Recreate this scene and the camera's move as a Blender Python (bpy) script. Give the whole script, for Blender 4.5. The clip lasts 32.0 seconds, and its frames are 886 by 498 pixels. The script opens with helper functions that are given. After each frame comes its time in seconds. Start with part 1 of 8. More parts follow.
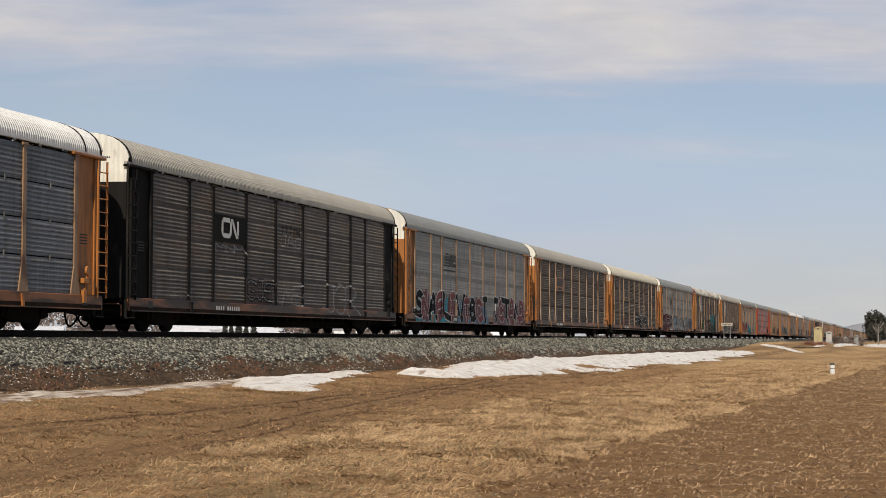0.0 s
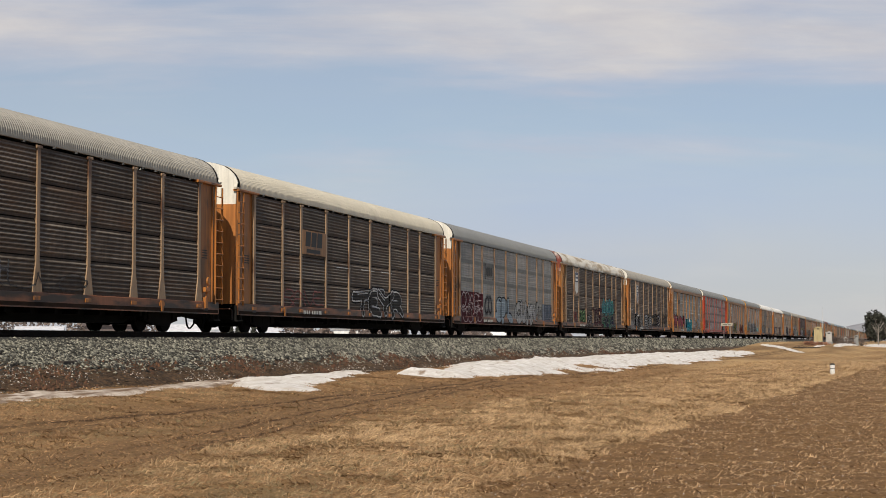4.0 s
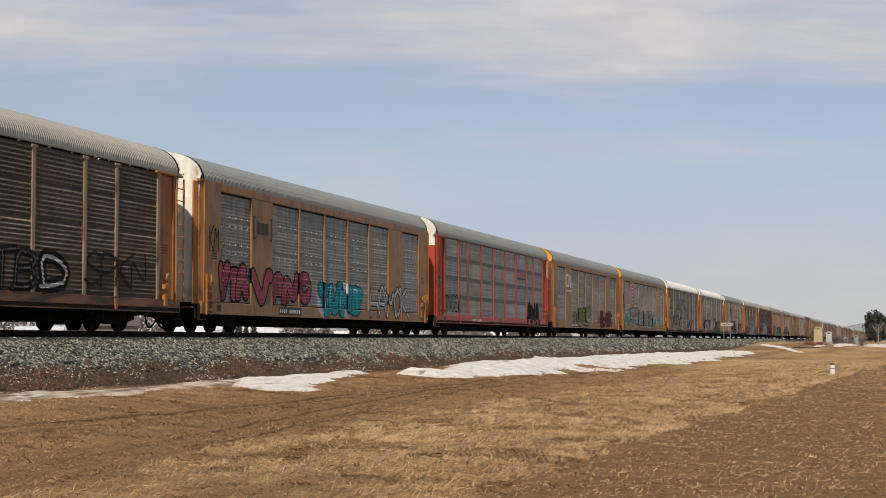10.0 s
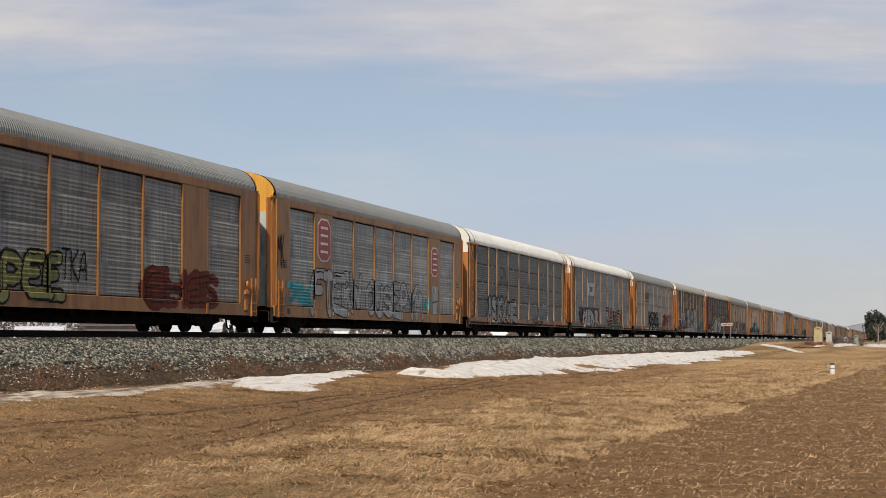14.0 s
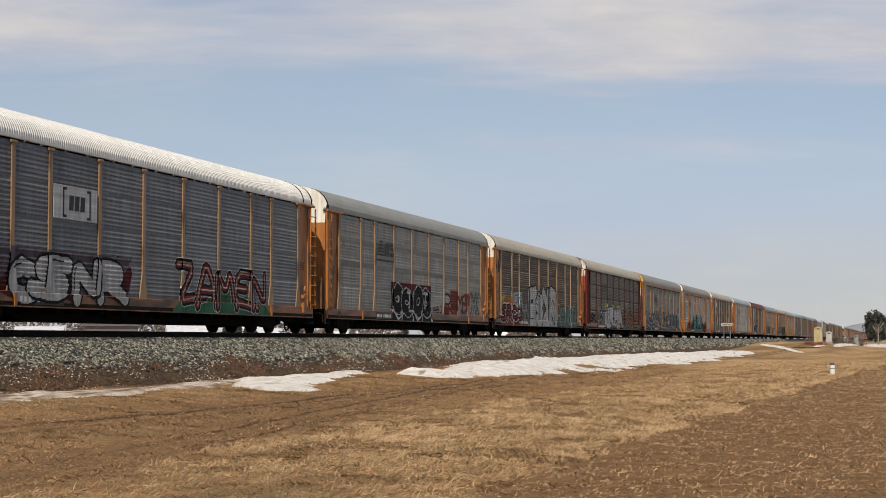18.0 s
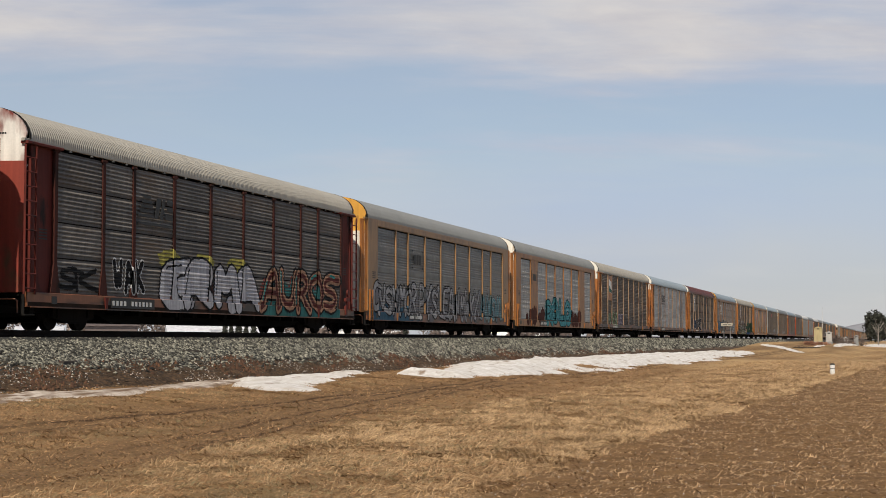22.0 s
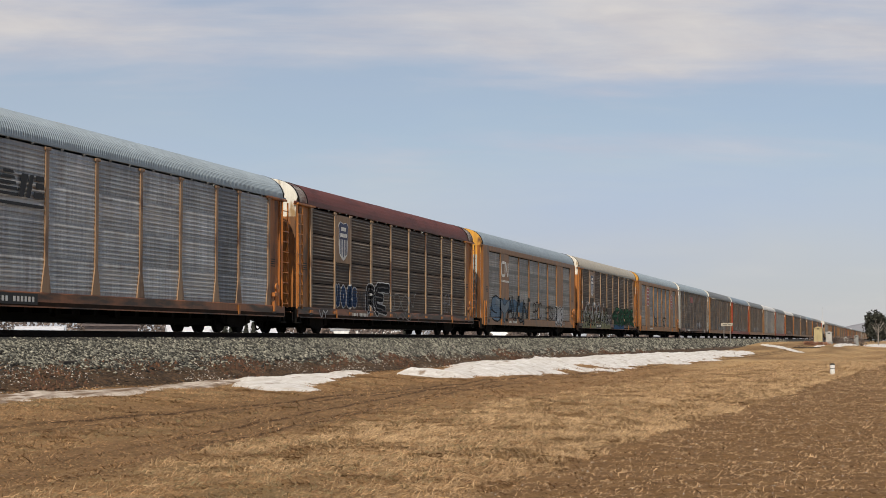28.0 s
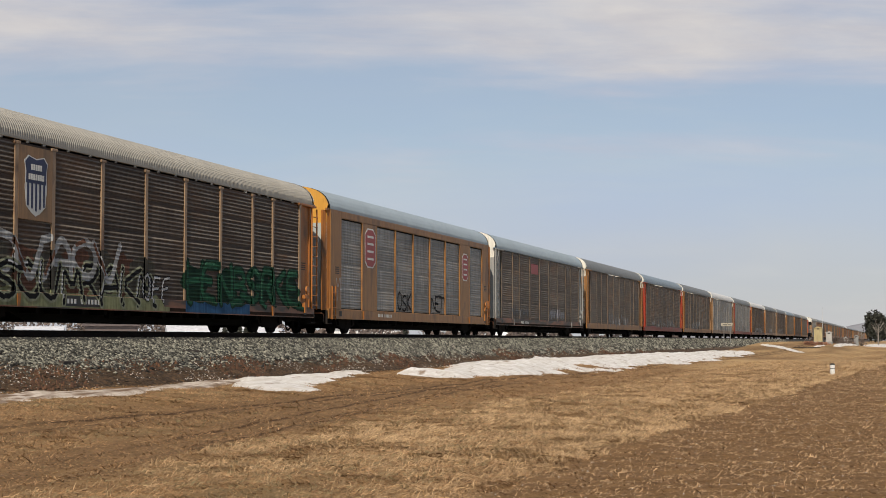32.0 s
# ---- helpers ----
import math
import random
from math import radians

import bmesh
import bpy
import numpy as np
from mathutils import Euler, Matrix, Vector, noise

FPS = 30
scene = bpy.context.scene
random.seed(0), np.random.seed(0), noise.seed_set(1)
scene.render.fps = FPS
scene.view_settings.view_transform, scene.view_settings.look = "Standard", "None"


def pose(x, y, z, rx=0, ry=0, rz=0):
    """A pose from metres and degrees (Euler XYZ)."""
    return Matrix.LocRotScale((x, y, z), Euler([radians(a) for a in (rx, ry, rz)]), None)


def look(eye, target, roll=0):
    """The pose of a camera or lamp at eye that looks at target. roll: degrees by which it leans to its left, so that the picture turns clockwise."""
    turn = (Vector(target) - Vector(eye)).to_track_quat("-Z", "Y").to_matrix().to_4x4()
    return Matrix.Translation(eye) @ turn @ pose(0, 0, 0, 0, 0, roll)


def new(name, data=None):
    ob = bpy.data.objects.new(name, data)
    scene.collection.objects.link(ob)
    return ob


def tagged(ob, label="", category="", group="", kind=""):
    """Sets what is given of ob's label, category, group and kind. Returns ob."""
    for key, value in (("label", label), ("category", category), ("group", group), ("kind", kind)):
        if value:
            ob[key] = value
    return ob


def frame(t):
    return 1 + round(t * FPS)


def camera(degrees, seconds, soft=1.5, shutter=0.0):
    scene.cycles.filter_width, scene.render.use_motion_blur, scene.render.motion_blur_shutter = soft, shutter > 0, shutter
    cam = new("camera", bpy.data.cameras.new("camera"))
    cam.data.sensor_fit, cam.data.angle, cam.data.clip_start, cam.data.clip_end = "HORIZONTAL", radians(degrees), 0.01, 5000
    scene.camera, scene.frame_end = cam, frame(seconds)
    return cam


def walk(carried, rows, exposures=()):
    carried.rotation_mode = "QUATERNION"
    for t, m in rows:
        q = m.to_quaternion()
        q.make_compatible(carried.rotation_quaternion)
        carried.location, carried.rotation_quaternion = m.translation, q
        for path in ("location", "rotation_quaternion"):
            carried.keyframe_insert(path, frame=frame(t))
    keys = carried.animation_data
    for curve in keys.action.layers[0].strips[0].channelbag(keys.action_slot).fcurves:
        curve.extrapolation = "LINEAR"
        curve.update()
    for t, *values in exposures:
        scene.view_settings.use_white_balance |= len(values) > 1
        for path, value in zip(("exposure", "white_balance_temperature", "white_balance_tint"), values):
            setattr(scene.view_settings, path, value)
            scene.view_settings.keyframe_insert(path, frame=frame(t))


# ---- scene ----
cam = camera(29.29, 32.0, soft=0.6)
EYE = Vector((0.0, 0.0, 1.6))
STAND = look(EYE, EYE + Vector((96.48, 25.73, 5.36)))
walk(cam, [(0.0, STAND), (32.0, STAND)], exposures=[(0.0, 0.0), (32.0, 0.0)])

# the train: rail level, track line, spacing of the cars and their way along the track
RAIL_Z = 1.86
TRACK_Y = 22.78
PITCH = 28.6
LEAD = 29.55
SLACK = {21: -0.3}


def travelled(t):
    return 19.26 * t + 0.02315 * t * t


# ---- sun and sky ----
SUN_AZ, SUN_EL = radians(186.0), radians(45.0)
world = bpy.data.worlds.new("daylight")
scene.world = world
world.use_nodes = True
wn, wl = world.node_tree.nodes, world.node_tree.links
sky = wn.new("ShaderNodeTexSky")
sky.sky_type = "NISHITA"
sky.sun_disc = False
sky.sun_elevation = SUN_EL
sky.sun_rotation = math.pi / 2 - SUN_AZ
sky.air_density, sky.dust_density, sky.ozone_density = 1.0, 0.5, 1.2
wn["Background"].inputs["Strength"].default_value = 0.085
haze = wn.new("ShaderNodeMix")
haze.data_type = "RGBA"
haze.inputs[0].default_value = 0.2
haze.inputs[7].default_value = (4.9, 5.5, 6.6, 1)
wl.new(sky.outputs["Color"], haze.inputs[6])
wl.new(haze.outputs[2], wn["Background"].inputs["Color"])
sun = new("sun", bpy.data.lights.new("sun", "SUN"))
sun.data.energy, sun.data.angle, sun.data.color = 5.2, radians(0.6), (1.0, 0.90, 0.76)
sun.matrix_world = look((0, 0, 0), (-math.cos(SUN_EL) * math.cos(SUN_AZ), -math.cos(SUN_EL) * math.sin(SUN_AZ), -math.sin(SUN_EL)))


# ---- materials ----
def material(name, base, other=None, spread=0.35, scale=1.5, fine=30.0, rough=0.6, metal=0.0, bump=0.1, wear=None, wear_amount=0.0, wear_stretch=(1, 1, 0.45),
             streak=0.0, dust=0.0, each=0.0, island=0.0, spec=0.4, fine_mix=0.35, bump_dist=0.01, apart=False, stain=None):
    """A procedural surface: two tones in large and fine noise, optional streaks running down, patches of wear, and a shift for each object or island."""
    m = bpy.data.materials.new(name)
    m.use_nodes = True
    n, l = m.node_tree.nodes, m.node_tree.links
    shade = n["Principled BSDF"]
    other = other or tuple(c * (1 - spread) for c in base)
    where = n.new("ShaderNodeTexCoord")
    place = where.outputs["Object"]
    if apart or each:
        chance, shift = n.new("ShaderNodeObjectInfo"), n.new("ShaderNodeVectorMath")
        shift.operation = "MULTIPLY_ADD"
        l.new(chance.outputs["Random"], shift.inputs[0])
        shift.inputs[1].default_value = (61.0, 23.0, 37.0 if apart else 0.0)
        l.new(place, shift.inputs[2])
        place = shift.outputs[0]
    big = n.new("ShaderNodeTexNoise")
    big.inputs["Scale"].default_value, big.inputs["Detail"].default_value = scale, 5.0
    small = n.new("ShaderNodeTexNoise")
    small.inputs["Scale"].default_value, small.inputs["Detail"].default_value = fine, 3.0
    for t in (big, small):
        l.new(place, t.inputs["Vector"])
    ramp = n.new("ShaderNodeValToRGB")
    ramp.color_ramp.elements[0].position, ramp.color_ramp.elements[1].position = 0.32, 0.68
    ramp.color_ramp.elements[0].color, ramp.color_ramp.elements[1].color = (*other, 1), (*base, 1)
    add = n.new("ShaderNodeMix")
    add.data_type = "FLOAT"
    add.inputs[0].default_value = fine_mix
    l.new(big.outputs["Fac"], add.inputs[2])
    l.new(small.outputs["Fac"], add.inputs[3])
    l.new(add.outputs[0], ramp.inputs["Fac"])
    colour = ramp.outputs["Color"]

    def blend(fac, b, kind="MIX"):
        nonlocal colour
        mix = n.new("ShaderNodeMix")
        mix.data_type, mix.blend_type = "RGBA", kind
        if isinstance(fac, float):
            mix.inputs[0].default_value = fac
        else:
            l.new(fac, mix.inputs[0])
        l.new(colour, mix.inputs[6])
        if isinstance(b, tuple):
            mix.inputs[7].default_value = (*b, 1)
        else:
            l.new(b, mix.inputs[7])
        colour = mix.outputs[2]

    def noise_at(stretch, s, lo, hi, detail=4.0):
        tex = n.new("ShaderNodeTexNoise")
        tex.inputs["Scale"].default_value, tex.inputs["Detail"].default_value = s, detail
        move = n.new("ShaderNodeMapping")
        move.inputs["Scale"].default_value = stretch
        l.new(place, move.inputs["Vector"])
        l.new(move.outputs["Vector"], tex.inputs["Vector"])
        r = n.new("ShaderNodeMapRange")
        r.inputs["From Min"].default_value, r.inputs["From Max"].default_value = lo, hi
        l.new(tex.outputs["Fac"], r.inputs["Value"])
        return r.outputs["Result"]

    if wear:
        blend(noise_at(wear_stretch, 1.7, 0.66 - 0.3 * wear_amount, 0.74 - 0.2 * wear_amount, 8.0), wear)
    if streak:
        s = noise_at((1, 1, 0.06), 9.0, 0.35, 0.75)
        r = n.new("ShaderNodeMapRange")
        r.inputs["To Min"].default_value, r.inputs["To Max"].default_value = 1.0, 1.0 - streak
        l.new(s, r.inputs["Value"])
        blend(1.0, r.outputs["Result"], "MULTIPLY")
    # Upward rib faces get a paler colour: settled dust plus a painted sunlit highlight.
    if dust:
        facing, up, r = n.new("ShaderNodeNewGeometry"), n.new("ShaderNodeSeparateXYZ"), n.new("ShaderNodeMapRange")
        l.new(facing.outputs["Normal"], up.inputs["Vector"])
        l.new(up.outputs["Z"], r.inputs["Value"])
        r.inputs["From Min"].default_value, r.inputs["From Max"].default_value, r.inputs["To Max"].default_value = 0.1, 0.5, dust
        patchy = n.new("ShaderNodeMath")
        patchy.operation = "MULTIPLY"
        l.new(r.outputs["Result"], patchy.inputs[0])
        mottle = n.new("ShaderNodeMapRange")
        mottle.inputs["To Min"].default_value, mottle.inputs["To Max"].default_value = 0.25, 1.9
        l.new(noise_at((0.45, 1, 1.5), 1.1, 0.34, 0.66), mottle.inputs["Value"])
        l.new(mottle.outputs["Result"], patchy.inputs[1])
        blend(patchy.outputs[0], (0.40, 0.35, 0.28))
    if stain:
        blend(noise_at((0.35, 1, 0.9), 1.3, 0.50, 0.78, 6.0), stain)
        s = noise_at((0.12, 1, 9.0), 1.0, 0.30, 0.70)
        r = n.new("ShaderNodeMapRange")
        r.inputs["To Min"].default_value, r.inputs["To Max"].default_value = 0.72, 1.28
        l.new(s, r.inputs["Value"])
        blend(1.0, r.outputs["Result"], "MULTIPLY")
    if each or island:
        info = n.new("ShaderNodeObjectInfo") if each else n.new("ShaderNodeNewGeometry")
        r = n.new("ShaderNodeMapRange")
        a = each or island
        r.inputs["To Min"].default_value, r.inputs["To Max"].default_value = 1 - a, 1 + a
        l.new(info.outputs["Random" if each else "Random Per Island"], r.inputs["Value"])
        blend(1.0, r.outputs["Result"], "MULTIPLY")
    l.new(colour, shade.inputs["Base Color"])
    shade.inputs["Roughness"].default_value, shade.inputs["Metallic"].default_value = rough, metal
    shade.inputs["Specular IOR Level"].default_value = spec
    if bump:
        b = n.new("ShaderNodeBump")
        b.inputs["Strength"].default_value, b.inputs["Distance"].default_value = bump, bump_dist
        l.new(add.outputs[0], b.inputs["Height"])
        l.new(b.outputs["Normal"], shade.inputs["Normal"])
    return m


GRIME = material("oily_grime", (0.030, 0.017, 0.011), (0.010, 0.007, 0.005), scale=2.5, rough=0.9, spec=0.1)
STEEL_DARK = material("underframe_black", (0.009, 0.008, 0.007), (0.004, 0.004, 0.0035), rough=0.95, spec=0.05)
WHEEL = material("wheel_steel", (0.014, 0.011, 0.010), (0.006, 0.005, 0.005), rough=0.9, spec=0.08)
RAIL = material("rail_steel", (0.030, 0.020, 0.015), (0.014, 0.010, 0.008), rough=0.85, spec=0.1)
RAIL_TOP = material("rail_running_face", (0.55, 0.54, 0.52), rough=0.25, metal=0.9)
TIE = material("creosoted_timber", (0.07, 0.055, 0.045), (0.03, 0.025, 0.02), rough=0.9, fine=60)
# Bed colour taken almost to black to paint the shadow between loose stones.
BALLAST_SHADE = material("grey_green_ballast", (0.045, 0.044, 0.036), (0.012, 0.012, 0.010), scale=9, fine=45, rough=0.9, bump=1.0, bump_dist=0.05, fine_mix=0.6)
STONE = material("crushed_stone", (0.250, 0.240, 0.192), (0.090, 0.086, 0.069), scale=9, fine=50, rough=0.9, island=0.7)
STONE_DARK = material("dark_crushed_stone", (0.050, 0.048, 0.039), (0.016, 0.015, 0.012), scale=9, fine=50, rough=0.9, island=0.8)
SNOW = material("old_snow", (0.71, 0.69, 0.66), (0.44, 0.39, 0.33), scale=1.9, fine=12, rough=0.6, bump=0.8, bump_dist=0.05, fine_mix=0.3, wear=(0.24, 0.17, 0.11), wear_amount=0.2, wear_stretch=(0.4, 1.5, 1))
SNOW_DIRTY = material("dirty_thin_snow", (0.60, 0.54, 0.47), (0.30, 0.23, 0.17), scale=1.6, fine=10, rough=0.7, bump=0.8, bump_dist=0.05, fine_mix=0.45, wear=(0.15, 0.095, 0.055), wear_amount=0.75, wear_stretch=(0.5, 1.6, 1))
WHITE_BAR = material("white_lettering", (0.70, 0.69, 0.65), rough=0.6, bump=0)
BLACK_PATCH = material("black_patch", (0.02, 0.02, 0.02), rough=0.6, bump=0)


# ---- mesh helpers ----
class Geo:
    """A list of corners and faces that grows piece by piece."""

    def __init__(self):
        self.v, self.f = [], []

    def add(self, verts, faces):
        k = len(self.v)
        self.v += verts
        self.f += [[k + i for i in face] for face in faces]
        return self

    def box(self, x0, x1, y0, y1, z0, z1):
        v = [(x, y, z) for x in (x0, x1) for y in (y0, y1) for z in (z0, z1)]
        return self.add(v, [(0, 1, 3, 2), (4, 6, 7, 5), (0, 4, 5, 1), (2, 3, 7, 6), (0, 2, 6, 4), (1, 5, 7, 3)])

    def bar(self, axis, a0, a1, b0, b1, c0, c1, r=0.012):
        """A box along an axis with its four long edges chamfered; b and c are the two other axes in order."""
        ring = [(b0 + r, c0), (b1 - r, c0), (b1, c0 + r), (b1, c1 - r), (b1 - r, c1), (b0 + r, c1), (b0, c1 - r), (b0, c0 + r)]
        put = {"x": lambda a, b, c: (a, b, c), "y": lambda a, b, c: (b, a, c), "z": lambda a, b, c: (b, c, a)}[axis]
        v = [put(a0, b, c) for b, c in ring] + [put(a1, b, c) for b, c in ring]
        f = [(i, (i + 1) % 8, (i + 1) % 8 + 8, i + 8) for i in range(8)]
        return self.add(v, f + [tuple(range(7, -1, -1)), tuple(range(8, 16))])

    def tube(self, points, r, n=6):
        """A round bar through the points, closed at both ends."""
        pts = [Vector(p) for p in points]
        k = len(self.v)
        for i, p in enumerate(pts):
            way = (pts[min(i + 1, len(pts) - 1)] - pts[max(i - 1, 0)]).normalized()
            side = way.cross(Vector((0, 0, 1)) if abs(way.z) < 0.9 else Vector((1, 0, 0))).normalized()
            up = side.cross(way)
            rr = r[i] if isinstance(r, (list, tuple)) else r
            self.v += [tuple(p + rr * (math.cos(6.2832 * j / n) * side + math.sin(6.2832 * j / n) * up)) for j in range(n)]
        for i in range(len(pts) - 1):
            self.f += [[k + i * n + j, k + i * n + (j + 1) % n, k + (i + 1) * n + (j + 1) % n, k + (i + 1) * n + j] for j in range(n)]
        self.f += [[k + j for j in range(n)][::-1], [k + (len(pts) - 1) * n + j for j in range(n)]]
        return self

    def disc(self, x, y0, y1, z, r, n=20):
        """A short cylinder along y."""
        v = [(x + r * math.cos(6.2832 * i / n), y, z + r * math.sin(6.2832 * i / n)) for y in (y0, y1) for i in range(n)]
        f = [(i, (i + 1) % n, (i + 1) % n + n, i + n) for i in range(n)]
        return self.add(v, f + [tuple(range(n - 1, -1, -1)), tuple(range(n, 2 * n))])

    def prism(self, ring, axis, a0, a1):
        """A flat outline, given in the two other axes, drawn out along an axis."""
        put = {"x": lambda a, b, c: (a, b, c), "y": lambda a, b, c: (b, a, c), "z": lambda a, b, c: (b, c, a)}[axis]
        n = len(ring)
        v = [put(a0, *p) for p in ring] + [put(a1, *p) for p in ring]
        f = [(i, (i + 1) % n, (i + 1) % n + n, i + n) for i in range(n)]
        return self.add(v, f + [tuple(range(n - 1, -1, -1)), tuple(range(n, 2 * n))])

    def mesh(self, name, smooth=False):
        me = bpy.data.meshes.new(name)
        me.from_pydata(self.v, [], self.f)
        bm = bmesh.new()
        bm.from_mesh(me)
        bmesh.ops.recalc_face_normals(bm, faces=bm.faces)
        bm.to_mesh(me)
        bm.free()
        if smooth:
            me.polygons.foreach_set("use_smooth", [True] * len(me.polygons))
        return me


def part(name, geo, mat, parent=None, label="", at=None, smooth=False):
    """Links a mesh, or the mesh of a Geo, as one object, with its own material."""
    me = geo.mesh(name, smooth) if isinstance(geo, Geo) else geo
    if not me.materials:
        me.materials.append(None)
    ob = new(name, me)
    ob.material_slots[0].link = "OBJECT"
    ob.material_slots[0].material = mat
    if parent is not None:
        ob.parent = parent
    if at is not None:
        ob.matrix_basis = at
    if label:
        ob["label"] = label
    return ob


def thing(name, label, category, at=None, group="", kind=""):
    ob = new(name)
    if at is not None:
        ob.matrix_basis = at
    return tagged(ob, label, category, group, kind)


# ---- ground ----
def smooth(a, b, x):
    t = min(1.0, max(0.0, (x - a) / (b - a)))
    return t * t * (3 - 2 * t)


def field_edge(x):
    """Where the tilled field ends and the verge begins."""
    return 3.9 - 0.036 * min(140.0, max(0.0, x - 25.0))


def track_line(x):
    """The nearer wheel track of the farm lane, which bends towards the bank and meets the farther one."""
    return 9.4 + 2.75 * min(1.0, max(0.0, (x - 18.0) / 28.0)) ** 0.8


FAR_TRACK = 12.7


def ground_z(x, y):
    """Height of the land: the field, the verge that rises a little to the foot of the bank, and the lower fields behind the line."""
    z = 0.06 * smooth(4.0, 7.0, y) + 0.42 * smooth(9.5, 15.5, y) - 0.3 * smooth(26.5, 60.0, y)
    z += 0.82 * smooth(180.0, 275.0, x) * (1 - smooth(330.0, 420.0, x)) * smooth(3.0, 10.0, y) * (1 - smooth(26.0, 40.0, y))
    near = 1.0 - smooth(60.0, 160.0, math.hypot(x, y))
    if near > 0:
        for w in (track_line(x) + 0.08 * math.sin(x * 0.31), FAR_TRACK + 0.1 * math.sin(x * 0.2)):
            z -= 0.045 * near * math.exp(-((y - w) / 0.22) ** 2)
        z += near * 0.05 * noise.noise((x * 0.35, y * 0.35, 0.0)) + near * 0.02 * noise.noise((x * 1.7, y * 1.7, 3.0))
        if y < field_edge(x) + 0.4:
            z += near * (0.035 * noise.noise((x * 2.3, y * 2.3, 7.0)) + 0.025 * noise.noise((x * 6.0, y * 6.0, 9.0)))
    return z


def ground_material():
    m = bpy.data.materials.new("land")
    m.use_nodes = True
    n, l = m.node_tree.nodes, m.node_tree.links
    shade = n["Principled BSDF"]
    shade.inputs["Roughness"].default_value = 0.95
    shade.inputs["Specular IOR Level"].default_value = 0.15
    where = n.new("ShaderNodeTexCoord")
    axes = n.new("ShaderNodeSeparateXYZ")
    l.new(where.outputs["Object"], axes.inputs["Vector"])

    def tex(scale, detail=5.0, stretch=(1, 1, 1)):
        t = n.new("ShaderNodeTexNoise")
        t.inputs["Scale"].default_value, t.inputs["Detail"].default_value = scale, detail
        mp = n.new("ShaderNodeMapping")
        mp.inputs["Scale"].default_value = stretch
        l.new(where.outputs["Object"], mp.inputs["Vector"])
        l.new(mp.outputs["Vector"], t.inputs["Vector"])
        return t.outputs["Fac"]

    def tones(fac, a, b, lo=0.3, hi=0.7):
        r = n.new("ShaderNodeValToRGB")
        r.color_ramp.elements[0].position, r.color_ramp.elements[1].position = lo, hi
        r.color_ramp.elements[0].color, r.color_ramp.elements[1].color = (*a, 1), (*b, 1)
        l.new(fac, r.inputs["Fac"])
        return r.outputs["Color"]

    def math_node(op, a, b):
        k = n.new("ShaderNodeMath")
        k.operation = op
        for i, s in enumerate((a, b)):
            if isinstance(s, (int, float)):
                k.inputs[i].default_value = s
            else:
                l.new(s, k.inputs[i])
        return k.outputs[0]

    def mix(fac, a, b, kind="MIX"):
        k = n.new("ShaderNodeMix")
        k.data_type, k.blend_type = "RGBA", kind
        if isinstance(fac, float):
            k.inputs[0].default_value = fac
        else:
            l.new(fac, k.inputs[0])
        l.new(a, k.inputs[6])
        l.new(b, k.inputs[7])
        return k.outputs[2]

    def between(v, lo, hi):
        r = n.new("ShaderNodeMapRange")
        r.interpolation_type = "SMOOTHSTEP"
        r.inputs["From Min"].default_value, r.inputs["From Max"].default_value = lo, hi
        l.new(v, r.inputs["Value"])
        return r.outputs["Result"]

    wob = math_node("MULTIPLY", math_node("SUBTRACT", tex(0.5), 0.5), 2.2)
    y = math_node("ADD", axes.outputs["Y"], wob)
    soil = tones(tex(2.5, 8.0), (0.088, 0.046, 0.018), (0.168, 0.095, 0.040))
    soil = mix(0.35, soil, tones(tex(26.0, 4.0), (0.052, 0.026, 0.010), (0.25, 0.148, 0.066)))
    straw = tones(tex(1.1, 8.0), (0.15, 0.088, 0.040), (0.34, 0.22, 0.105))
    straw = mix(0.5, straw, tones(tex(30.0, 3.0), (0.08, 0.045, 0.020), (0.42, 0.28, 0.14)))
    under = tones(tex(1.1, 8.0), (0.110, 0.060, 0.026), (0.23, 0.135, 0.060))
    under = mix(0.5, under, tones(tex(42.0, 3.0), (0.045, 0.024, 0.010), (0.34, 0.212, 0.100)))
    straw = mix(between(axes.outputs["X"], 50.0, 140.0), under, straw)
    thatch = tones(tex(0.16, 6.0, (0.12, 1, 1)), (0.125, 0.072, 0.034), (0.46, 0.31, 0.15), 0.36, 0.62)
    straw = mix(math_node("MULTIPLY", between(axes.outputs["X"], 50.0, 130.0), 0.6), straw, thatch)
    mud = tones(tex(3.0, 8.0, (0.2, 1, 1)), (0.078, 0.042, 0.017), (0.172, 0.098, 0.042))
    mud = mix(0.45, mud, tones(tex(26.0, 4.0), (0.045, 0.025, 0.011), (0.30, 0.187, 0.092)))
    wander = math_node("ADD", axes.outputs["Y"], math_node("MULTIPLY", math_node("SUBTRACT", tex(0.35, 6.0, (0.12, 1, 1)), 0.5), 0.7))
    along = math_node("MINIMUM", math_node("MAXIMUM", math_node("DIVIDE", math_node("SUBTRACT", axes.outputs["X"], 18.0), 28.0), 0.0), 1.0)
    from_near = math_node("SUBTRACT", wander, math_node("ADD", math_node("MULTIPLY", math_node("POWER", along, 0.8), 2.75), 9.4))
    from_far = math_node("SUBTRACT", wander, FAR_TRACK)

    def strip(v, a, b, soft):
        return math_node("MULTIPLY", between(v, a - soft, a), math_node("SUBTRACT", 1.0, between(v, b, b + soft)))

    road = math_node("MAXIMUM", strip(from_near, -0.50, 0.70, 0.4), strip(from_far, -0.70, 0.45, 0.4))
    road = math_node("MULTIPLY", road, math_node("SUBTRACT", 1.0, math_node("MULTIPLY", between(axes.outputs["X"], 46.0, 80.0), 0.8)))
    patchy = between(tex(0.9, 8.0, (0.25, 1, 1)), 0.22, 0.44)
    green = between(tex(0.35, 4.0), 0.46, 0.66)
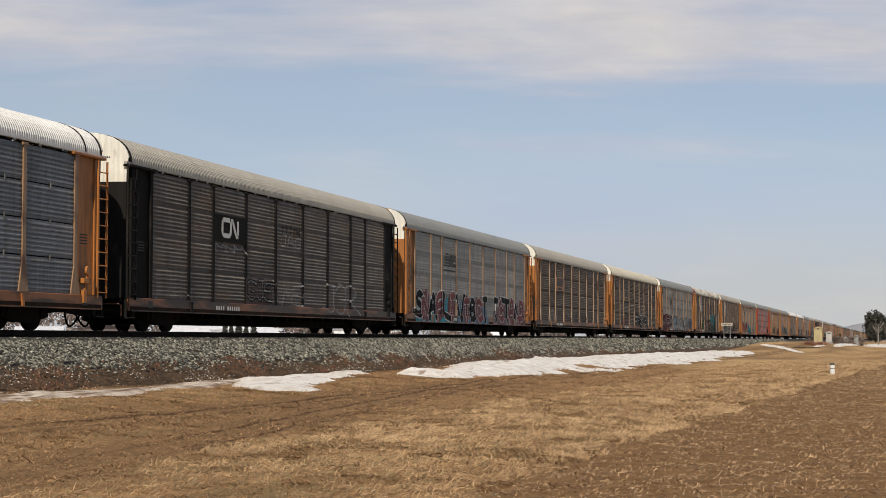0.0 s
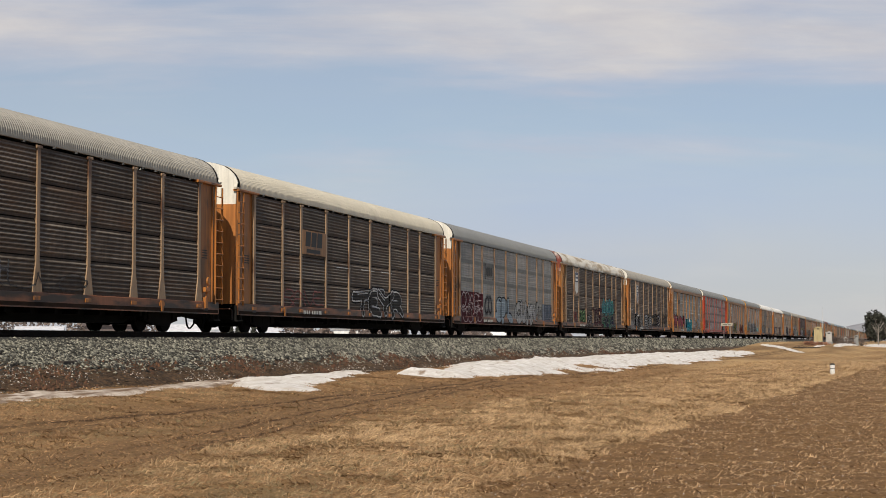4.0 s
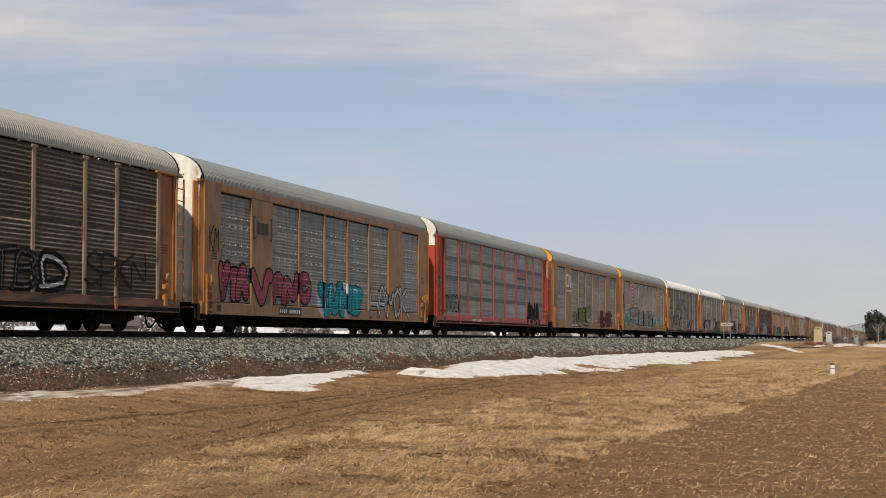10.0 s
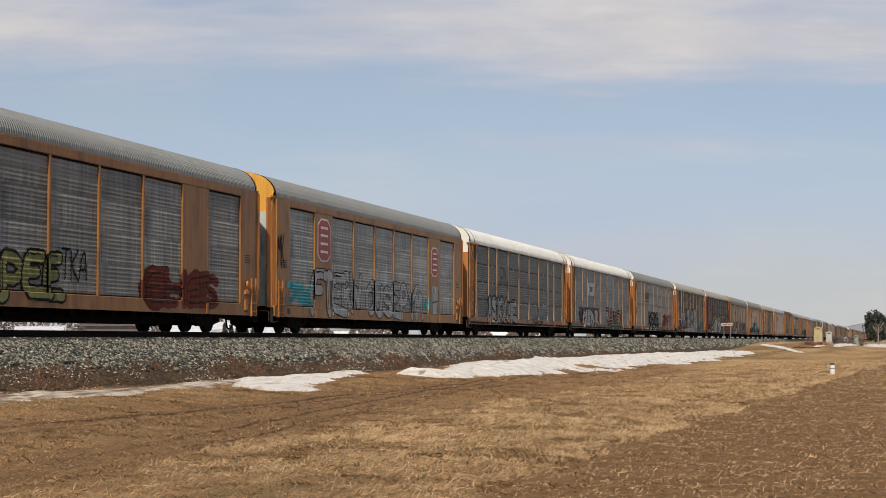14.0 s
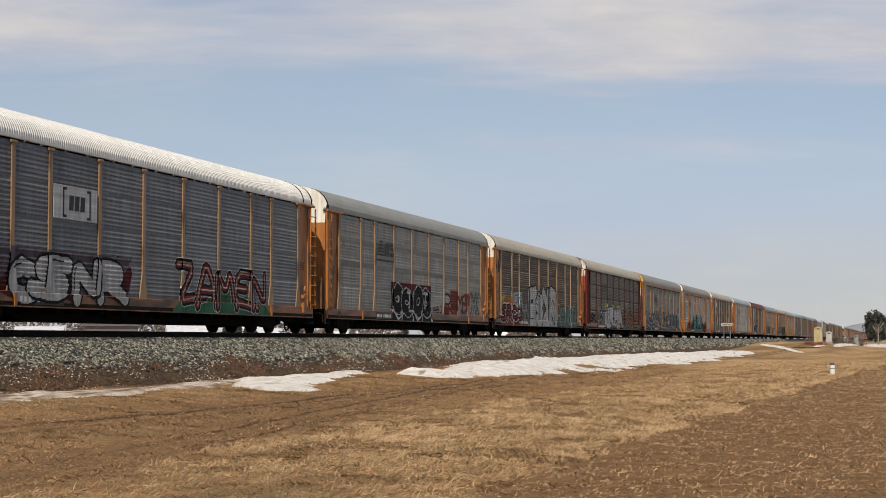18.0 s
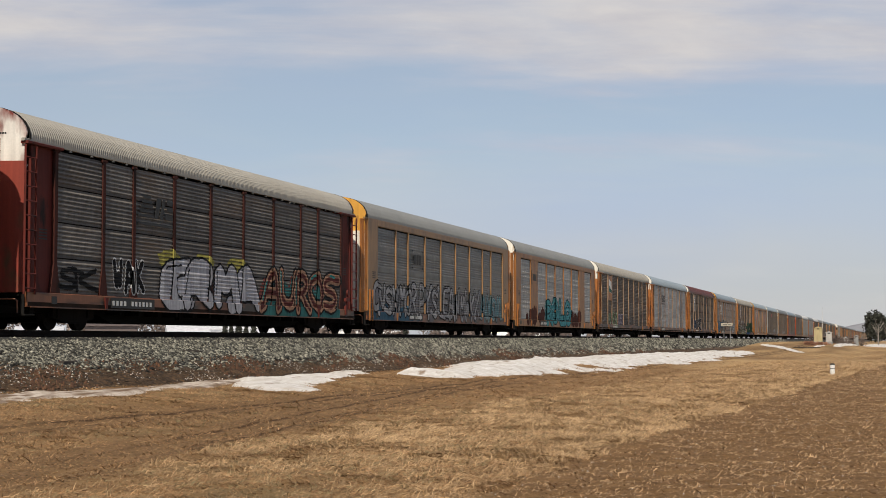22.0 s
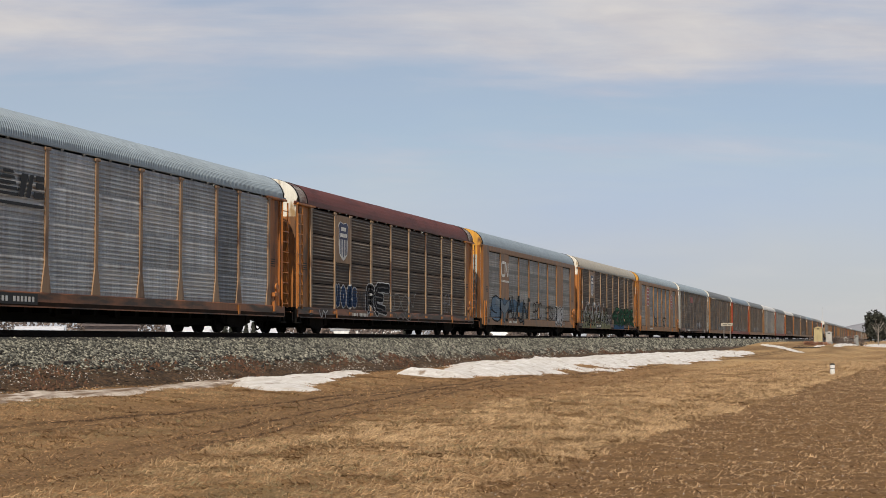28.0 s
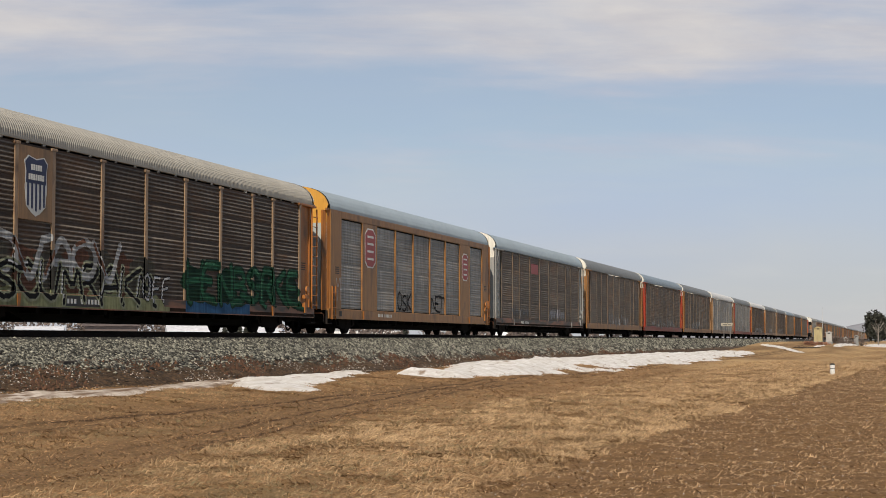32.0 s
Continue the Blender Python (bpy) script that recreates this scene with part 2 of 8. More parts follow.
    straw = mix(math_node("MULTIPLY", math_node("MULTIPLY", green, math_node("SUBTRACT", 1.0, between(axes.outputs["X"], 22.0, 40.0))), 0.35), straw, tones(tex(38.0), (0.05, 0.042, 0.019), (0.17, 0.145, 0.072)))
    colour = mix(math_node("MULTIPLY", road, patchy), straw, mud)
    # Rut shadows are put into the colour as thin, broken dark lines.
    for v, a in ((from_near, -0.42), (from_near, -0.18), (from_near, 0.34), (from_far, -0.30), (from_far, 0.12)):
        line = strip(v, a, a + 0.03, 0.08)
        rut_shade = math_node("MULTIPLY", math_node("MULTIPLY", line, between(tex(1.3, 6.0, (0.15, 1, 1)), 0.30, 0.46)), between(axes.outputs["X"], 18.0, 26.0))
        rut_shade = math_node("MULTIPLY", rut_shade, between(tex(5.0, 8.0, (0.3, 1, 1)), 0.28, 0.44))
        colour = mix(math_node("MULTIPLY", rut_shade, 0.97), colour, tones(tex(9.0), (0.034, 0.017, 0.007), (0.075, 0.039, 0.016)))
    far = math_node("MINIMUM", math_node("MAXIMUM", math_node("SUBTRACT", axes.outputs["X"], 25.0), 0.0), 140.0)
    colour = mix(between(math_node("ADD", y, math_node("MULTIPLY", far, 0.036)), 3.9, 4.5), soil, colour)
    beyond = tones(tex(0.012, 6.0), (0.17, 0.115, 0.062), (0.74, 0.74, 0.76), 0.36, 0.44)
    colour = mix(between(axes.outputs["Y"], 26.0, 34.0), colour, beyond)
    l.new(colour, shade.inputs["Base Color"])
    b = n.new("ShaderNodeBump")
    b.inputs["Strength"].default_value, b.inputs["Distance"].default_value = 0.9, 0.04
    l.new(tex(14.0, 6.0), b.inputs["Height"])
    l.new(b.outputs["Normal"], shade.inputs["Normal"])
    return m


def steps(points):
    """Coordinates from a list of (end, step), starting at the first entry."""
    out = [points[0]]
    for end, step in points[1:]:
        while out[-1] < end - 1e-6:
            out.append(min(end, out[-1] + step))
    return out


def build_ground():
    xs = steps([-4500.0, (-500, 800), (-60, 60), (8, 12), (46, 0.16), (90, 0.6), (200, 3), (600, 20), (1800, 150), (4600, 700)])
    ys = steps([-4500.0, (-400, 700), (-40, 60), (-8, 4), (20, 0.16), (30, 1.2), (120, 10), (600, 60), (1600, 250), (4500, 700)])
    v = [(x, y, ground_z(x, y)) for x in xs for y in ys]
    k = len(ys)
    f = [(i * k + j, (i + 1) * k + j, (i + 1) * k + j + 1, i * k + j + 1) for i in range(len(xs) - 1) for j in range(k - 1)]
    me = bpy.data.meshes.new("ground")
    me.from_pydata(v, [], f)
    me.materials.append(ground_material())
    me.polygons.foreach_set("use_smooth", [True] * len(f))
    tagged(new("ground", me), "brown ploughed field, straw-coloured verge and muddy farm track", "ground", kind="structure")


build_ground()


# ---- track ----
TOE_Y, SHOULDER_Y, BED_Z = 17.8, 21.1, 1.66


def bank_z(x, y):
    """The bank of ballast: flat top, slope to the field, a softer brown foot."""
    w = 0.25 * noise.noise((x * 0.22, 0.0, 5.0))
    t = (y - TOE_Y - w) / (SHOULDER_Y - TOE_Y - w)
    return 0.36 + (BED_Z - 0.36) * max(0.0, min(1.0, t)) ** 0.9 if t < 1 else BED_Z


def bank_material():
    """Grey-green stone above, its colour darkened as shade between stones, brown earth and old fines below, meeting in
    an uneven line.
    """
    m = BALLAST_SHADE.copy()
    n, l = m.node_tree.nodes, m.node_tree.links
    shade = n["Principled BSDF"]
    stone = shade.inputs["Base Color"].links[0].from_socket
    where, axes = n.new("ShaderNodeTexCoord"), n.new("ShaderNodeSeparateXYZ")
    l.new(where.outputs["Object"], axes.inputs["Vector"])
    t, patch = n.new("ShaderNodeTexNoise"), n.new("ShaderNodeTexNoise")
    t.inputs["Scale"].default_value, t.inputs["Detail"].default_value = 0.9, 7.0
    patch.inputs["Scale"].default_value, patch.inputs["Detail"].default_value = 5.0, 8.0
    for q in (t, patch):
        l.new(where.outputs["Object"], q.inputs["Vector"])
    shift = n.new("ShaderNodeMath")
    shift.operation, shift.inputs[1].default_value = "MULTIPLY_ADD", 1.6
    l.new(t.outputs["Fac"], shift.inputs[0])
    l.new(axes.outputs["Y"], shift.inputs[2])
    edge, earth, mix = n.new("ShaderNodeMapRange"), n.new("ShaderNodeValToRGB"), n.new("ShaderNodeMix")
    edge.inputs["From Min"].default_value, edge.inputs["From Max"].default_value = 19.65, 20.1
    l.new(shift.outputs[0], edge.inputs["Value"])
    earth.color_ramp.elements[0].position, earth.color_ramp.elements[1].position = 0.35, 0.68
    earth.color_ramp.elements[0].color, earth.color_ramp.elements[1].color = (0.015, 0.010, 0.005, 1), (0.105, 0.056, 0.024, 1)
    l.new(patch.outputs["Fac"], earth.inputs["Fac"])
    mix.data_type = "RGBA"
    l.new(edge.outputs["Result"], mix.inputs[0])
    l.new(earth.outputs["Color"], mix.inputs[6])
    l.new(stone, mix.inputs[7])
    l.new(mix.outputs[2], shade.inputs["Base Color"])
    return m


def build_track():
    xs = steps([-700.0, (20, 40), (120, 0.5), (300, 4), (3000, 60)])
    ring = [17.3, 17.9, 18.4, 18.9, 19.4, 19.85, 20.4, 20.8, 21.1, 21.6, 24.0, 24.5, 28.0]
    v = []
    for x in xs:
        for y in ring:
            z = bank_z(x, y) if y < 24.2 else BED_Z - (y - 24.2) * 0.42
            v.append((x, y, z + 0.04 * noise.noise((x * 1.9, y * 1.9, 2.0)) - (0.25 if y < 17.5 else 0.0)))
    k = len(ring)
    f = [(i * k + j, (i + 1) * k + j, (i + 1) * k + j + 1, i * k + j + 1) for i in range(len(xs) - 1) for j in range(k - 1)]
    me = bpy.data.meshes.new("ballast")
    me.from_pydata(v, [], f)
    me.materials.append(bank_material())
    tagged(new("ballast", me), "bank of grey-green crushed stone under the track", "ballast", kind="structure")
    profile = [(-0.07, -0.18), (0.07, -0.18), (0.07, -0.165), (0.012, -0.14), (0.012, -0.05), (0.037, -0.04), (0.037, -0.006),
               (0.03, 0.0), (-0.03, 0.0), (-0.037, -0.006), (-0.037, -0.04), (-0.012, -0.05), (-0.012, -0.14), (-0.07, -0.165)]
    for side in (-0.755, 0.755):
        rail = Geo().prism([(TRACK_Y + side + a, RAIL_Z + b) for a, b in profile], "x", -700, 3000)
        r = tagged(part("rail", rail, RAIL), "rust-brown steel rail on timber ties", "rail", "rails of the track", "structure")
        part("running_face", Geo().box(-700, 3000, TRACK_Y + side - 0.02, TRACK_Y + side + 0.02, RAIL_Z + 0.001, RAIL_Z + 0.003), RAIL_TOP, r, "polished top of the rail")
    ties = Geo()
    for i in range(320):
        x = 20 + i * 0.52
        ties.bar("y", TRACK_Y - 1.3, TRACK_Y + 1.3, x - 0.115, x + 0.115, BED_Z - 0.16, BED_Z + 0.015)
    tagged(part("railway_ties", ties, TIE), "row of dark creosoted timber ties in the ballast", "railway ties", kind="stuff")


build_track()

# ---- autorack cars ----
# in a car's own space x runs along the train, the side seen is at -y, z is counted from the rail
BAYS = [2.80, 1.95, 2.86, 2.86, 2.86, 2.86, 2.86, 1.95, 2.80]
BAY_EDGES = [-11.9]
for w in BAYS:
    BAY_EDGES.append(BAY_EDGES[-1] + w)
SIDE_Y, POST_Y, SILL_Y, SLIM = -1.46, -1.508, -1.53, 0.056
ROOF_RING = [(1.50, 4.86), (1.485, 5.00), (1.43, 5.16), (1.33, 5.32), (1.18, 5.46), (0.98, 5.58), (0.72, 5.67), (0.40, 5.735), (0.0, 5.76)]
ROOF_FULL = [(-a, b) for a, b in ROOF_RING] + [(a, b) for a, b in ROOF_RING[-2::-1]]


def corrugation(h, n=7, deep=0.016):
    """Height and depth of a sheet pressed into ribs."""
    out, p = [], (h - 0.10) / n
    out.append((0.0, 0.0))
    for i in range(n):
        z = 0.06 + i * p
        out += [(z + 0.16 * p, 0.0), (z + 0.28 * p, -deep), (z + 0.52 * p, -deep), (z + 0.86 * p, 0.0)]
    out.append((h, 0.0))
    return out


MESHES = {}


def panel_mesh(w, h, n=7):
    key = ("panel", round(w, 3), round(h, 3), n)
    if key not in MESHES:
        prof = corrugation(h, n)
        v = [(x, y, z) for x in (0.0, w) for z, y in prof]
        k = len(prof)
        f = [(i, i + 1, k + i + 1, k + i) for i in range(k - 1)]
        v += [(x, 0.03, z) for x in (0.0, w) for z in (0.0, h)]
        b = 2 * k
        f += [(b, b + 2, b + 3, b + 1), (b + 1, b + 3, 2 * k - 1, k - 1), (b, 0, k, b + 2)]
        me = bpy.data.meshes.new("panel")
        me.from_pydata(v, [], f)
        MESHES[key] = me
    return MESHES[key]


def roof_mesh(ribbed=True, deep=0.013):
    """The arched roof: pressed ribs on cars that come near, broad ones on the far tail of the train."""
    key = ("roof", ribbed, deep)
    if key not in MESHES:
        rib = 0.12 if ribbed else 1.2
        xs, lift, x = [], [], -13.36
        while x < 13.34:
            for dx, up in ((0.0, 0.0), (0.375, 0.0), (0.5, deep), (0.875, deep)):
                xs.append(x + dx * rib)
                lift.append(up)
            x += rib
        v, f = [], []
        crown = len(ROOF_FULL) // 2 + 1
        for ring, every in ((ROOF_FULL[:crown + 1], 1), (ROOF_FULL[crown:], 3)):
            k, first = len(ring), len(v)
            picked = [(x, up) for i, (x, up) in enumerate(zip(xs, lift)) if (i // 4) % every == 0]
            for x, up in picked:
                v += [(x, y * (1 + (up if z > 4.9 else 0.0) / 1.5), z + (up if z > 4.9 else 0.0)) for y, z in ring]
            f += [(first + i * k + j, first + (i + 1) * k + j, first + (i + 1) * k + j + 1, first + i * k + j + 1) for i in range(len(picked) - 1) for j in range(k - 1)]
        me = bpy.data.meshes.new("roof")
        me.from_pydata(v, [], f)
        MESHES[key] = me
    return MESHES[key]


def cached(key, make, smooth=False):
    if key not in MESHES:
        MESHES[key] = make().mesh(key if isinstance(key, str) else key[0], smooth)
    return MESHES[key]


def post_geo(flare):
    g = Geo()
    a = 0.085
    b = 0.25 if flare else 0.085
    ring = [(-b, 0.97), (b, 0.97), (b * 0.9, 1.12), (a, 1.75), (a, 4.70), (-a, 4.70), (-a, 1.75), (-b * 0.9, 1.12)]
    g.prism(ring, "y", POST_Y, SIDE_Y + 0.03)
    g.bar("x", -0.15, 0.15, POST_Y - 0.02, SIDE_Y, 4.68, 4.755)
    return g


def ladder_geo(z0, z1, wide):
    g = Geo()
    g.bar("z", z0, z1, -wide / 2 - 0.018, -wide / 2 + 0.018, -0.03, 0.03, 0.008)
    g.bar("z", z0, z1, wide / 2 - 0.018, wide / 2 + 0.018, -0.03, 0.03, 0.008)
    return g


def rung_heights(z0, z1, gap):
    return [z0 + 0.15 + gap * i for i in range(int((z1 - z0 - 0.15) / gap) + 1)]


def add_ladder(car, key, z0, z1, wide, gap, mat, at, single):
    """Two stiles, and the rungs as pieces of their own where they can be told apart."""
    def rung():
        return Geo().tube([(-wide / 2, -0.03, 0), (wide / 2, -0.03, 0)], 0.019, 5)

    def whole():
        g = ladder_geo(z0, z1, wide)
        for z in rung_heights(z0, z1, gap):
            g.tube([(-wide / 2, -0.03, z), (wide / 2, -0.03, z)], 0.014, 5)
        return g
    if not single:
        part("ladder", cached(key + "_whole", whole), mat, car, at=at)
        return
    ladder = part("ladder", cached(key, lambda: ladder_geo(z0, z1, wide)), mat, car, at=at)
    for z in rung_heights(z0, z1, gap):
        part("rung", cached(key + "_rung", rung), mat, ladder, at=pose(0, 0, z))


def end_upper_geo(z0):
    ring = [(-1.42, z0), (1.42, z0), (1.44, 4.86)] + [(1.004 * a, b + 0.012) for a, b in ROOF_RING[1:]] + [(-1.004 * a, b + 0.012) for a, b in ROOF_RING[-2:0:-1]] + [(-1.44, 4.86)]
    g = Geo().prism(ring, "x", -0.06, 0.0)
    for y in (-0.7, 0.0, 0.7):
        g.box(-0.085, -0.06, y - 0.02, y + 0.02, z0, 5.45)
    return g


def end_lower_geo(z1):
    g = Geo()
    n = 14
    ring = [(-0.05 - 0.16 * (1 - ((i - n / 2) / (n / 2)) ** 2), -1.42 + 2.84 * i / n) for i in range(n + 1)] + [(0.05, 1.42), (0.05, -1.42)]
    g.prism(ring, "z", 0.95, z1)
    g.box(-0.24, -0.2, -0.03, 0.03, 0.95, z1)
    return g


def underframe_geo():
    g = Geo()
    g.prism([(-13.4, 0.62), (-11.6, 0.46), (-8.4, 0.46), (-7.6, 0.24), (7.6, 0.24), (8.4, 0.46), (11.6, 0.46), (13.4, 0.62), (13.4, 0.86), (-13.4, 0.86)], "y", -0.95, 0.95)
    for i in range(13):
        x = -7.8 + i * 1.3
        g.bar("y", -1.42, 1.42, x - 0.08, x + 0.08, 0.44, 0.86)
    g.box(-3.0, -1.6, -1.1, -0.5, 0.36, 0.7)
    g.disc(0.6, -1.15, -0.75, 0.58, 0.2, 12)
    g.tube([(-8.0, -0.9, 0.42), (8.0, -0.9, 0.42)], 0.03, 5)
    return g


def sill_geo():
    g = Geo().bar("x", -13.45, 13.45, SILL_Y, SILL_Y + 0.1, 0.58, 0.965, 0.02)
    g.box(-13.3, 13.3, SILL_Y - 0.03, SILL_Y, 0.57, 0.60)
    return g


def sideframe_geo():
    ring = [(-1.22, 0.34), (-1.15, 0.66), (-0.62, 0.84), (0.62, 0.84), (1.15, 0.66), (1.22, 0.34), (0.80, 0.27), (0.52, 0.19), (-0.52, 0.19), (-0.80, 0.27)]
    g = Geo().prism(ring, "y", -0.07, 0.07)
    for x in (-0.16, 0.0, 0.16):
        g.tube([(x, 0.0, 0.28), (x, 0.0, 0.52)], 0.075, 8)
    for x in (-0.875, 0.875):
        g.box(x - 0.14, x + 0.14, -0.12, 0.1, 0.34, 0.58)
    return g


WHEEL_R = 0.457


def wheelset_geo():
    g = Geo()
    for s in (-1, 1):
        g.disc(0, s * 0.69, s * 0.815, 0, WHEEL_R, 24)
        g.disc(0, s * 0.66, s * 0.69, 0, WHEEL_R + 0.025, 24)
        g.disc(0, s * 0.815, s * 0.83, 0, WHEEL_R - 0.09, 18)
    g.disc(0, -1.0, 1.0, 0, 0.085, 10)
    return g


def hose_geo(y):
    pts = [(0.02 - 0.92 * i / 12, y - 0.08 * math.sin(math.pi * i / 12), 0.62 - 0.40 * math.sin(math.pi * i / 12) - 0.18 * i / 12) for i in range(13)]
    return Geo().tube(pts, 0.03, 7)


def coupler_geo():
    g = Geo().bar("x", -0.75, 0.5, -0.09, 0.09, 0.66, 0.92, 0.03)
    g.prism([(-0.78, -0.2), (-0.45, -0.24), (-0.30, -0.1), (-0.30, 0.16), (-0.6, 0.2), (-0.78, 0.05)], "z", 0.64, 0.94)
    return g


def brake_geo():
    g = Geo().tube([(0.0, -0.05, 0.9), (0.12, -0.1, 1.5), (0.16, -0.1, 1.75)], 0.03, 6)
    g.bar("x", -0.12, 0.28, -0.14, -0.02, 1.28, 1.42)
    g.bar("z", 0.75, 1.1, -0.1, 0.1, -0.12, 0.0)
    g.disc(0.1, -0.16, -0.1, 1.62, 0.13, 12)
    return g


PAINTS = {}


def paint(name, colour, wear=(0.10, 0.045, 0.022), amount=0.35, streak=0.25, rough=0.5, **more):
    if name not in PAINTS:
        PAINTS[name] = material(name, colour, spread=0.22, scale=1.1, fine=22, rough=rough, bump=0.05, wear=wear, wear_amount=amount, streak=streak, apart=True, **more)
    return PAINTS[name]


ORANGE = paint("weathered_orange_paint", (0.41, 0.149, 0.029), wear=(0.15, 0.068, 0.026), amount=0.4, streak=0.45)
RUST_ORANGE = paint("rust_orange_paint", (0.42, 0.145, 0.030), wear=(0.15, 0.055, 0.022), amount=0.5, streak=0.45)
RUST_BROWN = paint("rust_brown_paint", (0.305, 0.132, 0.036), wear=(0.19, 0.078, 0.024), amount=0.45, streak=0.35)
TAN = paint("dusty_tan_paint", (0.31, 0.188, 0.102), amount=0.4)
FADED = paint("faded_dusty_orange_paint", (0.30, 0.165, 0.070), wear=(0.20, 0.115, 0.055), amount=0.45, streak=0.35)
BLACKENED = paint("blackened_red_paint", (0.062, 0.019, 0.014), wear=(0.018, 0.010, 0.008), rough=0.8, spec=0.15)
PALE_TAN = paint("bleached_tan_paint", (0.35, 0.230, 0.134), amount=0.4)
DUSTED = paint("dusty_brown_paint", (0.255, 0.118, 0.040), wear=(0.15, 0.085, 0.045), amount=0.45, streak=0.35)
BROWNED = paint("browned_orange_paint", (0.32, 0.149, 0.044), wear=(0.17, 0.078, 0.030), amount=0.45, streak=0.35)
RED = paint("orange_red_paint", (0.42, 0.045, 0.016))
MAROON = paint("dark_maroon_paint", (0.115, 0.021, 0.015), wear=(0.02, 0.010, 0.008), rough=0.7, spec=0.2)
OXIDE = paint("oxide_red_paint", (0.24, 0.036, 0.020))
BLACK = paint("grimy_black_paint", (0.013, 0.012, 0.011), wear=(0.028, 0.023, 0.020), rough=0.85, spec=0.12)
PALE_FRAME = paint("off_white_paint", (0.30, 0.298, 0.28))
SILL_MID = paint("stained_orange_sill", (0.25, 0.090, 0.031), wear=(0.040, 0.020, 0.010), amount=0.7, wear_stretch=(0.3, 1, 1.8))
SILL_DARK = paint("grimy_brown_sill", (0.225, 0.078, 0.030), wear=(0.024, 0.012, 0.007), amount=0.85, wear_stretch=(0.3, 1, 1.8))
CREAM = paint("cream_white_paint", (0.74, 0.71, 0.62), wear=(0.30, 0.20, 0.10), amount=0.15)
RUSTY_WHITE = paint("flaking_white_paint", (0.72, 0.68, 0.62), wear=(0.16, 0.03, 0.02), amount=0.85)
TEAL_GREY = paint("grey_green_primer", (0.40, 0.45, 0.43), wear=(0.16, 0.17, 0.17), amount=0.7)
YELLOW = paint("fresh_yellow_paint", (0.62, 0.31, 0.045), amount=0.15)


def sheet(name, colour, each=0.16, rough=0.5, metal=0.25, streak=0.4, dust=0.29):
    brown = (0.90, 0.82, 0.74) if metal else (1.05, 0.80, 0.58)
    if name not in PAINTS:
        PAINTS[name] = material(name, colour, spread=0.35, scale=1.3, fine=18, rough=rough, metal=metal, bump=0.05, streak=streak, each=each, dust=dust, stain=tuple(c * q for c, q in zip(colour, brown)), wear=tuple(c * q for c, q in zip(colour, (0.64, 0.61, 0.58))), wear_amount=0.45, wear_stretch=(1.0, 1.0, 0.16))
    return PAINTS[name]


LIGHT = sheet("galvanised_sheet", (0.40, 0.40, 0.385), dust=0.14, streak=0.6)
PALE = sheet("bright_galvanised_sheet", (0.47, 0.475, 0.48))
BLUED = sheet("blue_grey_sheet", (0.172, 0.182, 0.200), each=0.12, dust=0.22)
MID = sheet("dull_galvanised_sheet", (0.315, 0.300, 0.275), dust=0.14, streak=0.6)
DARK = sheet("soot_brown_sheet", (0.092, 0.064, 0.045), rough=0.75, metal=0.0, each=0.2, dust=0.42)
DARKER = sheet("grimy_dark_sheet", (0.076, 0.051, 0.034), rough=0.75, metal=0.0, each=0.2, dust=0.38)
SOOT = sheet("sooty_black_sheet", (0.108, 0.091, 0.076), rough=0.7, metal=0.0, each=0.16, dust=0.42)
GREYED = sheet("grey_banded_sheet", (0.165, 0.160, 0.150), each=0.1)
DUN = sheet("dun_weathered_sheet", (0.145, 0.112, 0.084), rough=0.7, metal=0.0, each=0.2, dust=0.3)
BAND = sheet("flat_joint_band", (0.150, 0.146, 0.138), each=0.2)
DUSK = sheet("dusk_grey_sheet", (0.098, 0.089, 0.081), rough=0.65, metal=0.0, each=0.2, dust=0.4)
SLATE = sheet("slate_grey_sheet", (0.070, 0.070, 0.072), each=0.12, dust=0.30)


def roofing(name, colour, wear=(0.25, 0.22, 0.18), amount=0.0):
    if name not in PAINTS:
        PAINTS[name] = material(name, colour, spread=0.2, scale=0.8, fine=14, rough=0.55, metal=0.1, bump=0.03, wear=wear, wear_amount=amount, wear_stretch=(0.3, 1, 1), streak=0.15)
    return PAINTS[name]


ROOF_GREY = roofing("grey_galvanised_roof", (0.20, 0.205, 0.20))
ROOF_BLUE = roofing("blue_grey_roof", (0.25, 0.30, 0.34))
ROOF_WHITE = roofing("white_painted_roof", (0.66, 0.65, 0.62), amount=0.05)
ROOF_CREAM = roofing("cream_roof", (0.50, 0.46, 0.37), amount=0.1)
ROOF_BEIGE = roofing("pale_grey_roof", (0.31, 0.29, 0.25))
ROOF_RUST = roofing("rust_red_roof", (0.135, 0.040, 0.027), wear=(0.075, 0.024, 0.016), amount=0.6)
ROOF_FLAKING = roofing("flaking_white_roof", (0.52, 0.50, 0.45), wear=(0.23, 0.185, 0.13), amount=0.75)


ROOF_FLAKED = roofing("peeling_roof_end", (0.56, 0.53, 0.46), wear=(0.13, 0.055, 0.035), amount=0.75)


def roof_seam_geo():
    g = Geo()
    for (y0, z0), (y1, z1) in zip(ROOF_FULL, ROOF_FULL[1:]):
        g.add([(x, y * 1.015, z + 0.018) for x in (-0.03, 0.03) for y, z in ((y0, z0), (y1, z1))] + [(x, y, z - 0.01) for x in (-0.03, 0.03) for y, z in ((y0, z0), (y1, z1))],
              [(0, 1, 3, 2), (0, 4, 5, 1), (2, 3, 7, 6)])
    return g


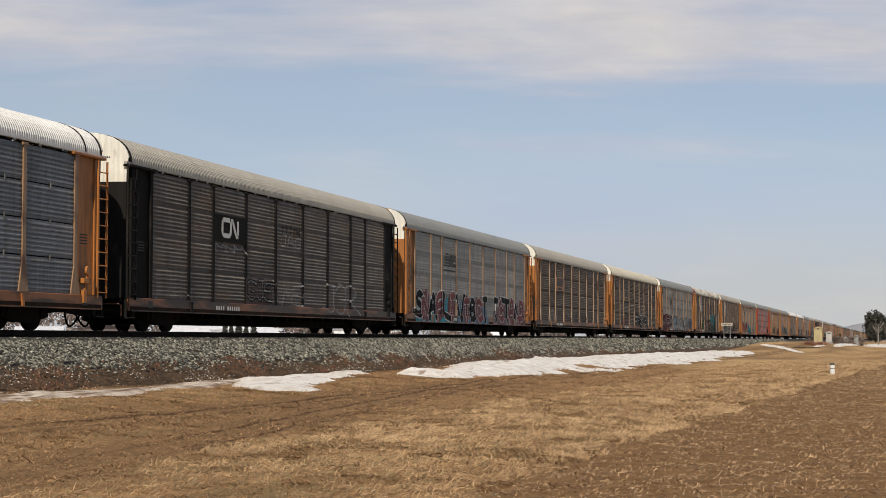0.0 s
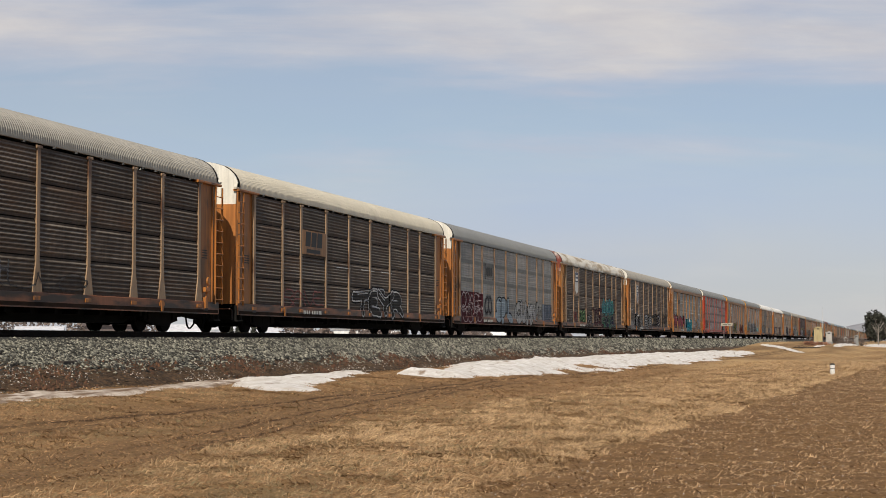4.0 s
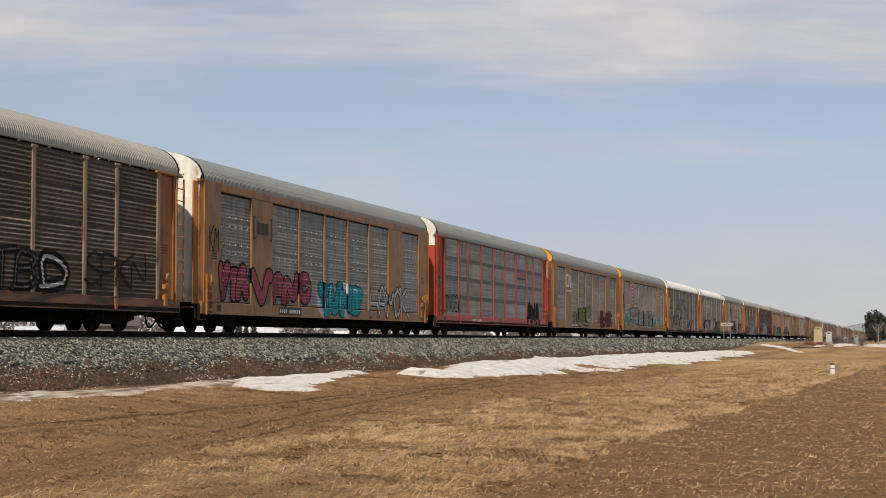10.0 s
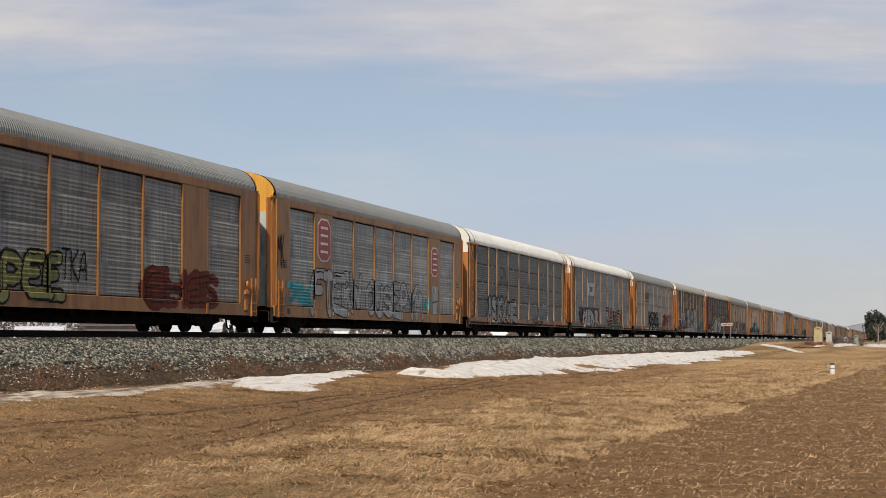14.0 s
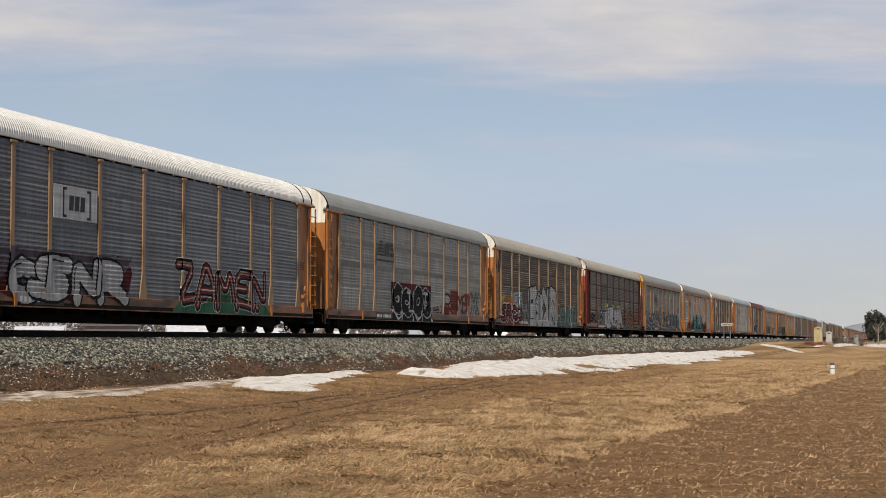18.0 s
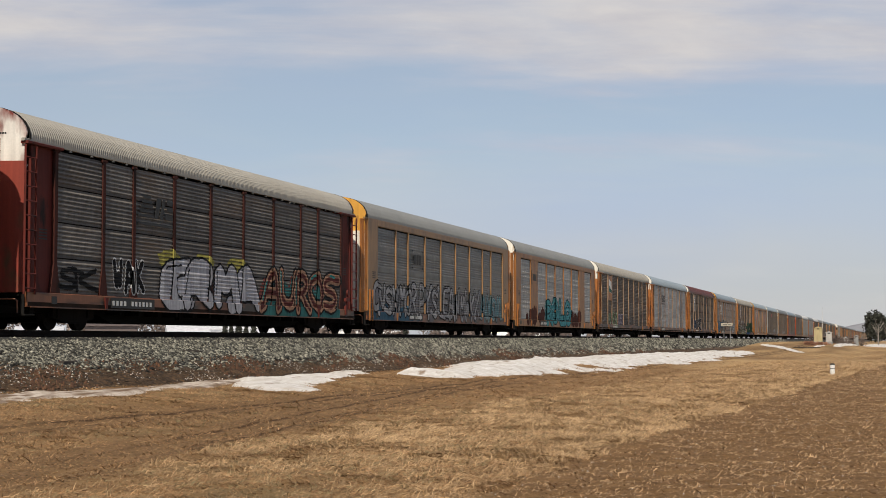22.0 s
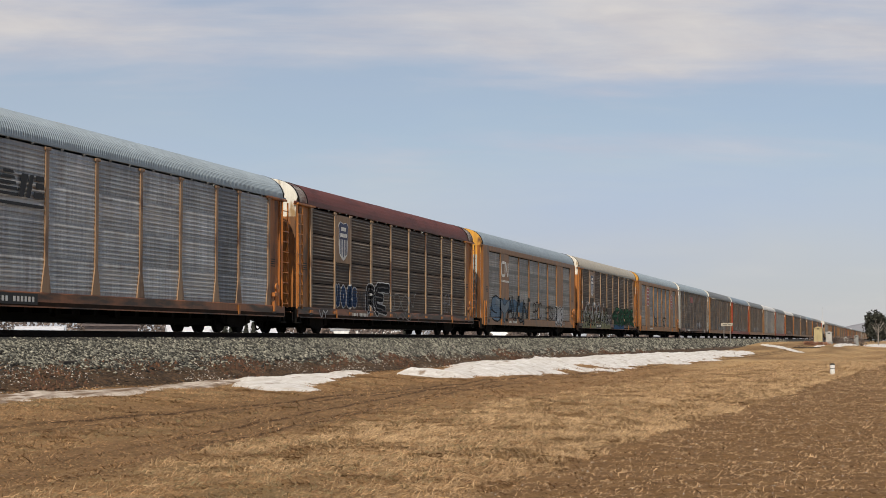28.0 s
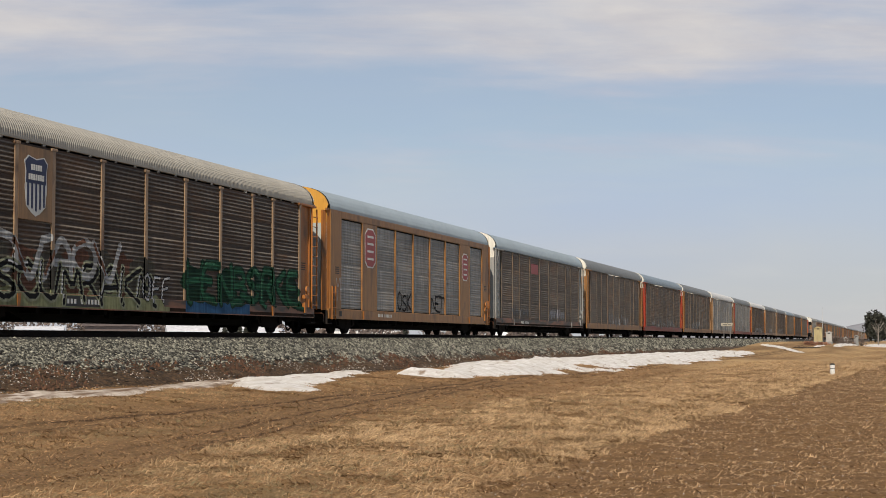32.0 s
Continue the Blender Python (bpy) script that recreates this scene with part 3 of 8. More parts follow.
def roof_end_geo():
    """The ribbed end section of a roof, a little proud of it."""
    g, ring = Geo(), [(a * 1.006, b + 0.008) for a, b in ROOF_FULL]
    for i in range(8):
        x = 0.107 * i
        for (y0, z0), (y1, z1) in zip(ring, ring[1:]):
            g.add([(x, y0, z0), (x + 0.085, y0, z0), (x + 0.085, y1, z1), (x, y1, z1)], [(0, 1, 2, 3)])
    return g


def joints(spec, kind, car):
    """What marks the joints between the rows of panels: dark bands, bolts or clips."""
    top = 4.75 if kind == "posts" else 4.56
    h = (top - 0.97) / 4
    bays = [b for b in range(9) if not (kind == "framed" and b in (1, 7))]
    if spec.get("bands"):
        for b in bays:
            w = BAYS[b] - 0.2
            for r in spec["bands"]:
                part("band", cached(("band", BAYS[b]), lambda: Geo().bar("x", 0.0, w, SIDE_Y - 0.02, SIDE_Y, -0.12, 0.09, 0.005)), spec.get("band", BAND), car, at=pose(BAY_EDGES[b] + 0.1, 0, 0.97 + r * h))
    if spec.get("bolts"):
        g = Geo()
        for b in bays:
            for r in (1, 2, 3):
                for dz in (-0.16, 0.14):
                    for i in range(5):
                        x, z = BAY_EDGES[b] + BAYS[b] * (i + 0.6) / 5.2, 0.97 + r * h + dz
                        g.box(x - 0.022, x + 0.022, SIDE_Y - 0.04, SIDE_Y, z - 0.022, z + 0.022)
        tagged(part("bolts", g, PALE, car), kind="stuff")
    if spec.get("clips"):
        for b in bays:
            for r in (1, 2, 3):
                part("panel_clip", cached("panel_clip", lambda: Geo().bar("z", -0.10, 0.07, -0.012, 0.012, SIDE_Y - 0.04, SIDE_Y, 0.004)), BAND, car, at=pose(BAY_EDGES[b] + BAYS[b] * 0.5, 0, 0.97 + r * h))


def make_autorack(spec, k, near=True):
    """One enclosed car carrier. spec: kind (posts, framed, flat), colours, and what is painted on it."""
    kind = spec["kind"]
    car = thing("autorack_car", spec["label"], "railway car", group="cars of the train")
    sheet_mat, post_mat, end_mat = spec["sheet"], spec["post"], spec.get("trim", spec["post"])
    side_mat = spec.get("side", BROWNED)
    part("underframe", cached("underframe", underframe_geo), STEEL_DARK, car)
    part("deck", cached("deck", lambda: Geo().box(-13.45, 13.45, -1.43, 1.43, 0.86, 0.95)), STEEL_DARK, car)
    flip = pose(0, 0, 0, 0, 0, 180)
    part("side_sill", cached("side_sill", sill_geo), spec.get("sill", (SILL_DARK if sheet_mat in (DARK, DARKER) else SILL_MID) if post_mat is ORANGE and kind == "posts" else side_mat if kind != "posts" else post_mat), car)
    part("side_sill", cached("side_sill", sill_geo), spec.get("sill", (SILL_DARK if sheet_mat in (DARK, DARKER) else SILL_MID) if post_mat is ORANGE else post_mat), car, at=flip)
    if near and kind == "posts":
        part("sill_grime", cached("sill_grime", lambda: Geo().bar("x", -13.4, 13.4, SILL_Y - 0.002, SILL_Y + 0.05, 0.605, 0.715, 0.004)), GRIME, car, "oily grime along the foot of the sill")
    part("roof", roof_mesh(near, spec.get("ribs", 0.013)), spec["roof"], car)
    if near:
        for x in (-13.33, 13.33, -12.4, 12.4)[:4 if spec.get("flaked") or spec["roof"] is ROOF_WHITE else 2]:
            part("roof_seam", cached("roof_seam", roof_seam_geo), BLACK, car, at=pose(x, 0, 0))
        if spec.get("flaked"):
            for x in (-13.30, 12.44):
                part("roof_end", cached("roof_end", roof_end_geo), ROOF_FLAKED, car, "flaking striped end of the roof", at=pose(x, 0, 0))
        joints(spec, kind, car)
        if kind == "posts":
            for b, w in enumerate(BAYS):
                for q in (0.28, 0.72):
                    part("eave_clip", cached("eave_clip", lambda: Geo().bar("x", -0.05, 0.05, -1.515, -1.46, 4.745, 4.795, 0.006)), BAND, car, at=pose(BAY_EDGES[b] + w * q, 0, 0))
    for at in (pose(0, 0, 0), flip):
        part("eave_rail", cached("eave_rail", lambda: Geo().bar("x", -13.6, 13.6, -1.50, -1.40, 4.80, 4.875)), spec["roof"] if kind == "posts" else side_mat, car, at=at)
    # ends: the doors below, the painted cap above
    split = 4.30
    for at in (pose(-13.42, 0, 0), pose(13.42, 0, 0, 0, 0, 180)):
        part("end_door", cached("end_door", lambda: end_lower_geo(split)), spec["end"], car, at=at)
        part("end_cap", cached("end_cap", lambda: end_upper_geo(split)), spec["cap"], car, at=at)
    # sides
    for s in (0, 1):
        if s == 1 and not near:
            part("far_side", cached("far_side", lambda: Geo().box(-13.2, 13.2, 1.40, 1.50, 0.96, 4.84)), sheet_mat, car)
            break
        turn = pose(0, 0, 0) if s == 0 else flip
        if kind == "posts":
            for e, x in enumerate(BAY_EDGES):
                part("side_post", cached(("side_post", spec.get("flare", False)), lambda: post_geo(spec.get("flare", False))), ((PALE_TAN if sheet_mat in (DARK, DARKER) else TAN) if near else sheet_mat) if post_mat is ORANGE else sheet_mat if k >= 25 else post_mat, car, at=turn @ pose(x, 0, 0))
            for d in (-1, 1):
                part("vestibule_panel", cached("vestibule_panel", lambda: Geo().bar("z", 0.96, 4.76, -0.62, 0.62, -1.42, -1.36).box(-0.66, -0.55, -1.47, -1.36, 0.96, 4.76)), end_mat, car, at=turn @ pose(d * 12.55, 0, 0))
                part("top_bracket", cached("top_bracket", lambda: Geo().bar("x", -0.95, 0.95, -1.57, -1.36, 4.735, 4.81, 0.015)), end_mat, car, at=turn @ pose(d * 12.60, 0, 0))
                add_ladder(car, "tall_ladder", 0.9, 4.70, 0.56, 0.37, end_mat, turn @ pose(d * 13.36, -1.55, 0), near and s == 0)
                part("corner_post", cached("corner_post", lambda: Geo().bar("z", 0.9, 4.75, -0.05, 0.05, -1.46, -1.34)), end_mat, car, at=turn @ pose(d * 13.12, 0, 0))
        else:
            for d in (-1, 1):
                part("corner_panel", cached("corner_panel", lambda: Geo().bar("z", 0.97, 4.84, -0.68, 0.68, -1.53, -1.40)), side_mat, car, at=turn @ pose(d * 12.58, 0, 0))
                part("corner_flange", cached("corner_flange", lambda: Geo().prism([(-0.22, -1.34), (0.22, -1.50), (0.22, -1.40), (-0.16, -1.26)], "z", 0.9, 4.8)), post_mat, car, at=turn @ pose(d * 13.46, 0, 0, 0, 0, 0) if (d < 0) else turn @ pose(d * 13.46, -2.80, 0, 0, 0, 180))
                add_ladder(car, "short_ladder", 0.55, 1.85, 0.40, 0.3, post_mat, turn @ pose(d * 12.98, -1.58, 0), near and s == 0)
            part("top_rail", cached("top_rail", lambda: Geo().bar("x", -11.895, 11.895, -1.53, -1.40, 4.585, 4.84)), side_mat, car, at=turn)
            for e, x in enumerate(BAY_EDGES[1:-1]):
                part("side_post", cached("flush_post", lambda: Geo().bar("z", 0.96, 4.58, -SLIM, SLIM, -1.53, -1.42)), side_mat, car, at=turn @ pose(x, 0, 0))
            if kind == "framed":
                for e in (1, 7):
                    x0, x1 = BAY_EDGES[e], BAY_EDGES[e + 1]
                    part("plate", cached(("plate", e), lambda: Geo().bar("z", 0.962, 4.578, -(x1 - x0) / 2 + SLIM + 0.002, (x1 - x0) / 2 - SLIM - 0.002, -1.525, -1.43)), side_mat, car, at=turn @ pose((x0 + x1) / 2, 0, 0))
        full = near and s == 0
        for b, w in enumerate(BAYS):
            if kind == "framed" and b in (1, 7):
                continue
            x = BAY_EDGES[b] + 0.05
            top = 4.75 if kind == "posts" else 4.56
            mat_b = spec.get("bays", {}).get(b, sheet_mat)
            # Thin black bars stand in for the shadow lines along the panel edges.
            if full and kind != "posts":
                for z in (0.972, 4.525):
                    part("panel_slot", cached(("panel_slot", w), lambda: Geo().bar("x", 0.01, w - 0.11, SIDE_Y - 0.022, SIDE_Y, 0.0, 0.032, 0.003)), BLACK, car, at=pose(x, 0, z))
            if full:
                h = (top - 0.97) / 4
                for r in range(4):
                    mat_r = spec.get("rows", {}).get(r, mat_b)
                    part("panel", panel_mesh(w - 0.10, h - (0.035 if spec.get("gaps") else 0.004)), mat_r, car, at=turn @ pose(x, SIDE_Y, 0.97 + r * h))
            else:
                part("panel", panel_mesh(w - 0.10, top - 0.97, 26), mat_b, car, at=turn @ pose(x, SIDE_Y, 0.97))
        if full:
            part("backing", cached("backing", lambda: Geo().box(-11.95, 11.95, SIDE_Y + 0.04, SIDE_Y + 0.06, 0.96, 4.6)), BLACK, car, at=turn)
    # running gear
    for d in (-1, 1):
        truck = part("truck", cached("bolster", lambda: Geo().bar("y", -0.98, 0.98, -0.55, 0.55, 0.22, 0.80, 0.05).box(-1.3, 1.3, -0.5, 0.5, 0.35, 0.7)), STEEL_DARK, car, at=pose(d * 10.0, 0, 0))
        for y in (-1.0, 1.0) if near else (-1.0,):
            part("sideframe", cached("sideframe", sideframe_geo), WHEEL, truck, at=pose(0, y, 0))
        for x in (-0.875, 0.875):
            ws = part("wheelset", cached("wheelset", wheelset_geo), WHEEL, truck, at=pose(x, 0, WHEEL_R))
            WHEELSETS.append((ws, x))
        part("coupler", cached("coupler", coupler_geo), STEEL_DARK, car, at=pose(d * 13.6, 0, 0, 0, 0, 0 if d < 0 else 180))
        if near:
            part("air_hose", cached(("air_hose", d), lambda: hose_geo(0.35 * d)), STEEL_DARK, car, at=pose(d * 13.5, 0, 0, 0, 0, 0 if d < 0 else 180))
            part("uncoupling_lever", cached("uncoupling_lever", lambda: Geo().tube([(-0.28, -1.42, 0.42), (-0.25, -1.40, 0.74), (-0.22, -1.30, 0.78), (-0.22, -0.25, 0.78), (-0.30, -0.10, 0.70)], 0.022, 6)), SILL_DARK, car, at=pose(d * 13.45, 0, 0) if d < 0 else pose(d * 13.45 + 0.45, 0, 0))
            part("step", cached("step", lambda: Geo().bar("x", -0.25, 0.25, -1.55, -1.35, 0.36, 0.40).box(-0.25, -0.21, -1.5, -1.4, 0.4, 0.9).box(0.21, 0.25, -1.5, -1.4, 0.4, 0.9)), BLACK, car, at=pose(d * 13.3, 0, 0))
    if spec.get("tabs"):
        for x in BAY_EDGES:
            part("sill_tab", cached("sill_tab", lambda: Geo().bar("x", -0.16, 0.16, SILL_Y - 0.03, SILL_Y, 0.76, 0.87, 0.01)), ORANGE, car, at=pose(x - 0.1, 0, 0))
    if near:
        part("brake_gear", cached("brake_gear", brake_geo), end_mat, car, at=pose(12.35, -1.46, 0))
        for x in (-9.0, 9.0):
            part("jacking_pad", cached("jacking_pad", lambda: Geo().prism([(-0.10, 0.92), (0.10, 0.92), (0.05, 0.60), (-0.05, 0.60)], "y", -1.57, -1.50)), ORANGE if post_mat is ORANGE else end_mat, car, at=pose(x, 0, 0))
    return car


WHEELSETS = []
CARS = []


def S(kind, sheet_mat, post, roof, cap, label, **more):
    d = dict(kind=kind, sheet=sheet_mat, post=post, roof=roof, cap=cap, end=more.pop("end", post), label=label)
    d.update(more)
    return d


SPECS = [
    S("posts", BLUED, ORANGE, ROOF_WHITE, CREAM, "autorack car with blue-grey panels, orange posts and white roof", flare=True, gaps=True, clips=True),
    S("posts", SOOT, BLACK, ROOF_BEIGE, CREAM, "black autorack car with grimy panels and cream end cap", sill=SILL_DARK),
    S("posts", MID, ORANGE, ROOF_GREY, CREAM, "grey autorack car with orange posts and a long row of graffiti", bands=(1, 2, 3)),
    S("posts", DARKER, ORANGE, ROOF_BEIGE, CREAM, "dark brown-grey autorack car with orange ends and plate", tabs=True, gaps=True, flare=True),
    S("posts", DARKER, ORANGE, ROOF_CREAM, CREAM, "dark autorack car with orange ends and cream roof", tabs=True, gaps=True),
    S("posts", MID, ORANGE, ROOF_GREY, CREAM, "grey autorack car with orange posts, red and white graffiti", bands=(2, 3)),
    S("posts", DARKER, PALE_TAN, ROOF_FLAKING, RUSTY_WHITE, "dark brown autorack car with flaking white roof and pale posts", gaps=True, end=ORANGE, trim=BROWNED, sill=SILL_DARK),
    S("posts", DARK, ORANGE, ROOF_BEIGE, CREAM, "dark autorack car with shield plate, black and white graffiti", rows={0: DARKER}),
    S("framed", MID, ORANGE, ROOF_GREY, CREAM, "orange-framed autorack car with grey panels, pink and blue graffiti", end=CREAM, bolts=True),
    S("posts", MID, RED, ROOF_GREY, CREAM, "bright red autorack car with banded grey panels", bands=(1, 2, 3), band=SLATE),
    S("framed", MID, ORANGE, ROOF_GREY, YELLOW, "orange-framed autorack car with grey panels and yellow graffiti", end=TEAL_GREY, side=RUST_BROWN),
    S("framed", LIGHT, ORANGE, ROOF_GREY, YELLOW, "orange-framed autorack car with two red octagon emblems", end=TEAL_GREY),
    S("posts", SLATE, ORANGE, ROOF_WHITE, CREAM, "slate grey autorack car with flared orange posts and white roof", tabs=True, flare=True, gaps=True, clips=True),
    S("posts", BLUED, ORANGE, ROOF_WHITE, CREAM, "blue-grey autorack car with white roof and bold graffiti", flare=True),
    S("posts", MID, ORANGE, ROOF_GREY, CREAM, "grey autorack car with orange posts, black and white graffiti", flare=True, bands=(2, 3), sill=SILL_DARK),
    S("posts", DARKER, ORANGE, ROOF_BEIGE, CREAM, "dark autorack car with large white block graffiti"),
    S("posts", DUSK, BLACKENED, ROOF_BEIGE, RUSTY_WHITE, "dark maroon autorack car with white and rainbow graffiti", gaps=True, flare=True, end=OXIDE, trim=MAROON, sill=SILL_DARK),
    S("flat", GREYED, ORANGE, ROOF_GREY, YELLOW, "orange-ended autorack car with grey panels and scrawled graffiti", end=CREAM, bands=(1, 2, 3), sill=SILL_DARK, side=FADED),
    S("framed", LIGHT, ORANGE, ROOF_GREY, CREAM, "orange-framed autorack car with grey panels and turquoise graffiti", end=CREAM, bolts=True, side=RUST_BROWN),
    S("posts", DARK, ORANGE, ROOF_BEIGE, CREAM, "dark autorack car with orange posts and a small flag plate", trim=RUST_ORANGE, end=RUST_ORANGE, rows={0: DARKER}),
    S("posts", PALE, ORANGE, ROOF_BLUE, CREAM, "pale silver autorack car with orange posts and blue-grey roof", trim=RUST_ORANGE, end=RUST_ORANGE, flare=True, bays={1: BLUED, 7: BLUED}),
    S("posts", DARKER, ORANGE, ROOF_RUST, CREAM, "dark autorack car with rust-red roof and shield plate", tabs=True, gaps=True, ribs=0.003, flaked=True),
    S("framed", MID, ORANGE, ROOF_BLUE, YELLOW, "orange-framed autorack car with banded grey panels, blue graffiti", end=TEAL_GREY, bands=(1, 2, 3), side=DUSTED, ribs=0.005),
    S("posts", DARKER, ORANGE, ROOF_BEIGE, CREAM, "dark autorack car with shield plate, white and green graffiti"),
    S("framed", MID, ORANGE, ROOF_BLUE, YELLOW, "orange-framed autorack car with a red octagon emblem at each end", end=TEAL_GREY),
    S("posts", DUN, PALE_FRAME, ROOF_BLUE, CREAM, "dun grey autorack car with off-white ends", sill=SILL_DARK),
    S("posts", DUN, BROWNED, ROOF_GREY, CREAM, "dun autorack car with browned ends"),
    S("posts", DUN, OXIDE, ROOF_BLUE, CREAM, "dull red autorack car with dun panels", trim=RED),
    S("posts", DUN, BROWNED, ROOF_GREY, CREAM, "dun autorack car with browned ends and grey roof"),
    S("posts", MID, TAN, ROOF_WHITE, CREAM, "grey autorack car with white roof and tan ends"),
]
rng = random.Random(4)
for i in range(42):
    roof = rng.choice([ROOF_GREY, ROOF_GREY, ROOF_GREY, ROOF_WHITE, ROOF_BLUE, ROOF_BEIGE])
    SPECS.append(S(rng.choice(["posts", "posts", "framed"]), rng.choice([MID, DARK, DUN, DUN]), rng.choice([ORANGE, BROWNED, BROWNED, BROWNED, TAN, OXIDE]), roof, CREAM,
                   "weathered autorack car with dull panels and grimy ends"))


def make_locomotive():
    """A road diesel in the middle of the train: cab, long hood, walkway and two three-axle trucks."""
    e = thing("locomotive", "red, white and black road diesel locomotive in the train", "locomotive", group="cars of the train")
    part("underframe", Geo().bar("x", -11.0, 11.0, -1.5, 1.5, 1.1, 1.5, 0.05), STEEL_DARK, e)
    part("fuel_tank", Geo().prism([(-3.5, 0.35), (3.5, 0.35), (3.9, 1.1), (-3.9, 1.1)], "y", -1.3, 1.3), STEEL_DARK, e)
    part("long_hood", Geo().bar("x", -6.0, 10.3, -0.95, 0.95, 1.5, 4.35, 0.15), BLACK, e, "black long hood")
    part("cab", Geo().prism([(-9.4, 1.5), (-6.0, 1.5), (-6.0, 4.75), (-9.1, 4.75), (-9.4, 4.2)], "y", -1.5, 1.5), RED, e, "red cab")
    part("cab_roof", Geo().bar("x", -9.3, -5.9, -1.45, 1.45, 4.755, 4.85, 0.03), PALE_FRAME, e, "white cab roof")
    part("nose", Geo().prism([(-10.8, 1.5), (-9.4, 1.5), (-9.4, 3.3), (-10.5, 3.0)], "y", -0.9, 0.9), RED, e, "red short nose")
    part("side_stripe", Geo().box(-9.0, -6.1, -1.508, -1.502, 2.6, 3.2), PALE_FRAME, e, "white stripe")
    for y in (-0.75, 0.75):
        part("windscreen", Geo().box(-9.46, -9.41, y - 0.5, y + 0.5, 3.6, 4.15), BLACK, e)
    part("radiator", Geo().bar("x", 6.5, 10.0, -1.5, 1.5, 3.6, 4.5, 0.06), BLACK, e)
    for i in range(9):
        part("handrail_post", cached("handrail_post", lambda: Geo().tube([(0, -1.45, 1.5), (0, -1.45, 2.45)], 0.02, 5)), PALE_FRAME, e, at=pose(-5 + 1.9 * i, 0, 0))
    part("handrail", Geo().tube([(-5.0, -1.45, 2.45), (10.2, -1.45, 2.45)], 0.02, 5), PALE_FRAME, e)
    for d in (-1, 1):
        truck = part("truck", Geo().bar("x", -2.3, 2.3, -1.1, 1.1, 0.45, 0.9, 0.1), STEEL_DARK, e, at=pose(d * 7.0, 0, 0))
        for x in (-0.875, 0.875):
            WHEELSETS.append((part("wheelset", cached("wheelset", wheelset_geo), WHEEL, truck, at=pose(x, 0, WHEEL_R)), x))
    return e


for k, spec in enumerate(SPECS):
    CARS.append(make_locomotive() if k == 37 else make_autorack(spec, k, near=k < 26))


# ---- what is painted on the cars ----


def sign_shape(r, blocky=False):
    """Strokes of one wild, letter-like sign in a unit box: a winding line, a hook and sometimes a spike; or square strokes."""
    if blocky:
        x0, x1, m, s = 0.12, 0.82, r.uniform(0.4, 0.6), r.uniform(-0.12, 0.12)
        kind = r.randrange(7)
        lines = [[[(x0, 0.0), (x0, 1.0), (x1, 1.0), (x1, 0.0)], [(x0, m), (x1, m)]], [[(x1, 1.0), (x1, 0.0), (x0, 0.0), (x0, 0.4)]],
                 [[(x0, 0.0), (x0, 1.0)], [(x1, 1.0), (x0, m), (x1, 0.0)]], [[(x1, 0.0), (x0, 0.0), (x0, 1.0), (x1, 1.0), (x1, m), (x0, m)]],
                 [[(0.45, 1.0), (x0, 0.8), (x0, 0.2), (0.45, 0.0), (x1, 0.2), (x1, 0.8), (0.45, 1.0)]], [[(x1, 0.9), (0.4, 1.0), (x0, 0.72), (x1, 0.35), (0.5, 0.0), (x0, 0.12)]],
                 [[(x0, 1.0), (x0, 0.0), (x1, 0.9), (x1, 0.0)]]][kind]
        if r.random() < 0.55:
            lines = [[(0.94 - a, b) for a, b in line] for line in lines]
        if r.random() < 0.5:
            lines = [[(a, 1.0 - b) for a, b in line] for line in lines]
        spur = r.choice(((0.0, -0.1), (1.0, 1.1), (0.2, 1.15)))
        return [[(a + s * (b - 0.5), b) for a, b in line] for line in lines] + [[lines[0][0], (spur[0], spur[1])]]
    n = r.choice((4, 5, 5, 6))
    up = r.random() < 0.5
    line = []
    for i in range(n):
        x = 0.08 + 0.84 * i / (n - 1) + r.uniform(-0.14, 0.14)
        z = (r.uniform(0.72, 1.0) if (i % 2 == 0) == up else r.uniform(0.0, 0.25))
        if 0 < i < n - 1 and r.random() < 0.3:
            z = r.uniform(0.35, 0.65)
        line.append((x, z))
    out = [line]
    a, c, s = r.uniform(0, 6.28), (r.uniform(0.3, 0.7), r.uniform(0.3, 0.7)), r.uniform(0.16, 0.3)
    out.append([line[n // 2]] + [(c[0] + s * math.cos(a + 0.8 * i), c[1] + 1.2 * s * math.sin(a + 0.8 * i)) for i in range(r.choice((4, 5, 6)))])
    if r.random() < 0.45:
        out.append([line[1], (line[1][0] + r.uniform(-0.25, 0.25), 1.12)])
    return out


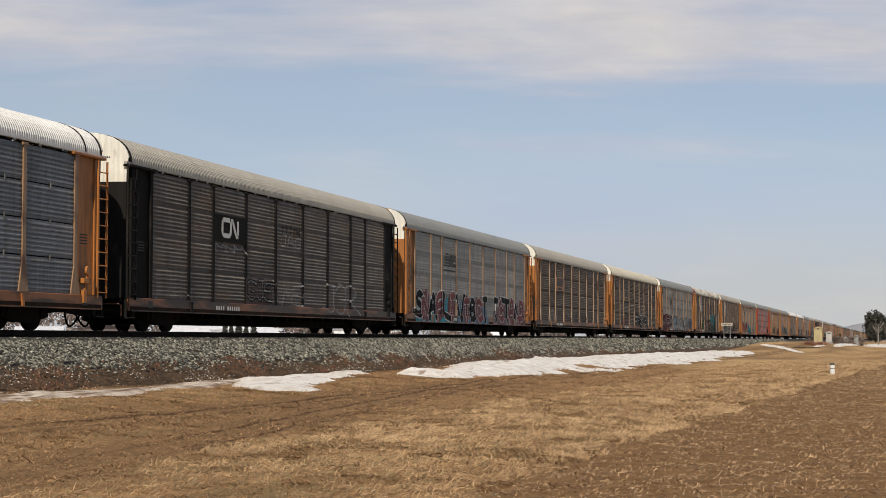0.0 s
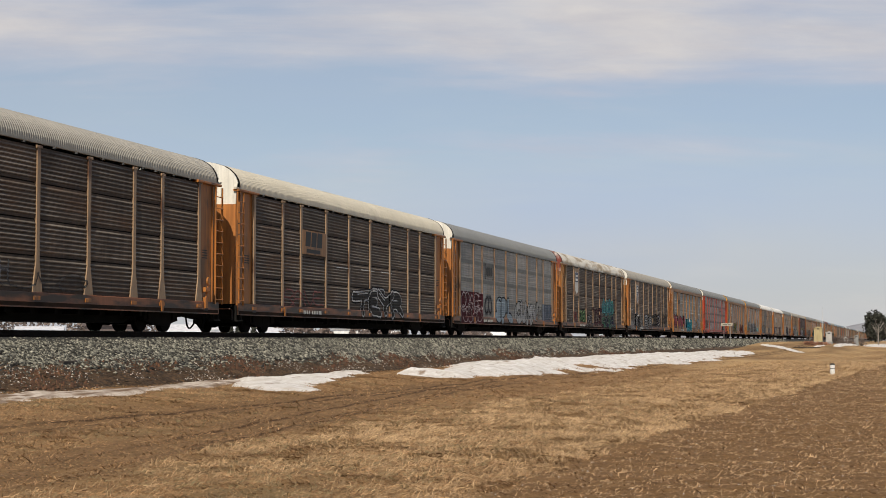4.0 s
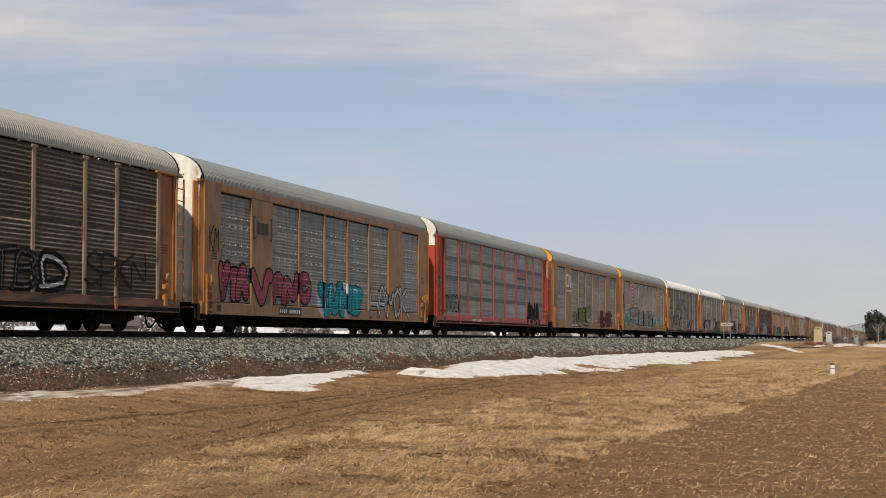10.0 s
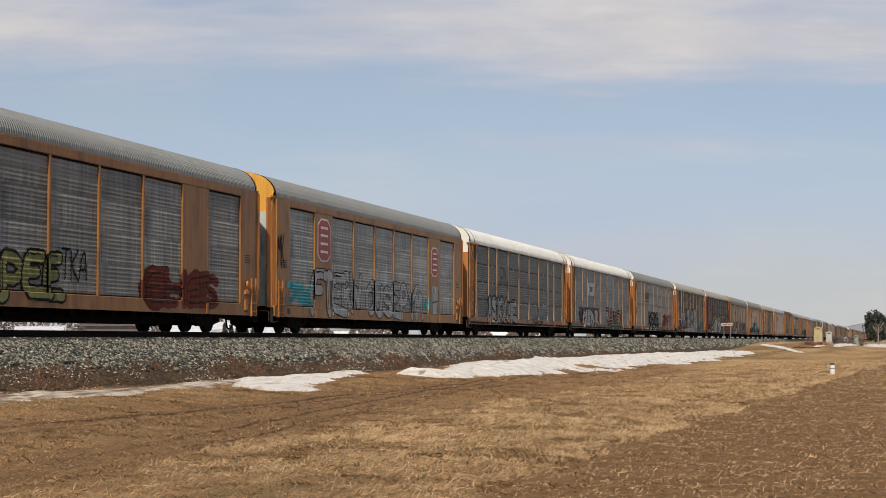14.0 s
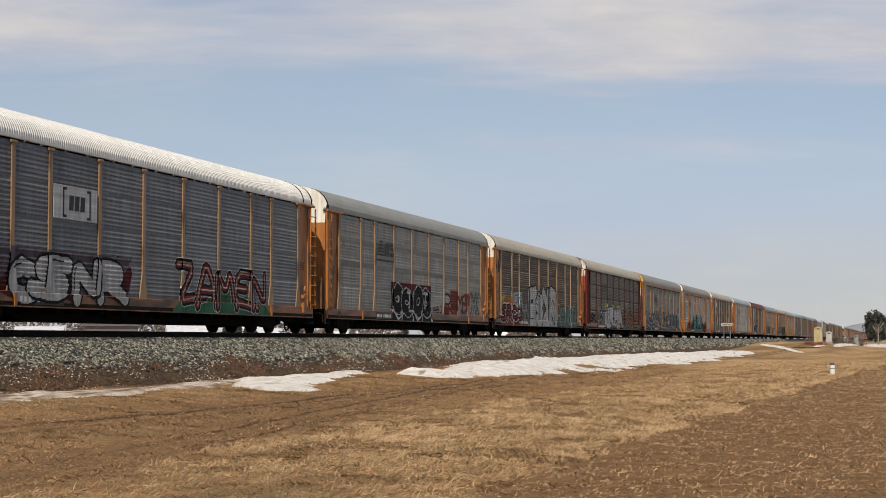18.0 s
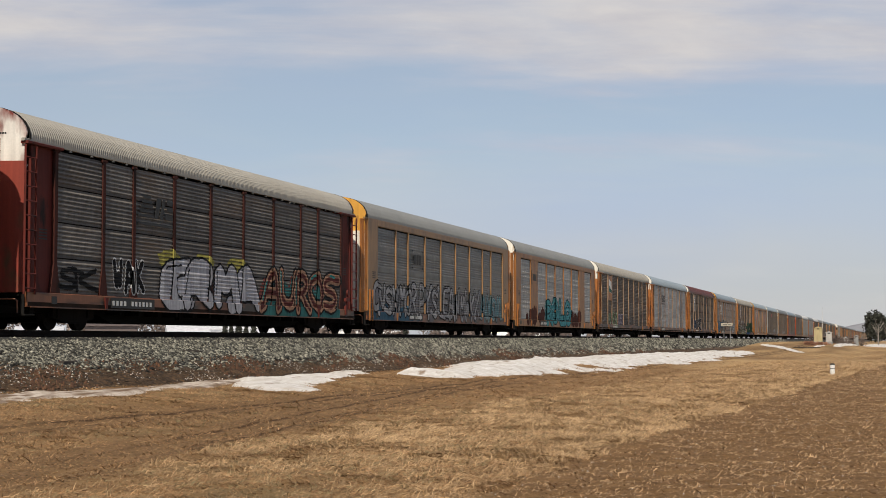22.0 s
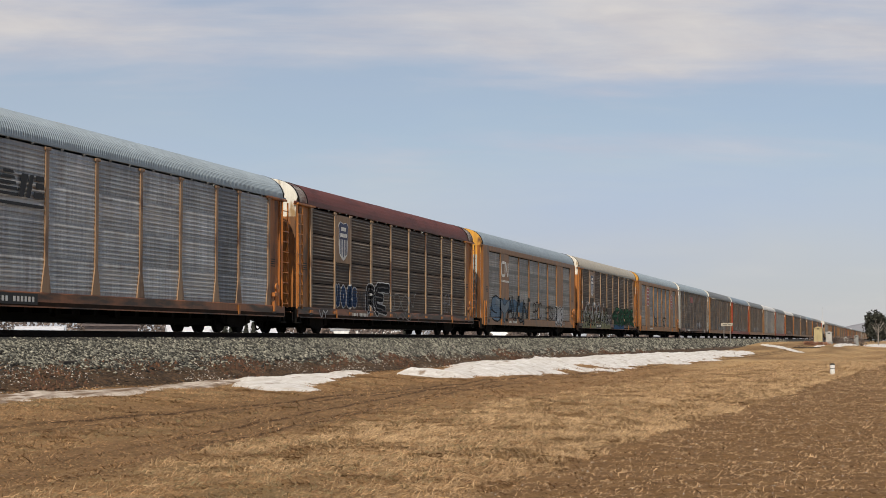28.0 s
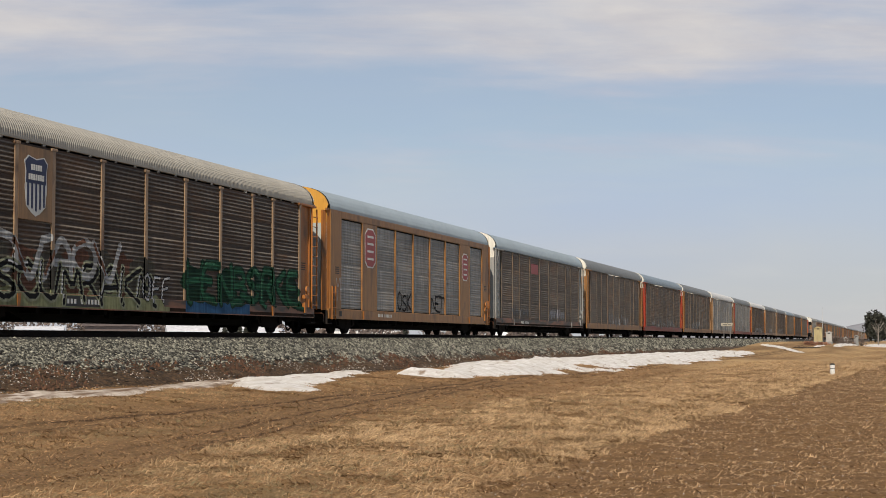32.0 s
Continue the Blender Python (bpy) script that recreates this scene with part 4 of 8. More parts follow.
# letters as broken lines in a unit box, drawn later with a broad tip
GLYPHS = {
    "A": [[(0, 0), (0.22, 0.7), (0.42, 1), (0.62, 0.95), (0.82, 0.6), (1, 0)], [(0.2, 0.38), (0.84, 0.38)]],
    "B": [[(0.05, 0), (0.05, 1), (0.65, 1), (0.82, 0.78), (0.6, 0.55), (0.1, 0.52)], [(0.6, 0.55), (0.95, 0.3), (0.7, 0.02), (0.05, 0)]],
    "C": [[(0.95, 0.82), (0.65, 1), (0.25, 0.92), (0.02, 0.5), (0.25, 0.06), (0.65, 0), (0.98, 0.2)]],
    "D": [[(0.05, 0), (0.05, 1), (0.6, 0.95), (0.95, 0.55), (0.7, 0.08), (0.05, 0)]],
    "E": [[(0.95, 1), (0.1, 0.95), (0.05, 0.05), (0.98, 0)], [(0.08, 0.5), (0.75, 0.52)]],
    "F": [[(1, 1), (0.12, 0.95), (0.05, -0.05)], [(0.1, 0.5), (0.8, 0.55)]],
    "G": [[(0.95, 0.85), (0.55, 1), (0.1, 0.8), (0.02, 0.3), (0.4, 0), (0.9, 0.08), (0.95, 0.45), (0.55, 0.45)]],
    "H": [[(0.08, 0), (0.05, 1)], [(0.92, 0), (0.98, 1)], [(0.06, 0.48), (0.95, 0.52)]],
    "I": [[(0.5, 0), (0.5, 1)], [(0.2, 1), (0.8, 1)]],
    "J": [[(0.85, 1.05), (0.8, 0.2), (0.45, 0), (0.05, 0.2)], [(0.4, 1), (1, 1)]],
    "K": [[(0.08, 0), (0.05, 1)], [(0.95, 1.02), (0.12, 0.5), (1, -0.02)]],
    "L": [[(0.12, 1), (0.05, 0.04), (0.95, 0)]],
    "M": [[(0, 0), (0.12, 1), (0.5, 0.35), (0.86, 1), (1, 0)]],
    "N": [[(0.05, 0), (0.1, 1), (0.88, 0.02), (0.95, 1)]],
    "O": [[(0.5, 1), (0.12, 0.8), (0.02, 0.4), (0.3, 0.02), (0.7, 0.02), (0.98, 0.4), (0.86, 0.82), (0.5, 1)]],
    "P": [[(0.08, 0), (0.05, 1), (0.65, 1), (0.95, 0.72), (0.6, 0.42), (0.08, 0.42)]],
    "R": [[(0.08, 0), (0.05, 1), (0.65, 1), (0.92, 0.74), (0.6, 0.48), (0.1, 0.46)], [(0.45, 0.46), (1, -0.02)]],
    "S": [[(0.95, 0.86), (0.55, 1), (0.12, 0.82), (0.2, 0.58), (0.8, 0.44), (0.95, 0.2), (0.5, 0), (0.02, 0.14)]],
    "T": [[(0, 0.95), (1, 1)], [(0.5, 0.96), (0.48, 0)]],
    "U": [[(0.05, 1), (0.08, 0.25), (0.4, 0), (0.8, 0.1), (0.95, 1)]],
    "V": [[(0, 1), (0.42, 0), (0.58, 0), (1, 1)]],
    "W": [[(0, 1), (0.22, 0), (0.5, 0.7), (0.78, 0), (1, 1)]],
    "X": [[(0, 1), (1, 0)], [(0.05, 0), (0.98, 1)]],
    "Y": [[(0, 1), (0.48, 0.5), (1, 1)], [(0.48, 0.5), (0.42, -0.02)]],
    "Z": [[(0.05, 0.95), (0.95, 1), (0.05, 0.02), (1, 0.05)]],
}


def rounded(points):
    """Corners of a broken line cut once, so that it runs softly."""
    out = [points[0]]
    for a, b in zip(points, points[1:]):
        out += [(a[0] + (b[0] - a[0]) * t, a[1] + (b[1] - a[1]) * t) for t in (0.22, 0.78)]
    return out + [points[-1]]


SPRAY = {}


def spray(colour):
    if colour not in SPRAY:
        SPRAY[colour] = material("spray_paint", colour, spread=0.4, scale=2.5, fine=12, rough=0.8, bump=0.03, streak=0.45, spec=0.12)
    return SPRAY[colour]


FLUSH, FLARED = [], []


def side_levels(kind):
    """Heights at which the side of a car bends, with its depth there."""
    top = 4.75 if kind == "posts" else 4.56
    h = (top - 0.97) / 4
    out = [(0.58, SILL_Y), (0.95, SILL_Y)]
    for r in range(4):
        out += [(0.97 + r * h + z, SIDE_Y + y) for z, y in corrugation(h - 0.004)]
    fine = []
    for (a, ya), (b, yb) in zip(out, out[1:]):
        n = max(1, math.ceil((b - a) / 0.028))
        fine += [(a + (b - a) * i / n, ya + (yb - ya) * i / n) for i in range(n)]
    return [(z, min(y, SIDE_Y - 0.02) if any(abs(z - 0.97 - r * h + 0.015) < 0.135 for r in FLUSH) else y) for z, y in fine]


def post_half(kind, z):
    """Half the width of an upright at height z."""
    if kind != "posts":
        return SLIM
    return 0.087 + (0.14 * min(1.0, (1.75 - z) / 0.63) if FLARED and z < 1.75 else 0.0)


def solid_at(kind, x, z):
    """Depth of the upright at x and height z, or None where the ribbed sheet lies open."""
    if kind == "posts":
        if abs(x) > 11.99:
            return -1.43
        return POST_Y if any(abs(x - e) < post_half(kind, z) for e in BAY_EDGES) else None
    if abs(x) > 11.88:
        return -1.53
    if kind == "framed" and (BAY_EDGES[1] < x < BAY_EDGES[2] or BAY_EDGES[7] < x < BAY_EDGES[8]):
        return -1.53
    return -1.53 if any(abs(x - e) < SLIM for e in BAY_EDGES[1:-1]) else None


def drape(kind, shapes, lift):
    """Lays flat outlines, given in x and z, over the ribs and posts of a car's side."""
    lo, hi = min(p[1] for s in shapes for p in s), max(p[1] for s in shapes for p in s)
    fine = [(z, y) for z, y in side_levels(kind) if lo - 0.2 < z < hi + 0.2]
    boxes = [(min(p[1] for p in s), max(p[1] for p in s), s) for s in shapes]
    g = Geo()
    for (za, ya), (zb, yb) in zip(fine, fine[1:]):
        z, spans = (za + zb) / 2, []
        if zb - za < 0.0005:
            continue
        for b0, b1, s in boxes:
            if b0 <= z <= b1:
                xs = sorted(p[0] + (z - p[1]) / (q[1] - p[1]) * (q[0] - p[0]) for p, q in zip(s, s[1:] + s[:1]) if (p[1] <= z) != (q[1] <= z))
                spans += list(zip(xs[::2], xs[1::2]))
        half = post_half(kind, z)
        edges = sorted([e + d for e in BAY_EDGES for d in (-half, half)] + [-11.99, 11.99])
        spans.sort()
        joined = []
        for a, b in spans:
            if joined and a <= joined[-1][1]:
                joined[-1][1] = max(b, joined[-1][1])
            else:
                joined.append([a, b])
        for a, b in joined:
            cuts = [a] + [e for e in edges if a < e < b] + [b]
            before = None
            for c, d in zip(cuts, cuts[1:]):
                y = solid_at(kind, (c + d) / 2, z)
                if before is not None and y is not None and za > 0.955:
                    g.add([(c - 0.003, before[0] - lift, za), (c - 0.003, y - lift, za), (c - 0.003, y - lift, zb), (c - 0.003, before[1] - lift, zb)], [(0, 1, 2, 3)])
                before = (ya, yb) if y is None else None
                if za < 0.955 or y is None:
                    y0, y1 = ya, yb
                else:
                    y0 = y1 = y
                g.add([(c, y0 - lift, za), (d, y0 - lift, za), (d, y1 - lift, zb), (c, y1 - lift, zb)], [(0, 1, 2, 3)])
    return g


def stroke(points, width):
    """Outlines of a line drawn with a broad tip: one for each piece, and round ends."""
    out = []
    for (x0, z0), (x1, z1) in zip(points, points[1:]):
        n = math.hypot(x1 - x0, z1 - z0) or 1.0
        dx, dz = -(z1 - z0) / n * width / 2, (x1 - x0) / n * width / 2
        out.append([(x0 + dx, z0 + dz), (x1 + dx, z1 + dz), (x1 - dx, z1 - dz), (x0 - dx, z0 - dz)])
    for x, z in points:
        out.append([(x + width / 2 * math.cos(a), z + width / 2 * math.sin(a)) for a in (0, 0.785, 1.571, 2.356, 3.142, 3.927, 4.712, 5.498)])
    return out


def bend(points, r, amount):
    """A softer line through the points, with a little wobble."""
    out = []
    for a, b in zip(points, points[1:]):
        for t in (0.0, 0.33, 0.67):
            out.append((a[0] + (b[0] - a[0]) * t + r.uniform(-amount, amount), a[1] + (b[1] - a[1]) * t + r.uniform(-amount, amount)))
    return out + [points[-1]]


def layered(car, kind, layers, label=""):
    """One mesh out of layers of outlines, each with its own colour."""
    me, faces, verts, slots = bpy.data.meshes.new("graffiti"), [], [], []
    for i, (shapes, colour, lift) in enumerate(layers):
        g = drape(kind, shapes, lift)
        faces += [[len(verts) + q for q in f] for f in g.f]
        verts += g.v
        slots += [i] * len(g.f)
        me.materials.append(spray(colour))
    me.from_pydata(verts, [], faces)
    me.polygons.foreach_set("material_index", slots)
    ob = new("graffiti", me)
    ob.parent = car
    if label:
        ob["label"] = label


def ragged(x0, x1, z0, z1, r, high=False):
    """A patch of paint with an uneven edge above, or below."""
    n = max(4, int((x1 - x0) / 0.35))
    edge = [(x0 + (x1 - x0) * i / n, z1 - (z1 - z0) * (0.75 * abs(2 * i / n - 1) ** 5 + r.uniform(0.0, 0.38))) for i in range(n + 1)]
    if high:
        return [(x0, z1)] + [(x, z0 + z1 - z) for x, z in edge] + [(x1, z1)]
    return [(x1, z0), (x0, z0)] + edge


def graffiti(car, kind, x0, x1, z0, z1, text, seed, *layers):
    """Sprayed letters, or so many letter-like signs, in layers of colour, width of line and how they are laid: back, box, some, low, high, line, top, or every other letter."""
    r = random.Random(seed)
    known = isinstance(text, str)
    n = max(1, round((x1 - x0) / 1.5)) if text == "" else len(text) if known else text
    w = (x1 - x0) / n
    drawn_as = ("line", "top", "odd", "even")
    backs = [c for c in layers if c[2] not in drawn_as]
    lines = [c for c in layers if c[2] in drawn_as]
    widest = max([c[1] for c in lines] or [0.0])
    blobs = []
    for i in range(n):
        if known:
            wild = w > 0.75
            gw = w * (r.uniform(1.05, 1.3) if wild else 1.0)
            gx = max(x0, min(x1 - gw, x0 + w * (i + 0.5) - gw / 2 + (r.uniform(-0.08, 0.08) * w if wild else 0.0)))
            gz, gh = z0 + r.uniform(0, 0.10) * (z1 - z0), (z1 - z0) * r.uniform(0.84, 1.0)
            inset, low = min(0.40 * widest, 0.22 * gw), min(0.42 * widest, 0.25 * gh)
            lean, bow, twist = r.uniform(-0.16, 0.22), r.uniform(-0.10, 0.10), r.uniform(-0.10, 0.10)

            def laid(a, b):
                a, b = a + lean * (b - 0.5) + bow * math.sin(3.14 * b), b + twist * (a - 0.5)
                return gx + inset + (gw - 2 * inset) * a, min(z1 - low, max(z0 + low, gz + low + (gh - 2 * low) * b))
            shape = [list(line) for line in (GLYPHS[text[i]] if text else [])]
            if shape and wild:
                for end in (0, -1):
                    (a, b), (c, d) = shape[0][end], shape[0][1 if end == 0 else -2]
                    if r.random() < 0.6:
                        shape.append([(a, b), (a + 0.30 * (a - c) + r.uniform(-0.2, 0.2), b + 0.22 * (b - d))])
            drawn = [bend(rounded([laid(a, b) for a, b in line]), r, 0.014) for line in shape]
        else:
            gx, gw = x0 + w * i, w * r.uniform(1.0, 1.22)
            gz, gh = z0 + 0.08 + r.uniform(0, 0.12), (z1 - z0 - 0.2) * r.uniform(0.8, 1.0)
            drawn = [bend([(gx + 0.05 * gw + 0.9 * gw * a, gz + gh * b) for a, b in line], r, 0.02 + 0.03 * min(w, 1.0)) for line in sign_shape(r, seed == 154)]
        m = 18
        blobs.append([(gx + gw * 0.5 + gw * 0.62 * math.cos(6.2832 * j / m) * r.uniform(0.72, 1.1), (z0 + z1) / 2 + (z1 - z0) * 0.54 * math.sin(6.2832 * j / m) * r.uniform(0.7, 1.06)) for j in range(m)])
        made = []
        for j, (colour, width, mode) in enumerate(lines):
            if not drawn or mode == ("odd" if i % 2 else "even"):
                continue
            thin = min(1.0, w / 1.3 + 0.35) if width > 0.15 else 1.0
            pick = drawn if mode != "top" else [[(x - 0.12 * widest, z + 0.16 * widest) for x, z in drawn[0][1:8]]]
            made.append(([q for d in pick for q in stroke(d, width * thin)], colour, 0.012 + 0.006 * (i % 3) + 0.0016 * j + 0.0004 * (seed % 4)))
        if made:
            layered(car, kind, made, "spray-painted graffiti sign")
    for i, (colour, width, mode) in enumerate(backs):
        if mode in ("low", "high"):
            shapes = [ragged(x0, x1, z0, z1, r, mode == "high")]
        else:
            shapes = blobs if mode == "back" else [rect(x0, x1, z0, z1)] if mode == "box" else blobs[i % 2::2]
        for j, s in enumerate(shapes):
            layered(car, kind, [([s], colour, 0.004 + 0.0021 * i + 0.0006 * (j % 3) + 0.0002 * (seed % 3))], "patch of spray paint behind the graffiti")


def flat(name, shapes, y, mat, car, thick=0.004, label=""):
    g = Geo()
    for s in shapes:
        g.prism(s, "y", y - thick, y)
    ob = part(name, g, mat, car, label)
    return tagged(ob, label, kind="stuff") if len(shapes) > 6 else ob


def rect(x0, x1, z0, z1):
    return [(x0, z0), (x1, z0), (x1, z1), (x0, z1)]


BLUE_SIGN = material("blue_sign_paint", (0.014, 0.020, 0.075), rough=0.5, bump=0)
RED_SIGN = material("red_sign_paint", (0.33, 0.040, 0.042), rough=0.5, bump=0)
DARK_SIGN = material("faded_black_sign_paint", (0.014, 0.014, 0.015), rough=0.6, bump=0)


def shield(car, faded=False):
    """A plate with a striped shield in the second bay."""
    x0, x1 = BAY_EDGES[1] + 0.09, BAY_EDGES[2] - 0.09
    xc = (x0 + x1) / 2
    part("logo_plate", Geo().bar("z", 2.80, 4.68, x0, x1, -1.512, -1.49, 0.006), FADED, car, "flat tan plate with a striped shield")
    out = [(a, 3.7 + (b - 3.7)) for a, b in [(-0.62, 4.30), (-0.42, 4.45), (0.0, 4.38), (0.42, 4.45), (0.62, 4.30), (0.55, 4.05), (0.58, 3.6), (0.5, 3.15), (0.22, 2.98), (0.0, 2.90), (-0.22, 2.98), (-0.5, 3.15), (-0.58, 3.6), (-0.55, 4.05)]]
    flat("shield", [[(xc + a, b) for a, b in out]], -1.514, WHITE_BAR, car, label="white-edged shield")
    flat("shield_top", [[(xc + 0.93 * a, 3.7 + (b - 3.7) if b < 4 else 3.67 + (b - 3.7)) for a, b in [(-0.62, 4.30), (-0.42, 4.45), (0.0, 4.38), (0.42, 4.45), (0.62, 4.30), (0.55, 4.05), (0.57, 3.74), (-0.57, 3.74), (-0.55, 4.05)]]], -1.520, BLUE_SIGN, car)
    flat("shield_stencil", [rect(xc + a - 0.045, xc + a + 0.045, z, z + 0.15) for z, n in ((4.08, 5), (3.83, 7)) for a in [0.12 * (i - (n - 1) / 2) for i in range(n)]], -1.526, WHITE_BAR, car)
    if not faded:
        flat("shield_striping", [rect(xc + a - 0.045, xc + a + 0.045, 3.03 + 0.3 * abs(a), 3.74) for a in (-0.42, -0.21, 0.0, 0.21, 0.42)], -1.520, BLUE_SIGN, car)


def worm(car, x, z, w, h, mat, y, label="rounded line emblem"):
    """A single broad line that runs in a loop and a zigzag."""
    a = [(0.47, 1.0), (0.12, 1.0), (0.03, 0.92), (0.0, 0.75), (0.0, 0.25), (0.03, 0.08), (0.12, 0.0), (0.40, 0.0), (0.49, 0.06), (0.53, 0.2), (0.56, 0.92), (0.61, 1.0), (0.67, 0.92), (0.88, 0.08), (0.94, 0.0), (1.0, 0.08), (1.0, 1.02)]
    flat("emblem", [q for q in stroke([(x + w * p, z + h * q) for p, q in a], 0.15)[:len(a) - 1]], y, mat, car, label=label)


def bracketed(car, x, z, w, h, mat, y):
    """Three heavy blocks between two square brackets."""
    t = 0.07
    s = []
    for d in (0, 1):
        xa = x if d == 0 else x + w - t
        xb = x if d == 0 else x + w - 3 * t
        s += [rect(xa, xa + t, z, z + h), rect(xb, xb + 3 * t, z, z + t), rect(xb, xb + 3 * t, z + h - t, z + h)]
    bw = (w - 0.62) / 3
    for i in range(3):
        xa = x + 0.31 + i * bw
        s.append([(xa + 0.03, z + 0.2), (xa + bw - 0.05, z + 0.2), (xa + bw - 0.02, z + h - 0.2), (xa + 0.06, z + h - 0.2)])
    flat("emblem", s, y, mat, car, label="block emblem between brackets")


def blocks(car, x, z, w, h, mat, y):
    """Three heavy open blocks over a bar."""
    s, bw = [rect(x + 0.15, x + w - 0.3, z - 0.24, z - 0.10)], w / 3
    for i in range(3):
        xa = x + i * bw
        s.append([(xa, z), (xa + bw - 0.12, z), (xa + bw - 0.06, z + h), (xa + 0.06, z + h)])
    flat("emblem", s, y, mat, car, label="heavy block emblem")


def striped(car, x, z, w, h, mat, y):
    """Level stripes that run into two slanted blocks, over a thin bar."""
    s = [[(x + 0.08 * i, z + 0.35 + 0.14 * i), (x + 0.45 * w - 0.05 * i, z + 0.35 + 0.14 * i), (x + 0.45 * w - 0.07 * i, z + 0.43 + 0.14 * i), (x + 0.08 * i, z + 0.43 + 0.14 * i)] for i in range(5)]
    s += [[(x + 0.46 * w, z + 0.35), (x + 0.56 * w, z + 0.35), (x + 0.66 * w, z + h), (x + 0.52 * w, z + h)], [(x + 0.6 * w, z + 0.35), (x + 0.70 * w, z + 0.35), (x + 0.78 * w, z + h), (x + 0.70 * w, z + h)],
          rect(x + 0.78 * w, x + w, z + 0.36, z + 0.52), rect(x + 0.82 * w, x + w, z + 0.62, z + 0.76), rect(x + 0.82 * w, x + w, z + h - 0.14, z + h), rect(x, x + w, z + 0.12, z + 0.2)]
    flat("emblem", s, y, mat, car, label="faded striped emblem")


def octagon(car, x, z, w, h, y):
    ring = [(0.25, 0), (0.75, 0), (1, 0.14), (1, 0.86), (0.75, 1), (0.25, 1), (0, 0.86), (0, 0.14)]
    flat("octagon_sign", [[(x + w * a, z + h * b) for a, b in ring]], y, WHITE_BAR, car, label="red octagon emblem edged in white")
    flat("octagon_face", [[(x + w / 2 + (a - 0.5) * (w - 0.12), z + h / 2 + (b - 0.5) * (h - 0.12)) for a, b in ring]], y - 0.006, RED_SIGN, car)
    flat("octagon_stencil", [rect(x + 0.22 * w, x + 0.78 * w, z + h * q, z + h * (q + 0.055)) for q in (0.2, 0.39, 0.58, 0.76)], y - 0.012, WHITE_BAR, car)


def number_bars(car, x0, x1, patch=True):
    """The car's number as plain bars on the sill."""
    if patch:
        flat("number_patch", [rect(x0 - 0.1, x1 + 0.1, 0.64, 0.92)], SILL_Y - 0.006, BLACK_PATCH, car)
    n = 11
    tagged(flat("number_stencil", [rect(x0 + (x1 - x0) * i / n, x0 + (x1 - x0) * (i + 0.55) / n, 0.71, 0.84) for i in range(n) if i != 4], SILL_Y - 0.012, WHITE_BAR, car), kind="stuff")


def notices(car, kind):
    """Small stencilled notices on the end panels, as plain bars."""
    y = -1.422 if kind == "posts" else -1.532
    flat("cap_notice", [rect(-0.16 + 0.07 * i, -0.11 + 0.07 * i, 0.0, 0.045) for i in range(4)], 0.0, DARK_SIGN, car).matrix_basis = pose(-13.487, -0.75, 5.0, 0, 0, 90)
    for x in (-12.45, 12.5):
        flat("notice", [rect(x - 0.22, x + 0.22, z, z + 0.035) for z in (2.35, 2.43, 2.51, 2.59)], y, DARK_SIGN, car)
        flat("sill_notice", [rect(x - 0.25 + 0.55 * (x < 0), x + 0.05 + 0.55 * (x < 0), 0.68, 0.88)], SILL_Y - 0.002, BLACK_PATCH, car)


W, K, G, C = (0.62, 0.62, 0.62), (0.012, 0.012, 0.013), (0.20, 0.20, 0.205), (0.06, 0.33, 0.42)
PINK, TEAL, WINE, LIME = (0.42, 0.10, 0.14), (0.10, 0.42, 0.46), (0.10, 0.018, 0.022), (0.42, 0.46, 0.24)
SILVER, CHALK, ROSE = (0.47, 0.47, 0.465), (0.36, 0.35, 0.34), (0.24, 0.085, 0.09)
BONE, BRICK = (0.42, 0.40, 0.35), (0.22, 0.055, 0.04)
NUMBER_AT = {2: (-6.2, -4.3), 8: (-6.4, -4.2), 9: (-6.4, -4.4), 13: (-9.0, -6.5), 18: (-6.2, -4.4), 16: (-8.6, -5.9), 12: (-8.5, -6.6), 23: (-6.6, -4.4)}
BLUEG, NAVY, PEACH = (0.12, 0.24, 0.36), (0.03, 0.06, 0.13), (0.48, 0.27, 0.17)


